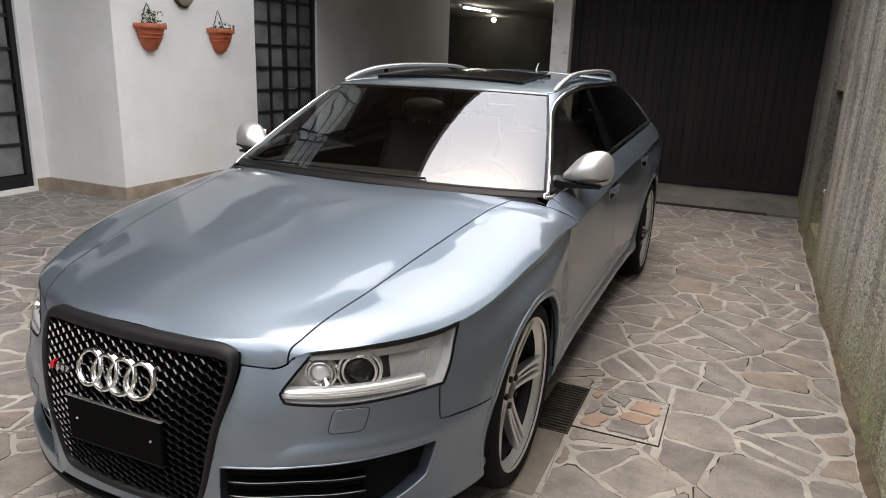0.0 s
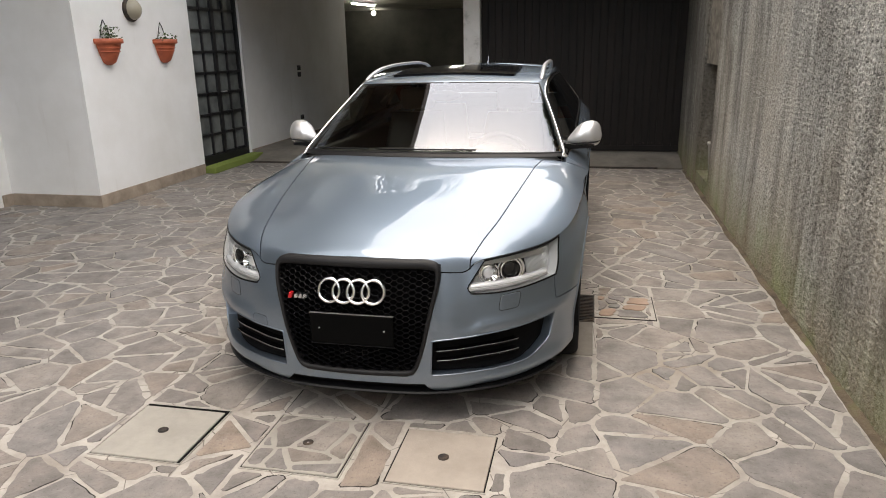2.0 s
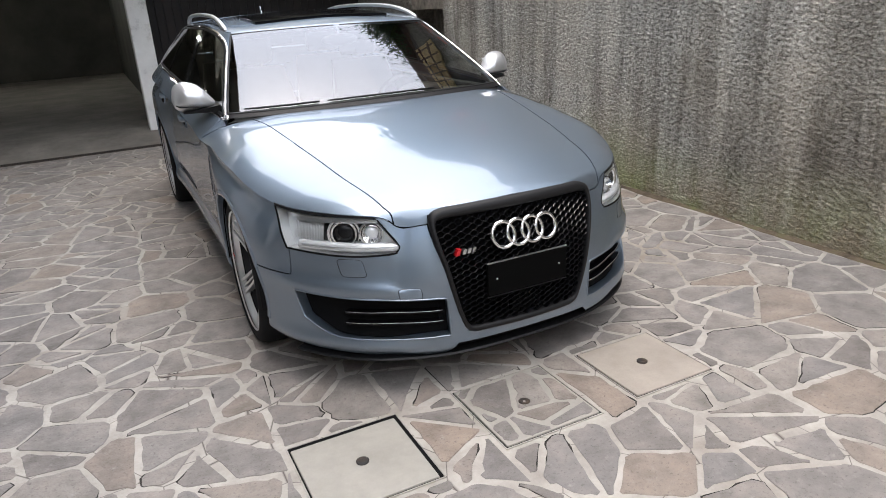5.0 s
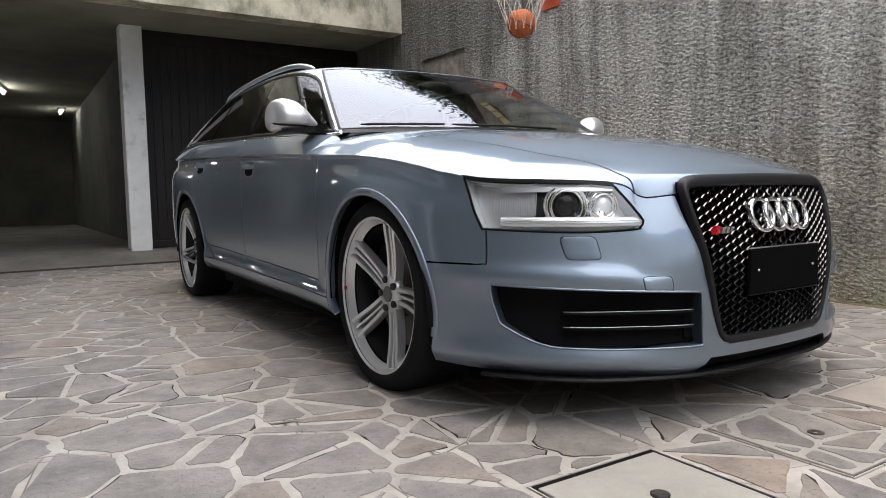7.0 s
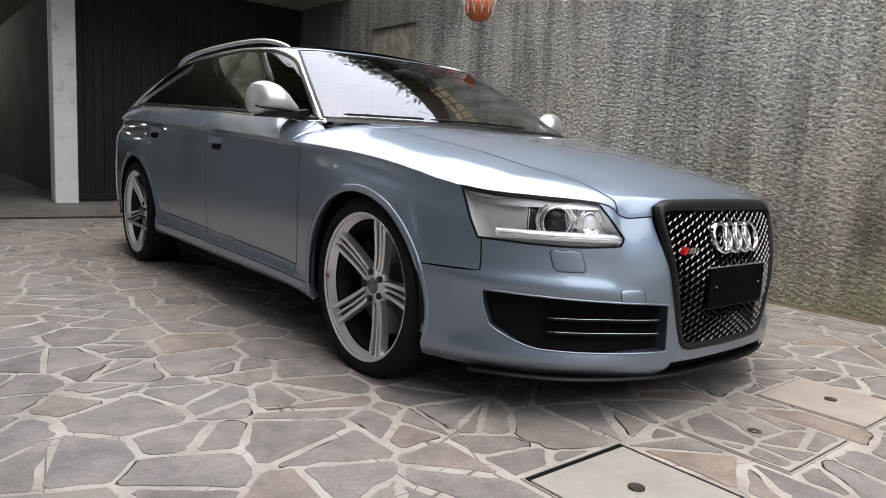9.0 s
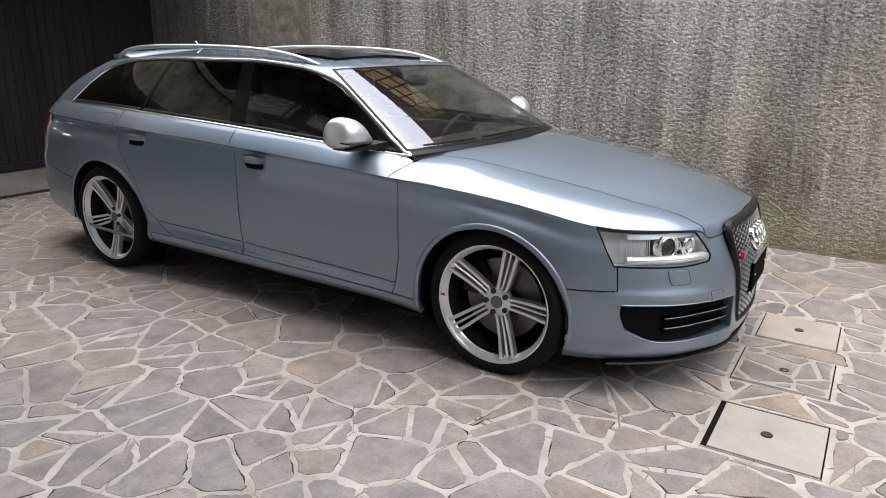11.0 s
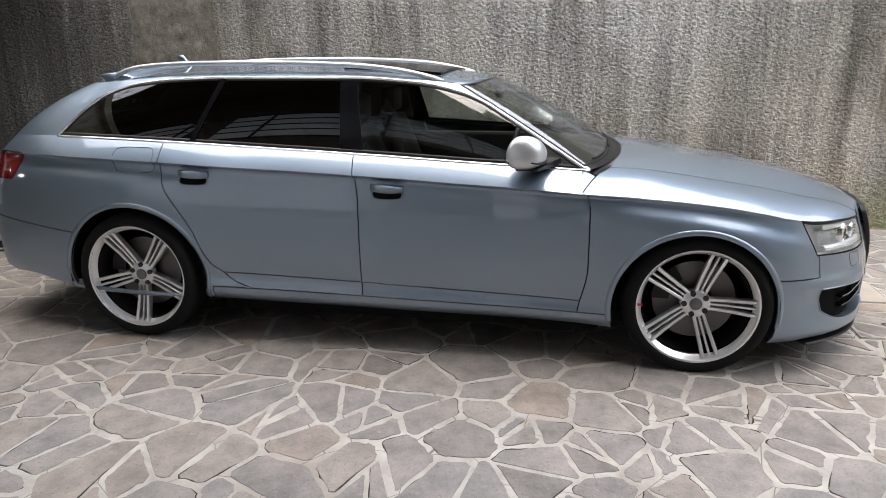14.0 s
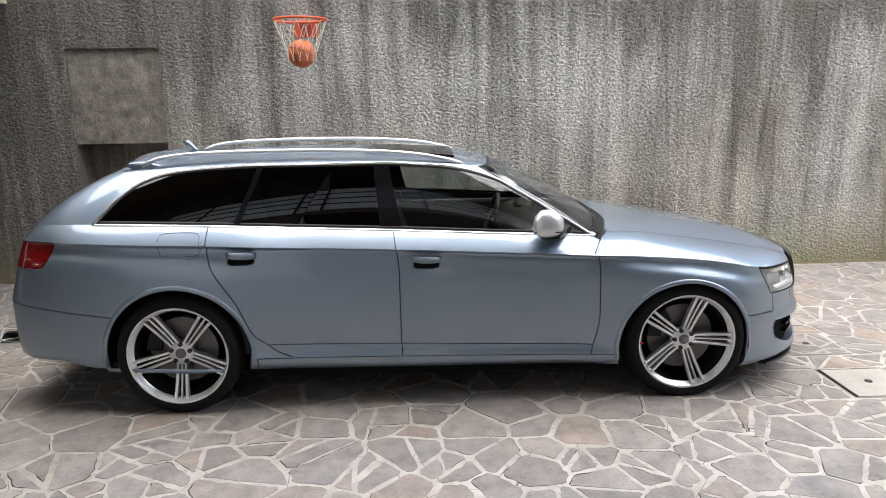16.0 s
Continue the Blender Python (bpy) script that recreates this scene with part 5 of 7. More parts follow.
def seat(x, y, wide=.50):
    bm = bmesh.new()
    box(bm, x - wide / 2, x + wide / 2, y - .27, y + .25, .38, .56, .05)
    st = part("seat", bm, LEATHER, car, "dark leather seat", True)
    bm = bmesh.new()
    rows_ = []
    for t in np.linspace(0, 1, 7):
        hw, yy, zz = wide / 2 * (1 - .22 * t ** 2), y + .20 + .20 * t, .50 + .58 * t
        rows_.append([(x + hw * cx, yy + .065 * cy * (1 - .3 * t), zz) for cx, cy in ((-1, -.5), (-.8, -1), (-.4, -.55), (.4, -.55), (.8, -1), (1, -.5), (1, .6), (.7, 1), (-.7, 1), (-1, .6))])
    rings(bm, rows_, True, (True, True))
    part("seat_back", bm, LEATHER, st, "", True)
    bm = block(x - .13, x + .13, y + .36, y + .46, 1.10, 1.26, .035)
    part("headrest", bm, LEATHER, st, "", True)
    for dx in (-.05, .05):
        bm = bmesh.new()
        sweep(bm, [(x + dx, y + .40, 1.02), (x + dx, y + .41, 1.14)], .006, 6)
        part("headrest_post", bm, CHROME, st)


for x_ in (-.37, .37):
    seat(x_, 1.35)
for x_ in (-.36, .36):
    seat(x_, 2.15, .56)
bm = ball(bmesh.new(), (0, 1.02, 1.245), .06, 14, (1.9, .5, .6))
part("inner_mirror", bm, BLACK, car, "", True)
bm = bmesh.new()
xs_ = np.linspace(-.60, .60, 16)
rings(bm, [[(x, y, z - .03 * (x / .6) ** 2) for x in xs_] for y, z in ((1.14, 1.318), (1.6, 1.368), (2.4, 1.388), (3.1, 1.345))], closed=False)
part("headliner", bm, LEATHER, car, "", True)

# cowl and wipers
bm = bmesh.new()
rows_ = []
cw = curve(cowl_line[:5], 24)
ws = GREEN[:37, 1]
ws = np.stack([np.interp(np.linspace(0, 1, 24), np.linspace(0, 1, len(ws)), ws[:, i]) for i in range(3)], 1)
full = lambda a: [(-p[0], p[1], p[2]) for p in a[::-1][:-1]] + [tuple(p) for p in a]
rings(bm, [full(cw - [0, .02, .012]), full((cw + ws) / 2 - [0, .0, .016]), full(ws + [0, .03, -.006])], closed=False)
part("cowl", bm, BLACK, car, "black plastic cowl below the windshield", True)
for x0, x1 in ((.30, -.30), (-.34, -.70)):
    bm = bmesh.new()
    pth = []
    for t in np.linspace(0, 1, 14):
        x = x0 + (x1 - x0) * t
        i = int(np.argmin(abs(GREEN[:37, 2, 0] - abs(x))))
        g = GREEN[i, 2]
        pth.append((x, g[1] - .004, g[2] + .008))
    sweep(bm, pth, [.0055] * 13 + [.003], 6)
    part("wiper", bm, BLACK, car, "black wiper arm and blade", True)

def skin_x(name, y, z):
    """The half width of a side panel at a place."""
    pts = np.array([p[:3] for poly in P[name] for p in poly])
    d = np.hypot(pts[:, 1] - y, pts[:, 2] - z)
    near = np.argsort(d)[:6]
    w = 1 / (d[near] + .002) ** 2
    return float((pts[near, 0] * w).sum() / w.sum())


# mirrors
MIR_X = [.800, .822, .850, .890, .935, .970, .990, .998]
MIR_Y = [.765, .776, .790, .806, .818, .828, .836, .840]
MIR_HW = [.026, .044, .066, .083, .086, .076, .054, .020]
MIR_LOW = [.986, .974, .966, .962, .961, .966, .982, 1.010]
MIR_TOP = [1.012, 1.040, 1.074, 1.102, 1.111, 1.101, 1.074, 1.034]


def mirror_loops(n, low=0.0, high=1.0, grow=0.0):
    """Cross sections of the mirror's shell from its arm to its tip, between two shares of its height."""
    out = []
    for x in np.linspace(MIR_X[0], MIR_X[-1], n):
        yc, hw, z0, z1 = (float(pchip(MIR_X, q, [x])[0]) for q in (MIR_Y, MIR_HW, MIR_LOW, MIR_TOP))
        row = []
        for a in np.linspace(0, 2 * math.pi, 36, endpoint=False):
            cx, cz = math.cos(a), math.sin(a)
            share = .5 + .5 * math.copysign(abs(cz) ** .82, cz)
            share = low + (high - low) * share
            wide = hw * math.copysign(abs(cx) ** .7, cx) * (1.12 if cx < 0 else .85) * (1 - .55 * max(0, share - .4) ** 1.6)
            row.append((x, yc + wide * (1 + grow), z0 + (z1 - z0) * share))
        out.append(row)
    return out


for s in (-1, 1):
    bm = rings(bmesh.new(), [[(s * p[0], p[1], p[2]) for p in row] for row in mirror_loops(22)], True, (True, True))
    bmesh.ops.recalc_face_normals(bm, faces=bm.faces[:])
    mir = part("wing_mirror", bm, MIRRORCAP, car, "satin silver wing mirror", True)
    bm = bmesh.new()
    rows_ = []
    for xx, w, h0, h1, yc in ((.79, .05, .950, .995, .70), (.83, .045, .958, .985, .73), (.88, .06, .958, .976, .77), (.960, .050, .956, .966, .80)):
        rows_.append([(s * xx, yc + w * cx, z) for cx, z in ((-1, h0), (1, h0), (1, h1), (-1, h1))])
    rings(bm, rows_, True, (True, True))
    bmesh.ops.recalc_face_normals(bm, faces=bm.faces[:])
    part("mirror_foot", bm, BLACK, mir, "black mirror foot")
    bm = rings(bmesh.new(), [[(s * p[0], p[1], p[2]) for p in row] for row in mirror_loops(22, .15, .24, .03)[2:-1]], True, (True, True))
    bmesh.ops.recalc_face_normals(bm, faces=bm.faces[:])
    part("mirror_base", bm, BLACK, mir, "black band round the mirror's base", True)
    bm = block(s * .915 - .045, s * .915 + .045, .868, .874, 1.000, 1.070, .003)
    part("mirror_glass", bm, CHROME, mir, "mirror glass")
    # door handles
    doors = [o for o in car.children if o.name.startswith(("front_door", "rear_door"))]
    for nm, yc, zc in (("front_door", 1.468, .836), ("rear_door", 2.466, .884)):
        d = [o for o in doors if o.name.startswith(nm)][0 if s < 0 else 1]
        xs0 = skin_x(nm, yc, zc)
        bm = bmesh.new()
        rows_ = []
        for t in np.linspace(-1, 1, 13):
            o = .030 * (1 - abs(t) ** 3.5)
            hh = .022 * (1 - .25 * t * t)
            rows_.append([(s * (xs0 + o + dx), yc + t * .082, zc + .011 + dz + t * .003) for dx, dz in ((-.010, -hh), (.004, -hh * .8), (.008, 0), (.004, hh * .8), (-.010, hh))])
        rings(bm, rows_, True, (True, True))
        bmesh.ops.recalc_face_normals(bm, faces=bm.faces[:])
        part("door_handle", bm, PAINT, d, "pull handle in body colour", True)
        # black sheet on the door skin: painted shade of the body-coloured handle recess
        bm = bmesh.new()
        n_ = 28
        lo = []
        for sc, o in ((1.0, .003), (.92, .004), (.5, .0045)):
            row = []
            for i in range(n_):
                a = 2 * math.pi * i / n_
                yy = yc + .074 * sc * math.copysign(abs(math.cos(a)) ** .6, math.cos(a))
                zz = zc - .019 + .026 * sc * math.copysign(abs(math.sin(a)) ** .7, math.sin(a))
                row.append((s * (skin_x(nm, yy, zz) + o * .4), yy, zz))
            lo.append(row)
        rings(bm, lo, True, (False, True))
        bmesh.ops.recalc_face_normals(bm, faces=bm.faces[:])
        part("handle_recess", bm, DEEP, d, "black patch for the shade in the handle recess", True)
        part("recess_rim", sweep(bmesh.new(), lo[0], .0042, 8, True), PAINT, d, "", True)
    # roof rail
    rail = np.array([(.602, 1.24, 1.335), (.602, 1.34, 1.362), (.598, 1.50, 1.392), (.592, 1.79, 1.416), (.585, 2.27, 1.426), (.576, 2.65, 1.422), (.569, 2.88, 1.408), (.565, 3.00, 1.384), (.562, 3.07, 1.352)])
    pth = [(s * p[0], p[1], p[2]) for p in curve(rail, 40)]
    bm = sweep(bmesh.new(), pth, [.010] + [.0155] * 38 + [.010], 12, flat=.8)
    part("roof_rail", bm, SILVER, car, "silver roof rail", True)
# antenna fin, spoiler, exhaust
bm = bmesh.new()
rings(bm, [[(w * sx, y + dy, z) for sx, dy in ((-1, 0), (0, -.02), (1, 0), (0, .03))] for w, y, z in ((.011, 2.93, 1.392), (.007, 2.945, 1.412), (.003, 2.975, 1.440), (.0015, 2.99, 1.462))], True, (True, True))
part("antenna", bm, PAINT, car, "small roof antenna", True)
bm = bmesh.new()
xs_ = np.linspace(-.56, .56, 30)
prof = [(2.96, 1.388), (3.06, 1.404), (3.13, 1.405), (3.195, 1.395), (3.21, 1.387), (3.203, 1.378), (3.16, 1.355), (3.10, 1.335)]
rings(bm, [[(x, y - .05 * (x / .56) ** 2, z - (.060, .045, .032, .028, .028, .028, .035, .045)[i] * (x / .56) ** 2) for i, (y, z) in enumerate(prof)] for x in xs_ * .98], True, (True, True))
bmesh.ops.recalc_face_normals(bm, faces=bm.faces[:])
part("roof_spoiler", bm, PAINT, car, "", True)
for s in (-1, 1):
    bm = lathe(bmesh.new(), [(.045, 3.70), (.050, 3.93), (.046, 3.935), (.042, 3.90), (.040, 3.75)], (s * .62, 0, .36), "y", 28)
    for v in bm.verts:
        v.co.x = s * .62 + (v.co.x - s * .62) * 1.5
    part("tailpipe", bm, CHROME, car, "oval chrome tailpipe", True)
# fuel flap on the right flank: a fine joint that follows the skin
flap_path = []
for i in range(48):
    a = 2 * math.pi * i / 48
    y = 2.79 + .11 * math.copysign(abs(math.cos(a)) ** .4, math.cos(a))
    z = .958 + .062 * math.copysign(abs(math.sin(a)) ** .4, math.sin(a))
    x = skin_x("body_side", y, z)
    flap_path.append((-(x + .0004), y, z))
part("fuel_flap_joint", sweep(bmesh.new(), flap_path, .0016, 5, True), BLACK, car, "fine dark joint of the fuel flap")
car.location = (-.004, 0, 0)


# ---- the yard: walls, gate, garage ----
WX, HX, GX = 2.12, -4.06, -5.15      # east wall, house side, west wall
WALLTOP = 3.62
solid("ground", block(-40, 40, -60, 5.66, -.30, -.0014), MORTAR, "pale mortar bed of the paved yard", "ground", kind="structure")
def smooth_noise(rng, rows, cols, sr, sc):
    """A random field, smoothed by sr rows and sc columns, of unit spread."""
    f = rng.standard_normal((rows, cols))
    for axis, sg in ((0, sr), (1, sc)):
        n = min(int(3 * sg) + 1, (f.shape[axis] - 1) // 2)
        k = np.exp(-0.5 * (np.arange(-n, n + 1) / sg) ** 2)
        f = np.apply_along_axis(lambda v: np.convolve(v, k / k.sum(), "same"), axis, f)
    return f / f.std()


def roughcast(y0, y1, z0, z1, seed, step=0.0115):
    """A sheet of thrown plaster facing -x, with real lumps, and a block behind it."""
    rng = np.random.default_rng(seed)
    ny, nz = int((y1 - y0) / step) + 1, int((z1 - z0) / step) + 1
    lump = smooth_noise(rng, nz, ny, 0.45, 0.62)
    wave = smooth_noise(rng, nz, ny, 14, 20)
    out = 0.0033 * np.tanh(lump) + 0.002 * wave
    out[:, [0, -1]] = 0
    out[[0, -1]] = 0
    yy, zz = np.meshgrid(np.linspace(y0, y1, ny), np.linspace(z0, z1, nz))
    co = np.stack([WX - 0.006 - out, yy, zz], -1).reshape(-1, 3)
    i = (np.arange(nz - 1)[:, None] * ny + np.arange(ny - 1)[None]).ravel()
    return co, np.stack([i, i + ny, i + ny + 1, i + 1], 1)


verts_, faces_, base_ = [], [], 0
for y0, y1, z0, z1, sd in ((-5.4, 3.86, -.05, 3.6, 4), (4.72, 6.5, -.05, 3.6, 5), (3.86, 4.72, 2.20, 3.6, 6)):
    co_, fc_ = roughcast(y0, y1, z0, z1, sd)
    verts_.append(co_)
    faces_.append(fc_ + base_)
    base_ += len(co_)
bm = bmesh.new()
# the east wall round its niche
for x0, x1, y0, y1, z0, z1 in ((WX + .012, WX + .35, -16, 3.86, -.1, WALLTOP), (WX + .012, WX + .35, 4.72, 7.2, -.1, WALLTOP), (WX + .012, WX + .35, 3.86, 4.72, 2.20, WALLTOP),
                               (WX, WX + .35, 3.86, 4.72, -.1, .16), (WX + .30, WX + .38, 3.82, 4.76, .10, 2.3), (WX - .006, WX + .012, 3.858, 3.862, .1, 2.2), (WX - .006, WX + .012, 4.718, 4.722, .1, 2.2),
                               (WX - .006, WX + .012, -5.4, 6.5, 3.59, WALLTOP)):
    box(bm, x0, x1, y0, y1, z0, z1)
core_v = [tuple(v.co) for v in bm.verts]
bm.verts.index_update()
core_f = [[v.index + base_ for v in f.verts] for f in bm.faces]
bm.free()
me = bpy.data.meshes.new("wall_east")
me.from_pydata(np.concatenate(verts_).tolist() + core_v, [], np.concatenate(faces_).tolist() + core_f)
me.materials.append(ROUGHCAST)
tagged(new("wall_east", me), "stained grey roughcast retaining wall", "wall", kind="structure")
solid("wall_patch", block(WX + .022, WX + .29, 3.862, 4.718, 1.33, 2.198, .004), PATCH, "recessed brown patched render above the wall niche", "wall", kind="structure")
bm = bmesh.new()
rndg = random.Random(9)
_raw = [rndg.uniform(.25, 1.25) for _ in range(330)]
uneven = [sum(_raw[i:i + 7]) / 7 for i in range(320)]
rings(bm, [[(WX - w * uneven[i], y, h * uneven[(i + 41) % 320]) for i, y in enumerate(np.linspace(-9, 5.6, 320))] for w, h in ((.056, -.002), (.036, .005), (.016, .012), (-.01, .026))], closed=False)
solid("trim_gutter", bm, DIRT, "dirty mossy fillet along the wall's foot", "trim", kind="structure", smooth=True)

# drain channel and the apron that rises to the gate
solid("ground_channel", block(HX, WX, 5.66, 5.80, -.30, -.06), DEEP, "bed of the drain channel", "ground", kind="structure")
bm = bmesh.new()
rings(bm, [[(x, y, z) for x in (HX, WX)] for y, z in ((5.80, -.06), (5.80, .0), (5.95, .03), (6.25, .10), (6.5, .12), (17, .12))], closed=False)
rings(bm, [[(x, y, .12) for x in (-8.0, HX)] for y in (10.6, 17)], closed=False)
bmesh.ops.recalc_face_normals(bm, faces=bm.faces[:])
solid("floor_garage", bm, APRON, "dirty concrete apron and garage floor", "floor", kind="structure")
drain = thing("drain_grating", "long dark iron drain grating across the yard", "drain")
for y0 in (5.665, 5.775):
    part("grating_rail", block(HX + .02, 1.80, y0, y0 + .018, -.03, .004), IRON, drain)
bm = bmesh.new()
for i in range(230):
    x = HX + .03 + i * .0252
    box(bm, x, x + .012, 5.683, 5.775, -.025, .002)
tagged(part("grating_bars", bm, IRON, drain), kind="stuff")
GATEY = 6.42
gate = thing("garage_gate", "dark brown closed garage gate with vertical boards", "gate", kind="")
part("gate_panel", block(-.61, WX, GATEY + .02, GATEY + .06, .13, 2.63), GATE, gate)
for i in range(27):
    x = -.605 + i * .1007
    part("gate_board", block(x, x + .0985, GATEY, GATEY + .03, .16, 2.53, .004), GATE, gate)
part("gate_rail", block(-.61, WX, GATEY - .012, GATEY + .02, .125, .20, .004), GATE, gate)
part("gate_rail", block(-.61, WX, GATEY - .012, GATEY + .02, 2.46, 2.56, .004), GATE, gate)
for i in range(24):
    x = -.55 + i * .11
    bm = lathe(bmesh.new(), [(.009, .0), (.009, -.006), (.0, -.008)], (x, GATEY - .012, .235), "y", 10)
    part("gate_rivet", bm, IRON, gate)
solid("column", block(-.83, -.60, 6.28, 6.52, .09, 2.63, .012), COLUMN, "chipped white square column beside the garage gate", "column")
# beam and ceiling
bm = bmesh.new()
box(bm, HX, WX + .01, 5.17, 5.43, 2.60, 3.42)
box(bm, HX, WX + .01, 5.11, 5.47, 3.42, 3.52)
solid("beam", bm, CONCRETE, "stained concrete beam over the garage front", "beam", kind="structure")
solid("ceiling", box(block(HX, WX, 5.43, 10.6, 2.62, 2.80), -8.0, WX, 10.6, 17, 2.62, 2.80), GARAGETOP, "dark garage ceiling", "ceiling", kind="structure")
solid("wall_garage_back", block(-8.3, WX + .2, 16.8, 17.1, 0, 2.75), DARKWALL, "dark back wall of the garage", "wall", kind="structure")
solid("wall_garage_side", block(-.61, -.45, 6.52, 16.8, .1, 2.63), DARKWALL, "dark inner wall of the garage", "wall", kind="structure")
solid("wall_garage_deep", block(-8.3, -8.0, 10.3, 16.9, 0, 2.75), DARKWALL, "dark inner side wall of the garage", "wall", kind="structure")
for cx, cy, ln, turn in ((-4.45, 13.05, 1.2, 81), (-1.99, 11.6, .92, 82), (-.92, 14.5, .6, 90)):
    lampo = thing("garage_light", "lit fluorescent tube lamp under the garage ceiling", "lamp", (cx, cy, 2.56), group="garage lamps")
    lampo.rotation_euler = (0, 0, radians(turn))
    part("lamp_base", block(-ln / 2, ln / 2, -.05, .05, .02, .06, .005), WHITEWALL, lampo)
    bm = lathe(bmesh.new(), [(.0, -ln * .47), (.016, -ln * .47), (.016, ln * .47), (.0, ln * .47)], (0, 0, -.005), "x", 12)
    part("lamp_tube", bm, TUBE, lampo, "lit white tube", True)
bulb = thing("bulb_light", "lit bare bulb hanging under the garage ceiling", "lamp", (-5.16, 16.1, 2.515))
part("bulb", ball(bmesh.new(), (0, 0, 0), .06, 16), TUBE, bulb, "lit white bulb", True)
bm = lathe(bmesh.new(), [(.025, .05), (.022, .075), (.006, .08), (.006, .105)], seg=12)
part("bulb_holder", bm, BLACK, bulb, "", True)
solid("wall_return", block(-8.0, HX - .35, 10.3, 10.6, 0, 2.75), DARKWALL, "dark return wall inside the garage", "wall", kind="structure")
# added out of view; its height sets how much south sky reaches the nose
solid("wall_south", block(GX - .35, WX + .35, -9.3, -9.0, 0, 3.7), CONCRETE, "unseen concrete wall, added to limit sky light from the south", "wall", kind="structure")

# the house
house_wall = thing("wall_house", "white painted house wall", "wall", kind="structure")
D0, D1 = 4.78, 6.10
for x0, x1, y0, y1, z0, z1 in ((HX - .35, HX, 2.72, D0, 0, 3.42), (HX - .35, HX, D1, 10.6, 0, 3.42), (HX - .35, HX, D0, D1, 2.42, 3.42), (HX - .35, HX, D0, D1, 0, .07),
                               (HX - .35, HX, 2.72, 3.9, 3.42, 3.86), (HX - .35, HX, 7.3, 10.6, 3.42, 3.86), (HX - .35, HX, 2.72, 10.6, 3.86, 6.6), (GX, HX - .35, 2.72, 3.05, 0, 6.6)):
    part("wall_panel", block(x0, x1, y0, y1, z0, z1), WHITEWALL, house_wall)
bm = bmesh.new()
E0, E1 = 1.42, 2.56
for y0, y1, z0, z1 in ((E0 - .35, E0, 0, 4.2), (E1, 3.05, 0, 4.2), (E0, E1, 2.40, 4.2), (E0, E1, 0, .05), (E0 - .35, 3.05, 4.72, 6.6)):
    box(bm, GX - .35, GX, y0, y1, z0, z1)
solid("wall_west", bm, WHITEWALL, "white painted yard wall with a door", "wall", kind="structure")
bm = bmesh.new()
for x0, x1, y0, y1 in ((HX, HX + .022, 2.698, D0 - .02), (HX, HX + .022, D1 + .02, 10.6), (GX + .02, HX, 2.698, 2.72), (GX, GX + .02, E1 + .02, 2.698), (GX, GX + .02, -7, E0 - .02)):
    box(bm, x0, x1, y0, y1, 0, .125)
solid("baseboard", bm, PLINTH, "brown stone plinth along the house wall", "baseboard", kind="structure")
balcony = thing("house_balcony", "timber balcony with a white boarded front and dark rails", "balcony", (HX, 0, 4.0), kind="structure")
# unseen slab, added to shade the west door below it
part("balcony_shade_floor", block(GX - HX, .11, -2.8, 2.72, .0, .15), ROOFTILE, balcony)
for x, y0, y1 in ((.11, -2.8, 2.70), (.03, 2.74, 4.75), (.03, 5.25, 9.4)):
    for i in range(4):
        part("front_board", block(x, x + .025, y0, y1, .17 + i * .26, .41 + i * .26, .004), WHITEWALL, balcony)
        part("front_rail", block(x + .012, x + .05, y0, y1, .412 + i * .26, .428 + i * .26, .003), DOORIRON, balcony, "dark iron rail")
    for y in np.arange(y0 + .1, y1, 1.3):
        part("front_post", block(x + .026, x + .06, y, y + .04, .15, 1.22, .003), DOORIRON, balcony, "dark iron post")
# unseen eaves, added to keep sky out of the side glass and off the doors
solid("house_eave", block(-9, HX + 2.16, 2.2, 10, 6.6, 6.85), ROOFTILE, "unseen timber eave, added to block sky from the car's side", "roof", kind="structure")
solid("house_eave_west", block(-9, HX + 2.16, -2.8, 2.2, 6.6, 6.85), ROOFTILE, "unseen timber eave, added to block sky from the car's side", "roof", kind="structure")
# unseen stretch of wall, given a dark colour to darken the car doors' reflections
bm = bmesh.new()
for y0, y1, z0, z1 in ((-9, E0 - .35, 0, 4.2), (-9, E0 - .35, 4.72, 6.6)):
    box(bm, GX - .35, GX, y0, y1, z0, z1)
solid("wall_west_south", bm, DARKWALL, "unseen yard wall beyond the house door, darkened for the car's reflections", "wall", kind="structure")
# unseen dark sheets over the upper walls, added so that the car reflects them dark
bm = bmesh.new()
for y0, y1, z0, z1 in ((2.74, 9.5, 2.95, 3.42), (2.74, 3.9, 3.42, 3.86), (7.3, 9.5, 3.42, 3.86), (2.74, 9.5, 3.86, 6.6)):
    box(bm, HX, HX + .016, y0, y1, z0, z1)
for y0, y1, z0, z1 in ((-7, 2.70, 2.95, 4.2), (-7, 2.70, 4.72, 6.6)):
    box(bm, GX, GX + .016, y0, y1, z0, z1)
solid("wall_house_upper", bm, ROOFTILE, "unseen dark cladding, added to darken the upper storey in reflections", "wall", kind="structure")


def opening_bars(name, plane, y0, y1, z0, z1, n):
    """A guessed, unseen open band under the upper storey, divided by dark posts and a rail."""
    w = thing(name, "guessed open band with dark bars, unseen, added for reflections", "window", kind="structure")
    for i in range(n + 1):
        y = y0 + (y1 - y0) * i / n
        part("window_bar", block(plane - .2, plane - .12, y - .03, y + .03, z0, z1), DOORIRON, w)
    part("window_rail", block(plane - .19, plane - .13, y0, y1, (z0 + z1) / 2 - .02, (z0 + z1) / 2 + .02), DOORIRON, w)


# both bands are guesses, added to give the car barred bright reflections
opening_bars("window_1", HX, 3.93, 7.27, 3.42, 3.86, 6)
opening_bars("window_2", GX, -8.9, 2.9, 4.2, 4.72, 16)


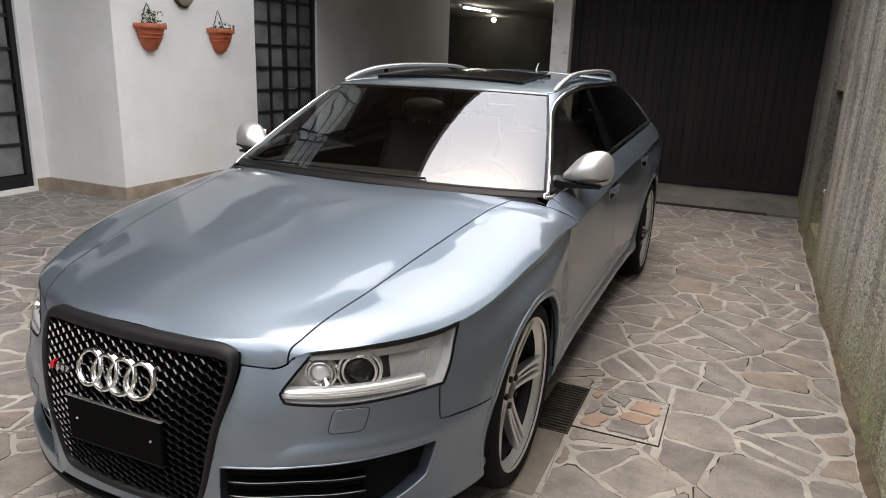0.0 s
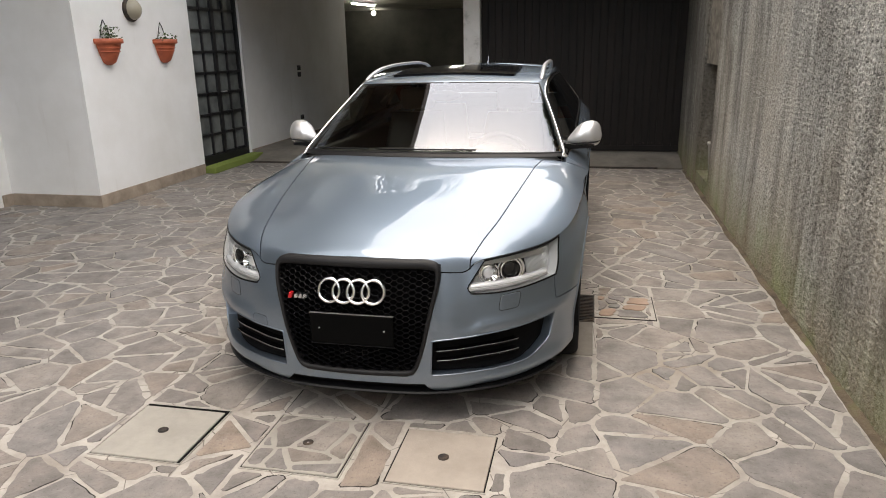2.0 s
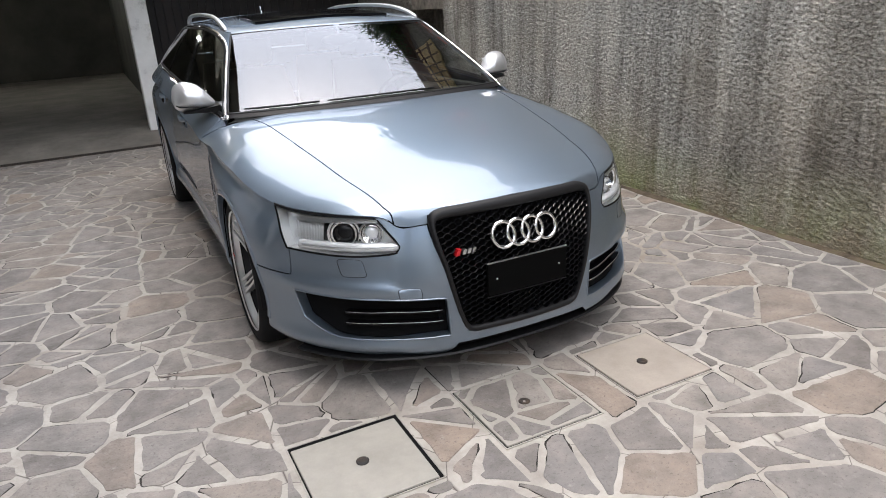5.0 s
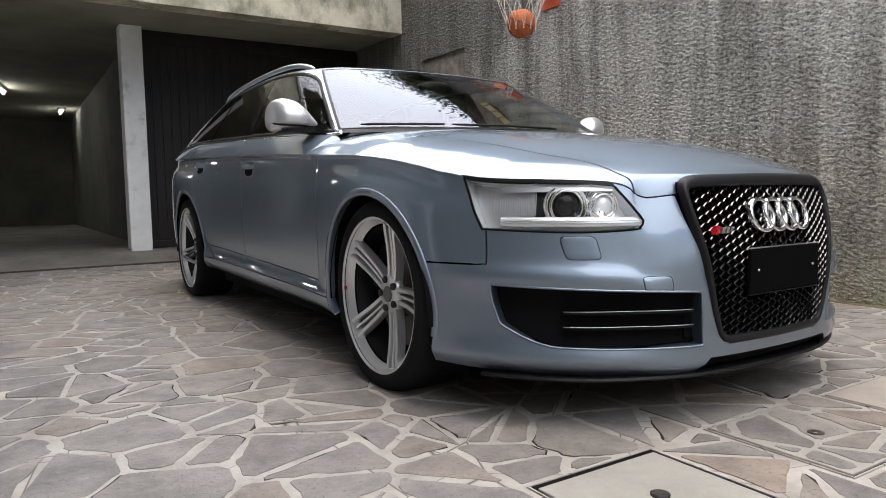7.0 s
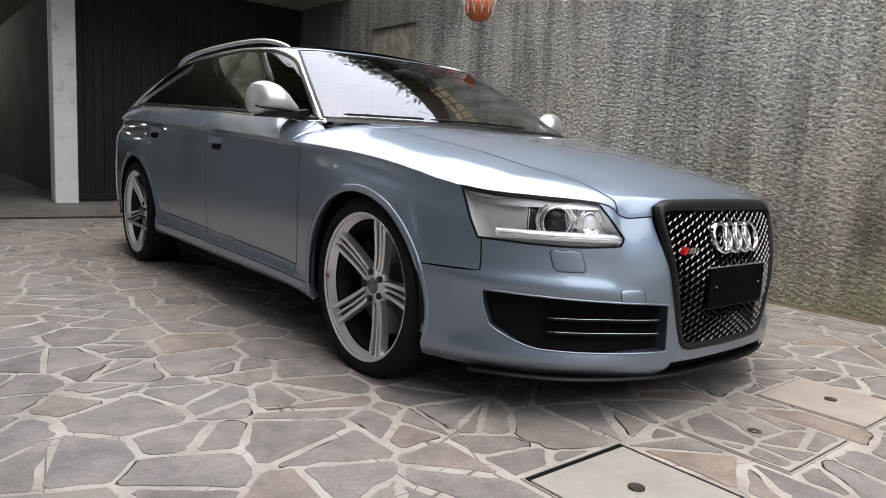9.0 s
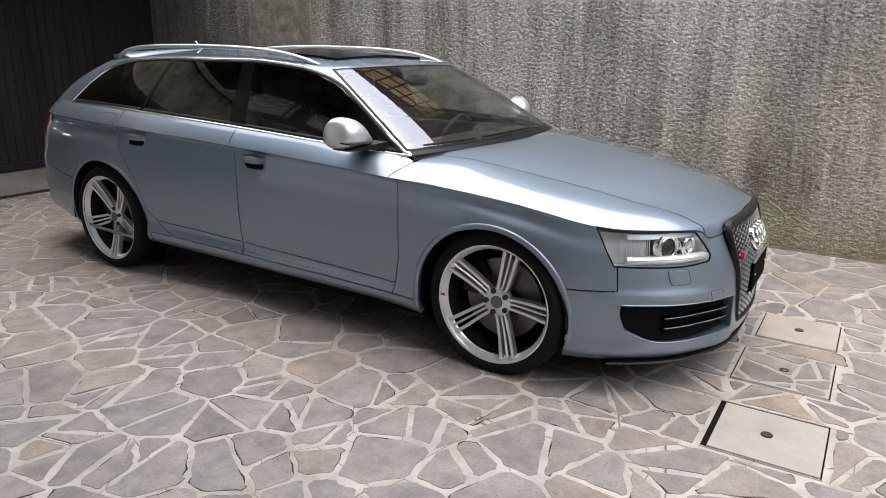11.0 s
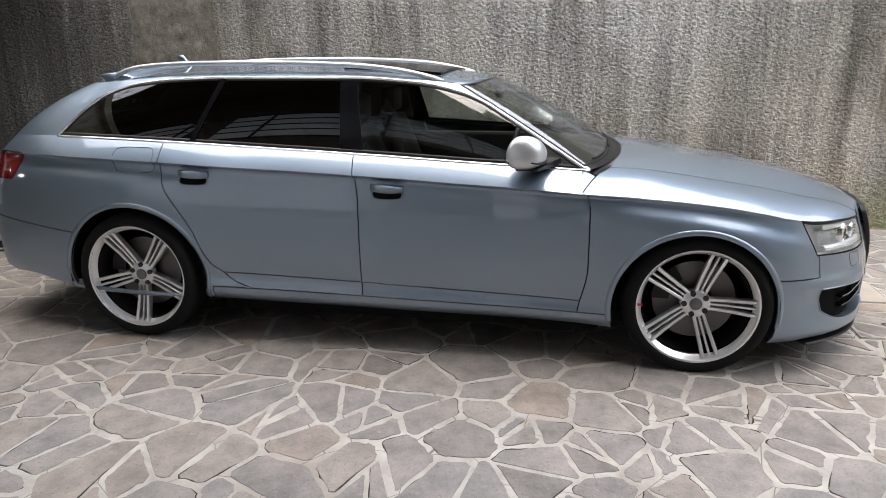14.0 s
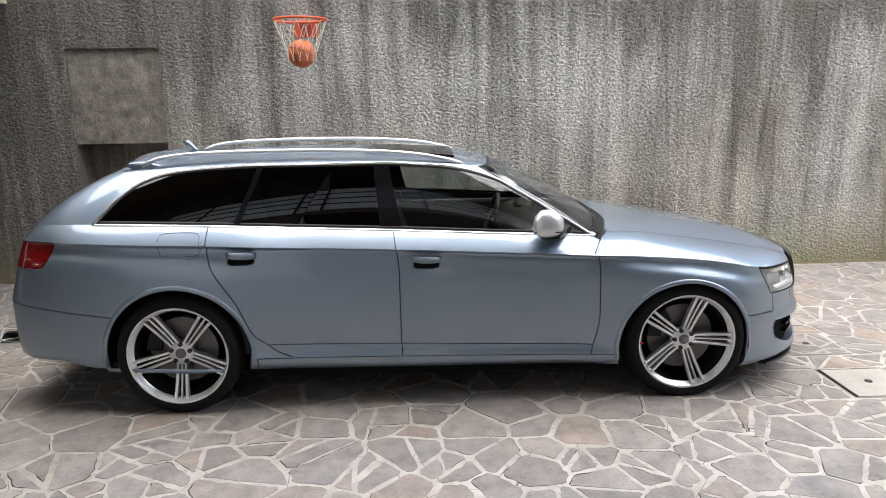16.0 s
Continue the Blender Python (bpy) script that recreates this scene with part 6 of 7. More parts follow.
def glazed_door(name, label, plane, y0, y1, z0, z1, cols, rows, m):
    """A black iron door with small frosted panes, facing +x at the plane."""
    d = thing(name, label, "door", kind="structure")
    f = .055
    for a, b, c, e in ((y0, y0 + f, z0, z1), (y1 - f, y1, z0, z1), (y0 + f, y1 - f, z0, z0 + .12), (y0 + f, y1 - f, z1 - f, z1)):
        part("door_frame", block(plane - .10, plane - .035, a, b, c, e, .004), DOORIRON, d)
    iy0, iy1, iz0, iz1 = y0 + f, y1 - f, z0 + .12, z1 - f
    cw_, ch = (iy1 - iy0) / cols, (iz1 - iz0) / rows
    for i in range(cols):
        for j in range(rows):
            part("pane", block(plane - .082, plane - .074, iy0 + i * cw_ + .012, iy0 + (i + 1) * cw_ - .012, iz0 + j * ch + .012, iz0 + (j + 1) * ch - .012), DOORGLASS, d)
    for i in range(1, cols):
        w = .040 if i == m else .016
        part("upright_bar", block(plane - .092, plane - .045, iy0 + i * cw_ - w, iy0 + i * cw_ + w, iz0, iz1, .003), DOORIRON, d)
    for j in range(1, rows):
        part("cross_bar", block(plane - .088, plane - .052, iy0, iy1, iz0 + j * ch - .018, iz0 + j * ch + .018, .003), DOORIRON, d)
    bm = sweep(bmesh.new(), [(plane - .045, (y0 + y1) / 2 + .03, 1.02), (plane - .01, (y0 + y1) / 2 + .03, 1.02), (plane - .01, (y0 + y1) / 2 + .13, 1.02)], .009, 8)
    part("door_handle", bm, SILVER, d, "metal lever handle", True)
    part("door_back", block(plane - .14, plane - .12, y0, y1, z0, z1), DEEP, d)
    return d


glazed_door("door_1", "black iron door with small frosted panes", HX, D0, D1, .07, 2.42, 4, 8, 2)
glazed_door("door_2", "black iron door with wide frosted panes", GX, E0, E1, .05, 2.40, 2, 7, 1)
solid("door_mat", block(HX - .02, HX + .17, D0 - .04, D1 + .03, .0, .085, .012), MAT, "bright green mat over the door step", "door mat")
# wall pots
for yy, xx in ((3.15, 0), (4.15, 1)):
    pot = thing("wall_pot", ("terracotta half pot with green leaves on the white wall", "terracotta half pot with a sparse plant on the white wall")[xx], "flower pot", (HX, yy, 1.59), group="wall pots")
    bm = bmesh.new()
    rows_ = []
    for r, z in ((.03, -.155), (.075, -.13), (.115, -.05), (.145, .04), (.150, .06), (.172, .062), (.176, .075), (.176, .108), (.165, .110), (.150, .085)):
        rows_.append([(.004 + r * .95 * math.sin(a), r * 1.05 * math.cos(a), z) for a in np.linspace(0, math.pi, 22)])
    rings(bm, rows_, closed=False)
    bmesh.ops.recalc_face_normals(bm, faces=bm.faces[:])
    part("pot_body", bm, TERRACOTTA, pot, "", True)
    for z, r in ((-.02, .127), (.015, .138)):
        bm = sweep(bmesh.new(), [(.006 + r * .95 * math.sin(a), r * 1.05 * math.cos(a), z) for a in np.linspace(0, math.pi, 20)], .006, 6)
        part("pot_groove", bm, TERRACOTTA, pot, "", True)
    bm = bmesh.new()
    bm.faces.new([bm.verts.new((.004 + .15 * math.sin(a), .155 * math.cos(a), .088)) for a in np.linspace(0, math.pi, 20)])
    part("soil", bm, SOIL, pot)
    bm = bmesh.new()
    sweep(bm, [(.01, -.09, .10), (.006, -.02, .27), (.004, .0, .30), (.006, .02, .27), (.01, .09, .10)], .004, 6)
    part("pot_hanger", bm, BLACK, pot, "thin black hanger")
    rnd = random.Random(5 + xx)
    bm = bmesh.new()
    for i in range(90 if not xx else 55):
        a, r = rnd.uniform(0, math.pi), rnd.uniform(.02, .13)
        c = Vector((.01 + r * math.sin(a), (.15 if xx else .10) * rnd.uniform(-1, 1), .10 + rnd.random() ** 1.5 * (.13 if not xx else .07)))
        d1 = Vector((rnd.uniform(-.2, 1), rnd.uniform(-1, 1), rnd.uniform(-.2, .8))).normalized() * rnd.uniform(.022, .042)
        d2 = d1.cross(Vector((rnd.uniform(-1, 1), rnd.uniform(-1, 1), 1))).normalized() * rnd.uniform(.010, .018)
        bm.faces.new([bm.verts.new(q) for q in (c, c + d1 * .5 + d2, c + d1, c + d1 * .5 - d2)])
    tagged(part("leaves", bm, LEAF, pot, "small green leaves"), kind="stuff")
# round wall lamp between the pots
wl = thing("wall_lamp", "aged round bulkhead lamp on the white wall", "lamp", (HX, 3.63, 2.01))
bm = lathe(bmesh.new(), [(.125, .0), (.130, .02), (.118, .04), (.110, .042)], axis="x", seg=36)
part("lamp_base", bm, IRON, wl, "", True)
bm = lathe(bmesh.new(), [(.112, .035), (.100, .075), (.07, .105), (.03, .118), (.0, .12)], axis="x", seg=36)
part("lamp_globe", bm, BULKHEAD, wl, "aged beige lamp glass", True)
for z, nm in ((1.26, "switch_box"), (1.15, "switch_box"), (.42, "socket_box")):
    sb = thing(nm, "small dark switch box on the white wall", "switch", (HX, 8.05, z), group="wall switches")
    part("box_body", block(0, .03, -.045, .045, -.04, .04, .006), BOXGREY, sb)
    part("box_button", block(.03, .036, -.018, .018, -.018, .018, .003), BLACK, sb)

# basketball hoop with a stuck ball
hoop = thing("basketball_hoop", "orange basketball hoop with a torn cord net on the wall", "hoop", (WX, 2.50, 2.39))
CXH, RH = -.34, .228
bm = sweep(bmesh.new(), [(CXH + RH * math.cos(a), RH * math.sin(a), 0) for a in np.linspace(0, 2 * math.pi, 48, endpoint=False)], .011, 10, True)
part("hoop_ring", bm, ORANGE, hoop, "orange steel ring", True)
bm = bmesh.new()
box(bm, -.012, 0, -.11, .11, -.12, .03, .004)
box(bm, -.125, -.012, -.05, .05, -.008, .008, .003)
for s in (-1, 1):
    rings(bm, [[(x, s * .048 + dy, z) for dy in (-.004, .004)] for x, z in ((-.012, -.11), (-.012, -.008), (-.12, -.008))], closed=False)
part("hoop_bracket", bm, ORANGE, hoop, "orange wall bracket")
bm = bmesh.new()
for i in range(12):
    a = 2 * math.pi * i / 12
    for d in (-1, 1):
        pth = []
        for t in np.linspace(0, 1, 6):
            r = RH - .105 * min(1, t * 1.2)
            b = a + d * t * .55
            pth.append((CXH + r * math.cos(b), r * math.sin(b), -.01 - .34 * t))
        sweep(bm, pth, .0028, 5)
part("hoop_net", bm, CORD, hoop, "pale cord net")
bball = thing("basketball", "orange rubber basketball caught in the hoop's net", "ball", (WX + CXH, 2.50, 2.105))
part("ball_skin", ball(bmesh.new(), (0, 0, 0), .121, 32), BALL, bball, "", True)
for rx, ry in ((0, 0), (90, 0), (90, 90)):
    bm = bmesh.new()
    m_ = pose(0, 0, 0, rx + 20, ry + 15, 0)
    sweep(bm, [m_ @ Vector((.1205 * math.cos(a), .1205 * math.sin(a), 0)) for a in np.linspace(0, 2 * math.pi, 40, endpoint=False)], .0028, 5, True)
    part("ball_seam", bm, BLACK, bball)
# bucket in the niche
bk = thing("bucket", "old pale plastic bucket standing in the wall niche", "bucket", (WX + .15, 4.14, .16))
bm = lathe(bmesh.new(), [(.0, .0), (.105, .0), (.135, .36), (.143, .365), (.143, .39), (.132, .39), (.10, .02), (.0, .02)], seg=32)
part("bucket_body", bm, BUCKET, bk, "", True)
bm = sweep(bmesh.new(), [(.0, .138 * math.cos(a), .37 - .09 * math.sin(a)) for a in np.linspace(0, math.pi, 14)], .004, 6)
part("bucket_handle", bm, IRON, bk)

# timber fence along the top of the retaining wall, with a yellow lattice panel below it
fence = thing("timber_fence", "dark brown board fence on top of the retaining wall", "fence", (WX, 0, WALLTOP))
for i in range(84):
    y = -6.2 + i * .15
    part("fence_board", block(.02, .05, y, y + .143, .0, .60 + .012 * math.sin(i * 2.3), .004), FENCEWOOD, fence)
for z in (.10, .50):
    part("fence_rail", block(.05, .09, -6.2, 6.4, z, z + .07, .004), FENCEWOOD, fence)
for i in range(7):
    part("fence_post", block(.09, .18, -6.1 + i * 2.0, -6.01 + i * 2.0, .0, .56, .006), FENCEWOOD, fence)
screen = thing("lattice_screen", "yellow panel behind dark slats high on the retaining wall", "screen", (WX, 1.0, 3.10))
part("screen_panel", block(-.045, -.012, .0, 1.5, .0, .50, .004), YELLOWBOARD, screen, "sun-yellow painted board")
for i in range(7):
    part("screen_slat", block(-.066, -.045, .06 + i * .22, .085 + i * .22, .0, .50, .003), FENCEWOOD, screen)
for z in (.12, .34):
    part("screen_slat", block(-.085, -.066, .0, 1.5, z, z + .022, .003), FENCEWOOD, screen)
# ivy that hangs over the fence
rnd = random.Random(23)
bm = bmesh.new()
for i in range(2600):
    y = 3.9 + rnd.gauss(0, .75)
    c = Vector((WX - .05 + rnd.gauss(0, .10), y, rnd.uniform(3.75, 4.35 + .35 * math.exp(-((y - 3.9) / .6) ** 2))))
    d1 = Vector((rnd.uniform(-1, .2), rnd.uniform(-1, 1), rnd.uniform(-1, .5))).normalized() * rnd.uniform(.05, .10)
    d2 = d1.cross(Vector((rnd.uniform(-1, 1), rnd.uniform(-1, 1), rnd.uniform(-1, 1)))).normalized() * rnd.uniform(.02, .04)
    bm.faces.new([bm.verts.new(q) for q in (c, c + d1 * .5 + d2, c + d1, c + d1 * .5 - d2)])
solid("ivy", bm, LEAF, "dark green ivy hanging over the fence", "ivy", kind="stuff")

# trees above the retaining wall
def tree(at, height, seed):
    rnd = random.Random(seed)
    t = thing("tree", "leafy tree rising behind the yard walls", "tree", at, group="trees")
    bm = bmesh.new()
    top = Vector((rnd.uniform(-.3, .1), rnd.uniform(-.3, .3), height * .62))
    sweep(bm, [Vector((0, 0, 0)).lerp(top, q) + Vector((.06 * math.sin(q * 9), .05 * math.cos(q * 7), 0)) for q in np.linspace(0, 1, 9)], [.16 - .10 * q for q in np.linspace(0, 1, 9)], 10)
    tips = []
    for i in range(13):
        base = Vector((0, 0, 0)).lerp(top, rnd.uniform(.45, 1))
        a = rnd.uniform(0, 2 * math.pi)
        end = base + Vector((math.cos(a), math.sin(a), rnd.uniform(.3, 1.0))) * rnd.uniform(.9, 1.9)
        mid = (base + end) / 2 + Vector((0, 0, .15))
        sweep(bm, [base, mid, end], [.045, .03, .012], 6)
        tips += [end, (mid + end) / 2]
        for j in range(3):
            e2 = end + Vector((rnd.uniform(-1, 1), rnd.uniform(-1, 1), rnd.uniform(-.3, .9))) * .7
            sweep(bm, [end, (end + e2) / 2 + Vector((0, 0, .05)), e2], [.012, .009, .004], 5)
            tips.append(e2)
    part("trunk", bm, BARK, t, "grey branching trunk", True)
    bm = bmesh.new()
    for tip in tips:
        for i in range(75):
            c = tip + Vector((rnd.gauss(0, .26), rnd.gauss(0, .26), rnd.gauss(0, .22)))
            d1 = Vector((rnd.uniform(-1, 1), rnd.uniform(-1, 1), rnd.uniform(-1, .4))).normalized() * rnd.uniform(.05, .10)
            d2 = d1.cross(Vector((rnd.uniform(-1, 1), rnd.uniform(-1, 1), rnd.uniform(-1, 1)))).normalized() * rnd.uniform(.02, .035)
            bm.faces.new([bm.verts.new(q) for q in (c, c + d1 * .5 + d2, c + d1, c + d1 * .5 - d2)])
    tagged(part("crown", bm, LEAF, t, "open crown of small green leaves"), kind="stuff")


solid("ground_bank", block(WX + .35, 30, -16, 17, 3.0, 3.56), SOIL, "raised garden bank behind the wall", "ground", kind="structure")
tree((4.7, 7.4, 3.5), 4.2, 3)
tree((5.2, -6.5, 3.5), 3.8, 8)
tree((-2.7, 8.2, 2.79), 4.8, 14)

# ---- covers, grates and paving ----
def frame_strip(name, x0, x1, y0, y1, parent, w=.004, mat=MORTAR, z=.003):
    for a, b, c, d in ((x0 - w, x1 + w, y0 - w, y0), (x0 - w, x1 + w, y1, y1 + w), (x0 - w, x0, y0, y1), (x1, x1 + w, y0, y1)):
        part(name, block(a, b, c, d, -.03, z), mat, parent)


def cover(label, x0, x1, y0, y1, mat, sink=0.0):
    c = thing("manhole_cover", label, "manhole cover", group="inspection covers")
    frame_strip("cover_frame", x0, x1, y0, y1, c)
    part("cover_joint", block(x0, x1, y0, y1, -.05, .000), DEEP, c)
    g = .006
    part("cover_slab", block(x0 + g, x1 - g - sink * .5, y0 + g, y1 - g - sink * .95, -.03, .006, .003), mat, c)
    cx, cy = (x0 + x1) / 2, (y0 + y1) / 2
    bm = lathe(bmesh.new(), [(.022, .002), (.022, .010), (.016, .012), (.010, .009), (.0, .008)], (cx, cy, 0), "z", 20)
    part("cover_plug", bm, IRON, c, "round iron lifting plug", True)
    return c


COVERS = [(-1.005, -.597, -1.365, -.955), (-.352, .050, -1.345, -.940), (.223, .606, -1.335, -.957), (.845, .985, .372, .80), (1.005, 1.335, .45, .812), (.855, .985, -.10, .355)]
cover("pale concrete inspection cover with an iron plug", *COVERS[0][:2], *COVERS[0][2:], COVERGREY, .018)
cover("pinkish concrete inspection cover with an iron plug", *COVERS[2][:2], *COVERS[2][2:], COVERPINK)
c2 = cover("stone-paved inspection cover with smeared cement", *COVERS[1][:2], *COVERS[1][2:], COVERGREY)
gr = thing("drain_grate", "small dark iron drain grate beside the wheel", "drain")
x0, x1, y0, y1 = COVERS[3]
frame_strip("grate_frame", x0, x1, y0, y1, gr, .010, IRON)
part("grate_pit", block(x0, x1, y0, y1, -.08, .000), DEEP, gr)
for i in range(17):
    yy = y0 + .008 + i * .0246
    part("grate_bar", block(x0, x1, yy, yy + .011, -.03, .007), IRON, gr)
tc = thing("stone_cover", "framed inspection cover paved with orange-brown stone", "manhole cover")
x0, x1, y0, y1 = COVERS[4]
frame_strip("cover_frame", x0, x1, y0, y1, tc, .010, MORTAR, .004)
frame_strip("cover_gap", x0 - .0105, x1 + .0105, y0 - .0105, y1 + .0105, tc, .005, CRACK, .0035)
part("cover_bed", block(x0, x1, y0, y1, -.03, .001), MORTAR, tc)
sl = thing("cement_slab", "narrow cement slab between the drain grate and the wheel", "slab")
part("slab_top", block(COVERS[5][0], COVERS[5][1], COVERS[5][2], COVERS[5][3], -.03, .003, .003), APRON, sl)


def clip(poly, nx, ny, c):
    """The part of a polygon where nx*x + ny*y <= c."""
    out = []
    for (ax, ay), (bx, by) in zip(poly, poly[1:] + poly[:1]):
        da, db = nx * ax + ny * ay - c, nx * bx + ny * by - c
        if da <= 0:
            out.append((ax, ay))
        if (da < 0 < db) or (db < 0 < da):
            t = da / (da - db)
            out.append((ax + (bx - ax) * t, ay + (by - ay) * t))
    return out


def area(p):
    return abs(sum(a[0] * b[1] - b[0] * a[1] for a, b in zip(p, p[1:] + p[:1]))) / 2


def inset(poly, gaps):
    """A convex polygon with each side moved inwards by its own gap."""
    turn = sum(p[0] * q[1] - q[0] * p[1] for p, q in zip(poly, poly[1:] + poly[:1]))
    if turn < 0:
        poly = poly[::-1]
    out = poly
    for (ax, ay), (bx, by), g in zip(poly, poly[1:] + poly[:1], gaps):
        d = math.dist((ax, ay), (bx, by))
        if d > 1e-6 and len(out) > 2:
            nx, ny = (by - ay) / d, -(bx - ax) / d
            out = clip(out, nx, ny, nx * ax + ny * ay - g)
    return out


def stones_in(x0, x1, y0, y1, sx, sy, seed, keep_out=(), joint=(.005, .015)):
    """Irregular flat stones that fill a stretch: rough cells, many of them split once or twice."""
    rnd = random.Random(seed)
    seeds = []
    r = 0
    y = y0 - sy
    while y < y1 + sy:
        x = x0 - sx * (1 + .5 * (r % 2))
        while x < x1 + sx:
            seeds.append((x + rnd.uniform(-.5, .5) * sx, y + rnd.uniform(-.5, .5) * sy, rnd.uniform(-.012, .012) * sx / .3))
            x += sx
        y += sy
        r += 1
    arr = np.array(seeds)[:, :2]
    stones = []
    for i, (px, py, pw) in enumerate(seeds):
        if not (x0 - .15 < px < x1 + .15 and y0 - .15 < py < y1 + .15):
            continue
        d2 = ((arr - (px, py)) ** 2).sum(1)
        poly = [(px - .7, py - .7), (px + .7, py - .7), (px + .7, py + .7), (px - .7, py + .7)]
        for j in np.argsort(d2)[1:24]:
            qx, qy, qw = seeds[j]
            d = math.sqrt(d2[j])
            nx, ny = (qx - px) / d, (qy - py) / d
            poly = clip(poly, nx, ny, nx * px + ny * py + d / 2 + (pw - qw) / (2 * d))
            if len(poly) < 3:
                break
        for nx, ny, c in ((1, 0, x1 - .004), (-1, 0, -x0 - .004), (0, 1, y1 - .004), (0, -1, -y0 - .004)):
            poly = clip(poly, nx, ny, c) if len(poly) > 2 else poly
        pieces = [poly] if len(poly) > 2 else []
        for a, b, c, d in keep_out:
            m = .012
            left = []
            for p in pieces:
                if min(q[0] for q in p) < b + m and max(q[0] for q in p) > a - m and min(q[1] for q in p) < d + m and max(q[1] for q in p) > c - m:
                    mid = clip(clip(p, -1, 0, -a + m), 1, 0, b + m)
                    left += [clip(p, 1, 0, a - m), clip(p, -1, 0, -b - m)]
                    if len(mid) > 2:
                        left += [clip(mid, 0, 1, c - m), clip(mid, 0, -1, -d - m)]
                else:
                    left.append(p)
            pieces = [p for p in left if len(p) > 2]
        todo = [(p, 0) for p in pieces]
        while todo:
            p, depth = todo.pop()
            if len(p) < 3:
                continue
            big = area(p)
            if depth < 3 and big > sx * sy * .45 and rnd.random() < (.46, .26, .0)[depth] * min(1.3, big / (sx * sy * .5)):
                cx, cy = sum(q[0] for q in p) / len(p), sum(q[1] for q in p) / len(p)
                long_ = max(((u, v) for u in p for v in p), key=lambda e: math.dist(*e))
                ang = math.atan2(long_[1][1] - long_[0][1], long_[1][0] - long_[0][0]) + rnd.gauss(0, .75)
                nx, ny = math.cos(ang), math.sin(ang)
                o = nx * (cx + rnd.uniform(-.03, .03)) + ny * (cy + rnd.uniform(-.03, .03))
                todo += [(clip(p, nx, ny, o), depth + 1), (clip(p, -nx, -ny, -o), depth + 1)]
                continue
            p = inset(p, [rnd.uniform(*joint) * (1.7 if rnd.random() < .15 else 1) for q in p])
            if len(p) > 2 and area(p) > .0012:
                stones.append(rough_edge(p, rnd))
    return stones


def rough_edge(poly, rnd):
    """Break the corners and make the edges uneven."""
    pts = []
    n = len(poly)
    bow = [rnd.uniform(-.05, .025) for _ in range(n)]
    for i in range(n):
        a, b, c = poly[i - 1], poly[i], poly[(i + 1) % n]
        la, lc = math.dist(a, b), math.dist(b, c)
        if la < .012 or lc < .012:
            pts.append(b)
            continue
        r = min(.020, la * .28, lc * .28) * rnd.uniform(.3, 1.4)
        pts.append((b[0] + (a[0] - b[0]) / la * r, b[1] + (a[1] - b[1]) / la * r))
        pts.append((b[0] + (c[0] - b[0]) / lc * r, b[1] + (c[1] - b[1]) / lc * r))
        if lc > .07:
            m = int(lc / .045)
            for k in range(1, m + 1):
                t = k / (m + 1)
                o = rnd.uniform(-.0050, .0022) + bow[i] * lc * t * (1 - t)
                if rnd.random() < .08:
                    o -= rnd.uniform(.004, .010)
                pts.append((b[0] + (c[0] - b[0]) * t + (c[1] - b[1]) / lc * o, b[1] + (c[1] - b[1]) * t - (c[0] - b[0]) / lc * o))
    return pts


def crevice(verts, faces, poly, rnd):
    """A thin dark gap along a run of a stone's edge."""
    n = len(poly)
    run = rnd.randint(max(2, n // 6), max(3, n // 2))
    i0 = rnd.randrange(n)
    rows = []
    for k in range(run + 1):
        i = (i0 + k) % n
        a, b, c = poly[i - 1], poly[i], poly[(i + 1) % n]
        dx, dy = c[0] - a[0], c[1] - a[1]
        d = math.hypot(dx, dy) or 1
        nx, ny = dy / d, -dx / d
        w = .0 if k in (0, run) else max(0, rnd.gauss(.0042, .0022))
        s = rnd.uniform(-.001, .0015)
        rows.append(((b[0] + nx * s, b[1] + ny * s), (b[0] + nx * (s + w), b[1] + ny * (s + w))))
    at = len(verts)
    for p, q in rows:
        verts += [(p[0], p[1], -.0004), (q[0], q[1], -.0004)]
    faces += [(at + 2 * k, at + 2 * k + 1, at + 2 * k + 3, at + 2 * k + 2) for k in range(run)]


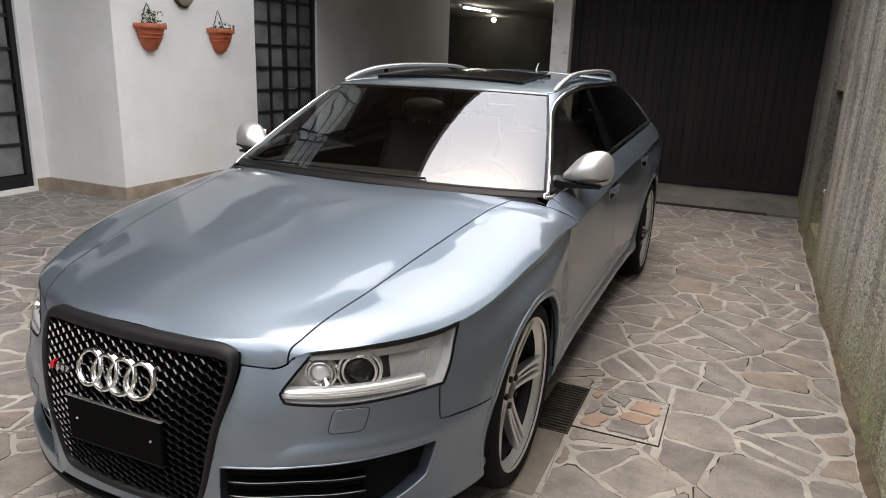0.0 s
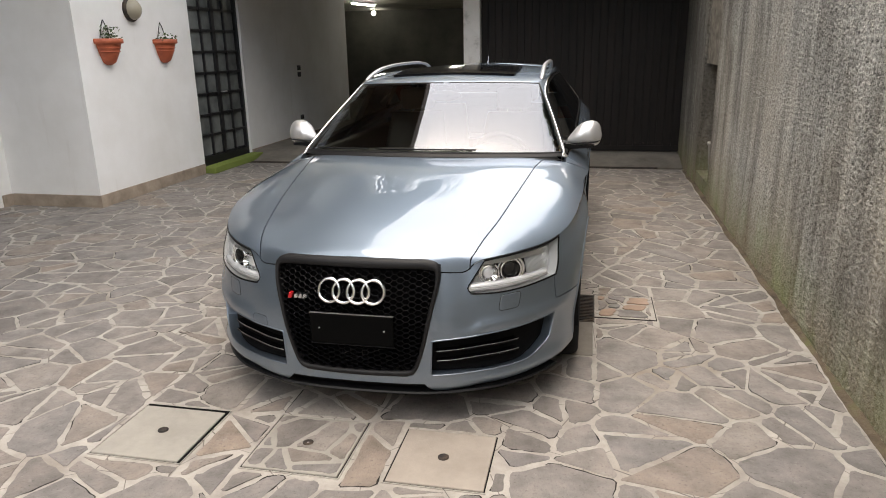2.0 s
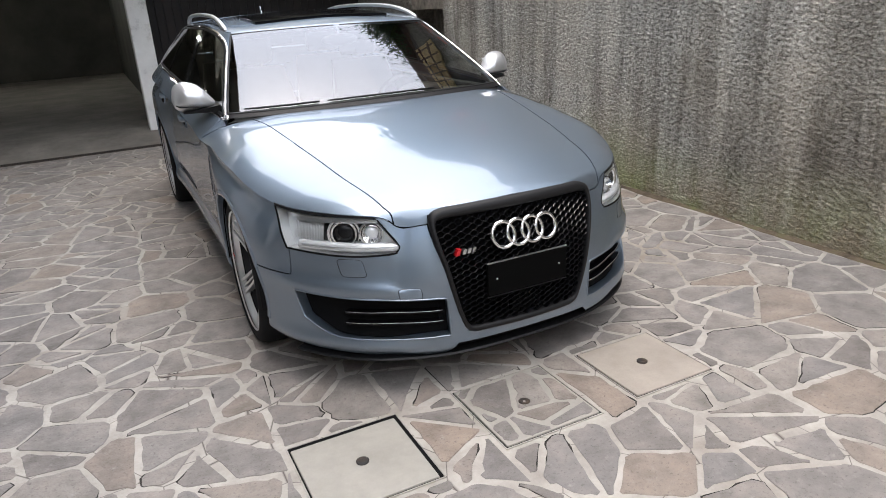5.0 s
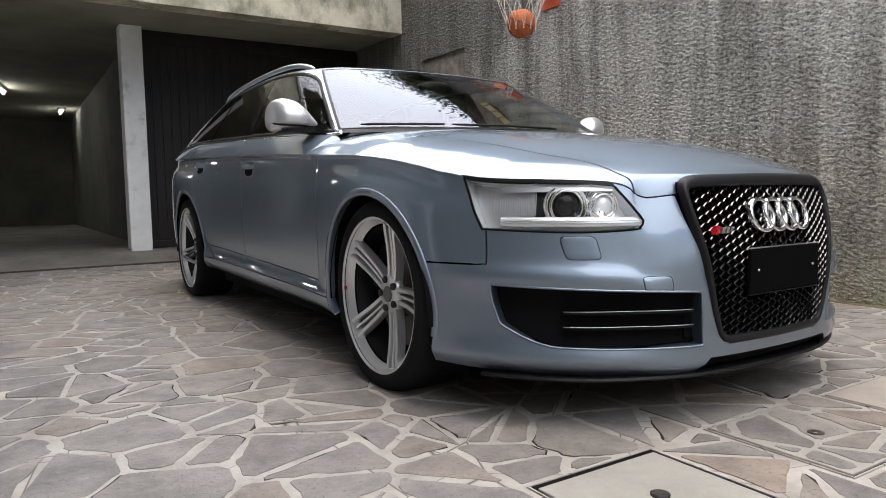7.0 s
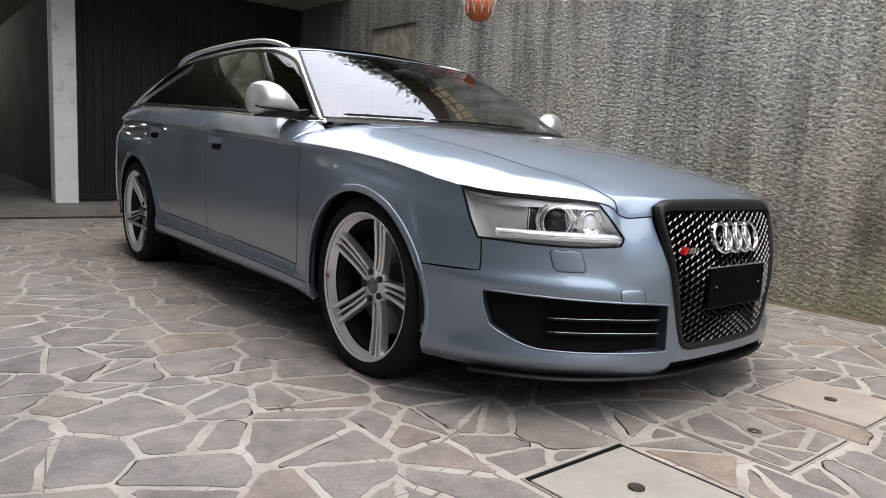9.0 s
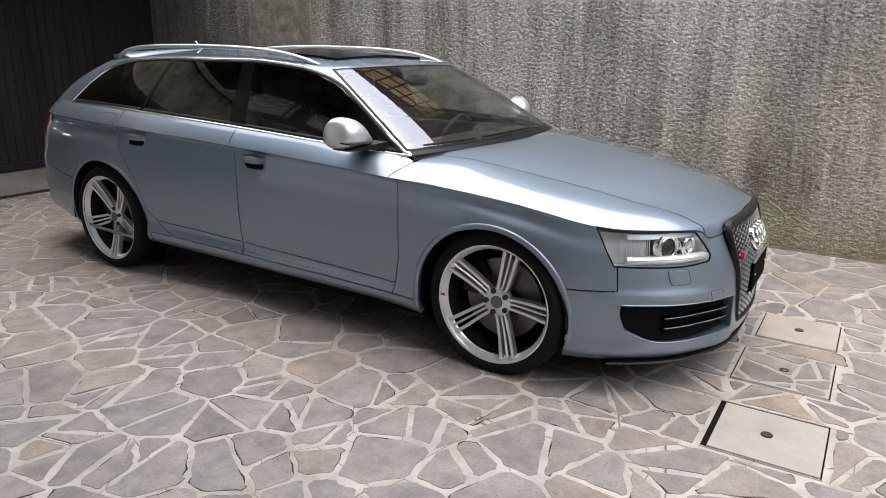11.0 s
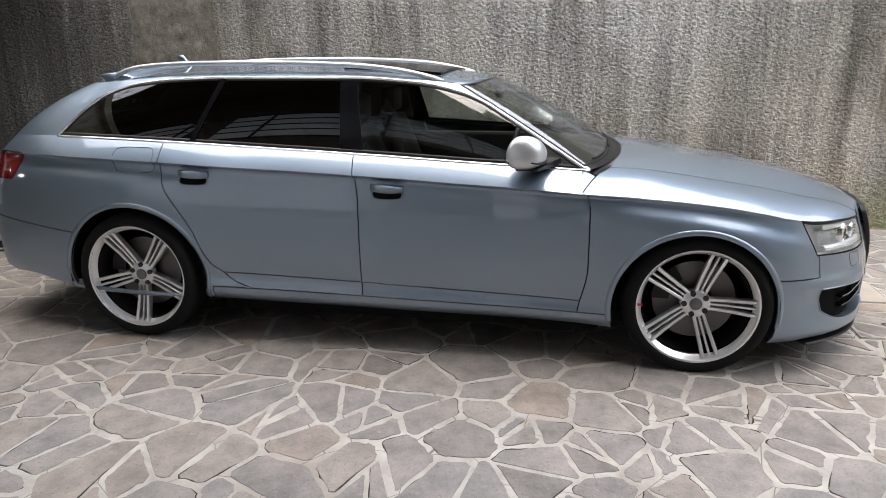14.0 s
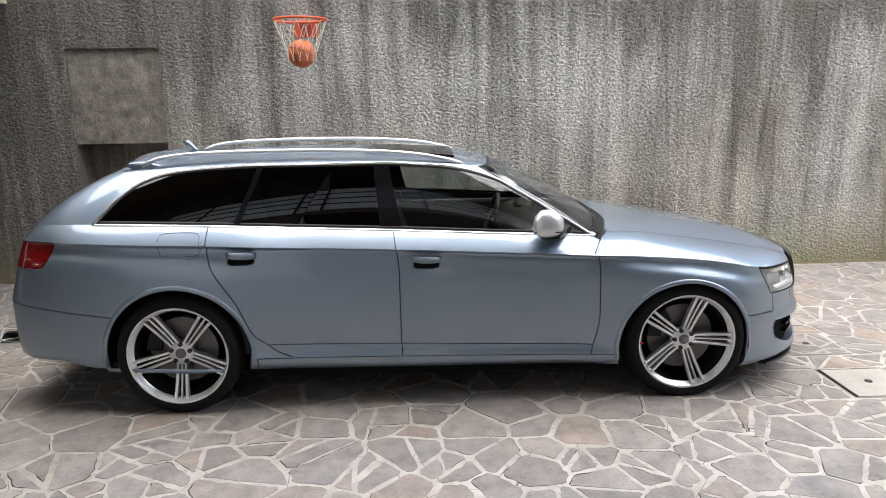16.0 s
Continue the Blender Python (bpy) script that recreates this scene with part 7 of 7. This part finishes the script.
def stone_mesh(bm, poly, rnd):
    cx, cy = sum(p[0] for p in poly) / len(poly), sum(p[1] for p in poly) / len(poly)
    size = math.sqrt(area(poly))
    tx, ty, h = rnd.uniform(-.003, .003), rnd.uniform(-.003, .003), rnd.uniform(.0002, .0016)
    k = 1 - .0022 / max(size, .05)
    low = [(x, y, -.012) for x, y in poly]
    rim = [(x, y, h - .0008 + (x - cx) * tx + (y - cy) * ty) for x, y in poly]
    top = [(cx + (x - cx) * k, cy + (y - cy) * k, h + (x - cx) * tx + (y - cy) * ty) for x, y in poly]
    if sum(a[0] * b[1] - b[0] * a[1] for a, b in zip(poly, poly[1:] + poly[:1])) < 0:
        low, rim, top = low[::-1], rim[::-1], top[::-1]
    rings(bm, [low, rim, top], True, (False, True))
    return bm


for k_, (rect, parent_, mats) in enumerate(((COVERS[4], tc, (BRICKRED, STONE)), (COVERS[1], c2, (STONE, STONE)))):
    rnd_ = random.Random(31 + k_)
    x0, x1, y0, y1 = rect
    for n_, poly_ in enumerate(stones_in(x0, x1, y0, y1, .22, .17, 21 + k_, joint=(.005, .013))):
        bm = stone_mesh(bmesh.new(), poly_, rnd_)
        for v in bm.verts:
            v.co.z += .007
        part("stone", bm, mats[0] if n_ % 3 == 0 else mats[1], parent_)

pavement = thing("pavement", "irregular grey-brown porphyry stones set in pale mortar", "pavement", kind="structure")
rnd_ = random.Random(77)
rest = bmesh.new()
count_ = 0
crack_v, crack_f = [], []
for poly_ in sorted(stones_in(GX + .03, WX - .04, -8.95, 5.645, .31, .24, 12, COVERS), key=lambda p: abs(sum(q[0] for q in p) / len(p) + 1.6) + abs(sum(q[1] for q in p) / len(p) + .2)):
    if rnd_.random() < .7:
        crevice(crack_v, crack_f, poly_, rnd_)
    if count_ < 300:
        part("stone", stone_mesh(bmesh.new(), poly_, rnd_), STONE, pavement)
        count_ += 1
    else:
        stone_mesh(rest, poly_, rnd_)
tagged(part("outer_stones", rest, STONES, pavement, "irregular paving stones"), kind="stuff")
me = bpy.data.meshes.new("joint_cracks")
me.from_pydata(crack_v, [], crack_f)
me.materials.append(CRACK)
cracks = new("joint_cracks", me)
cracks.parent = pavement
tagged(cracks, "dark open cracks beside the mortar joints", kind="stuff")
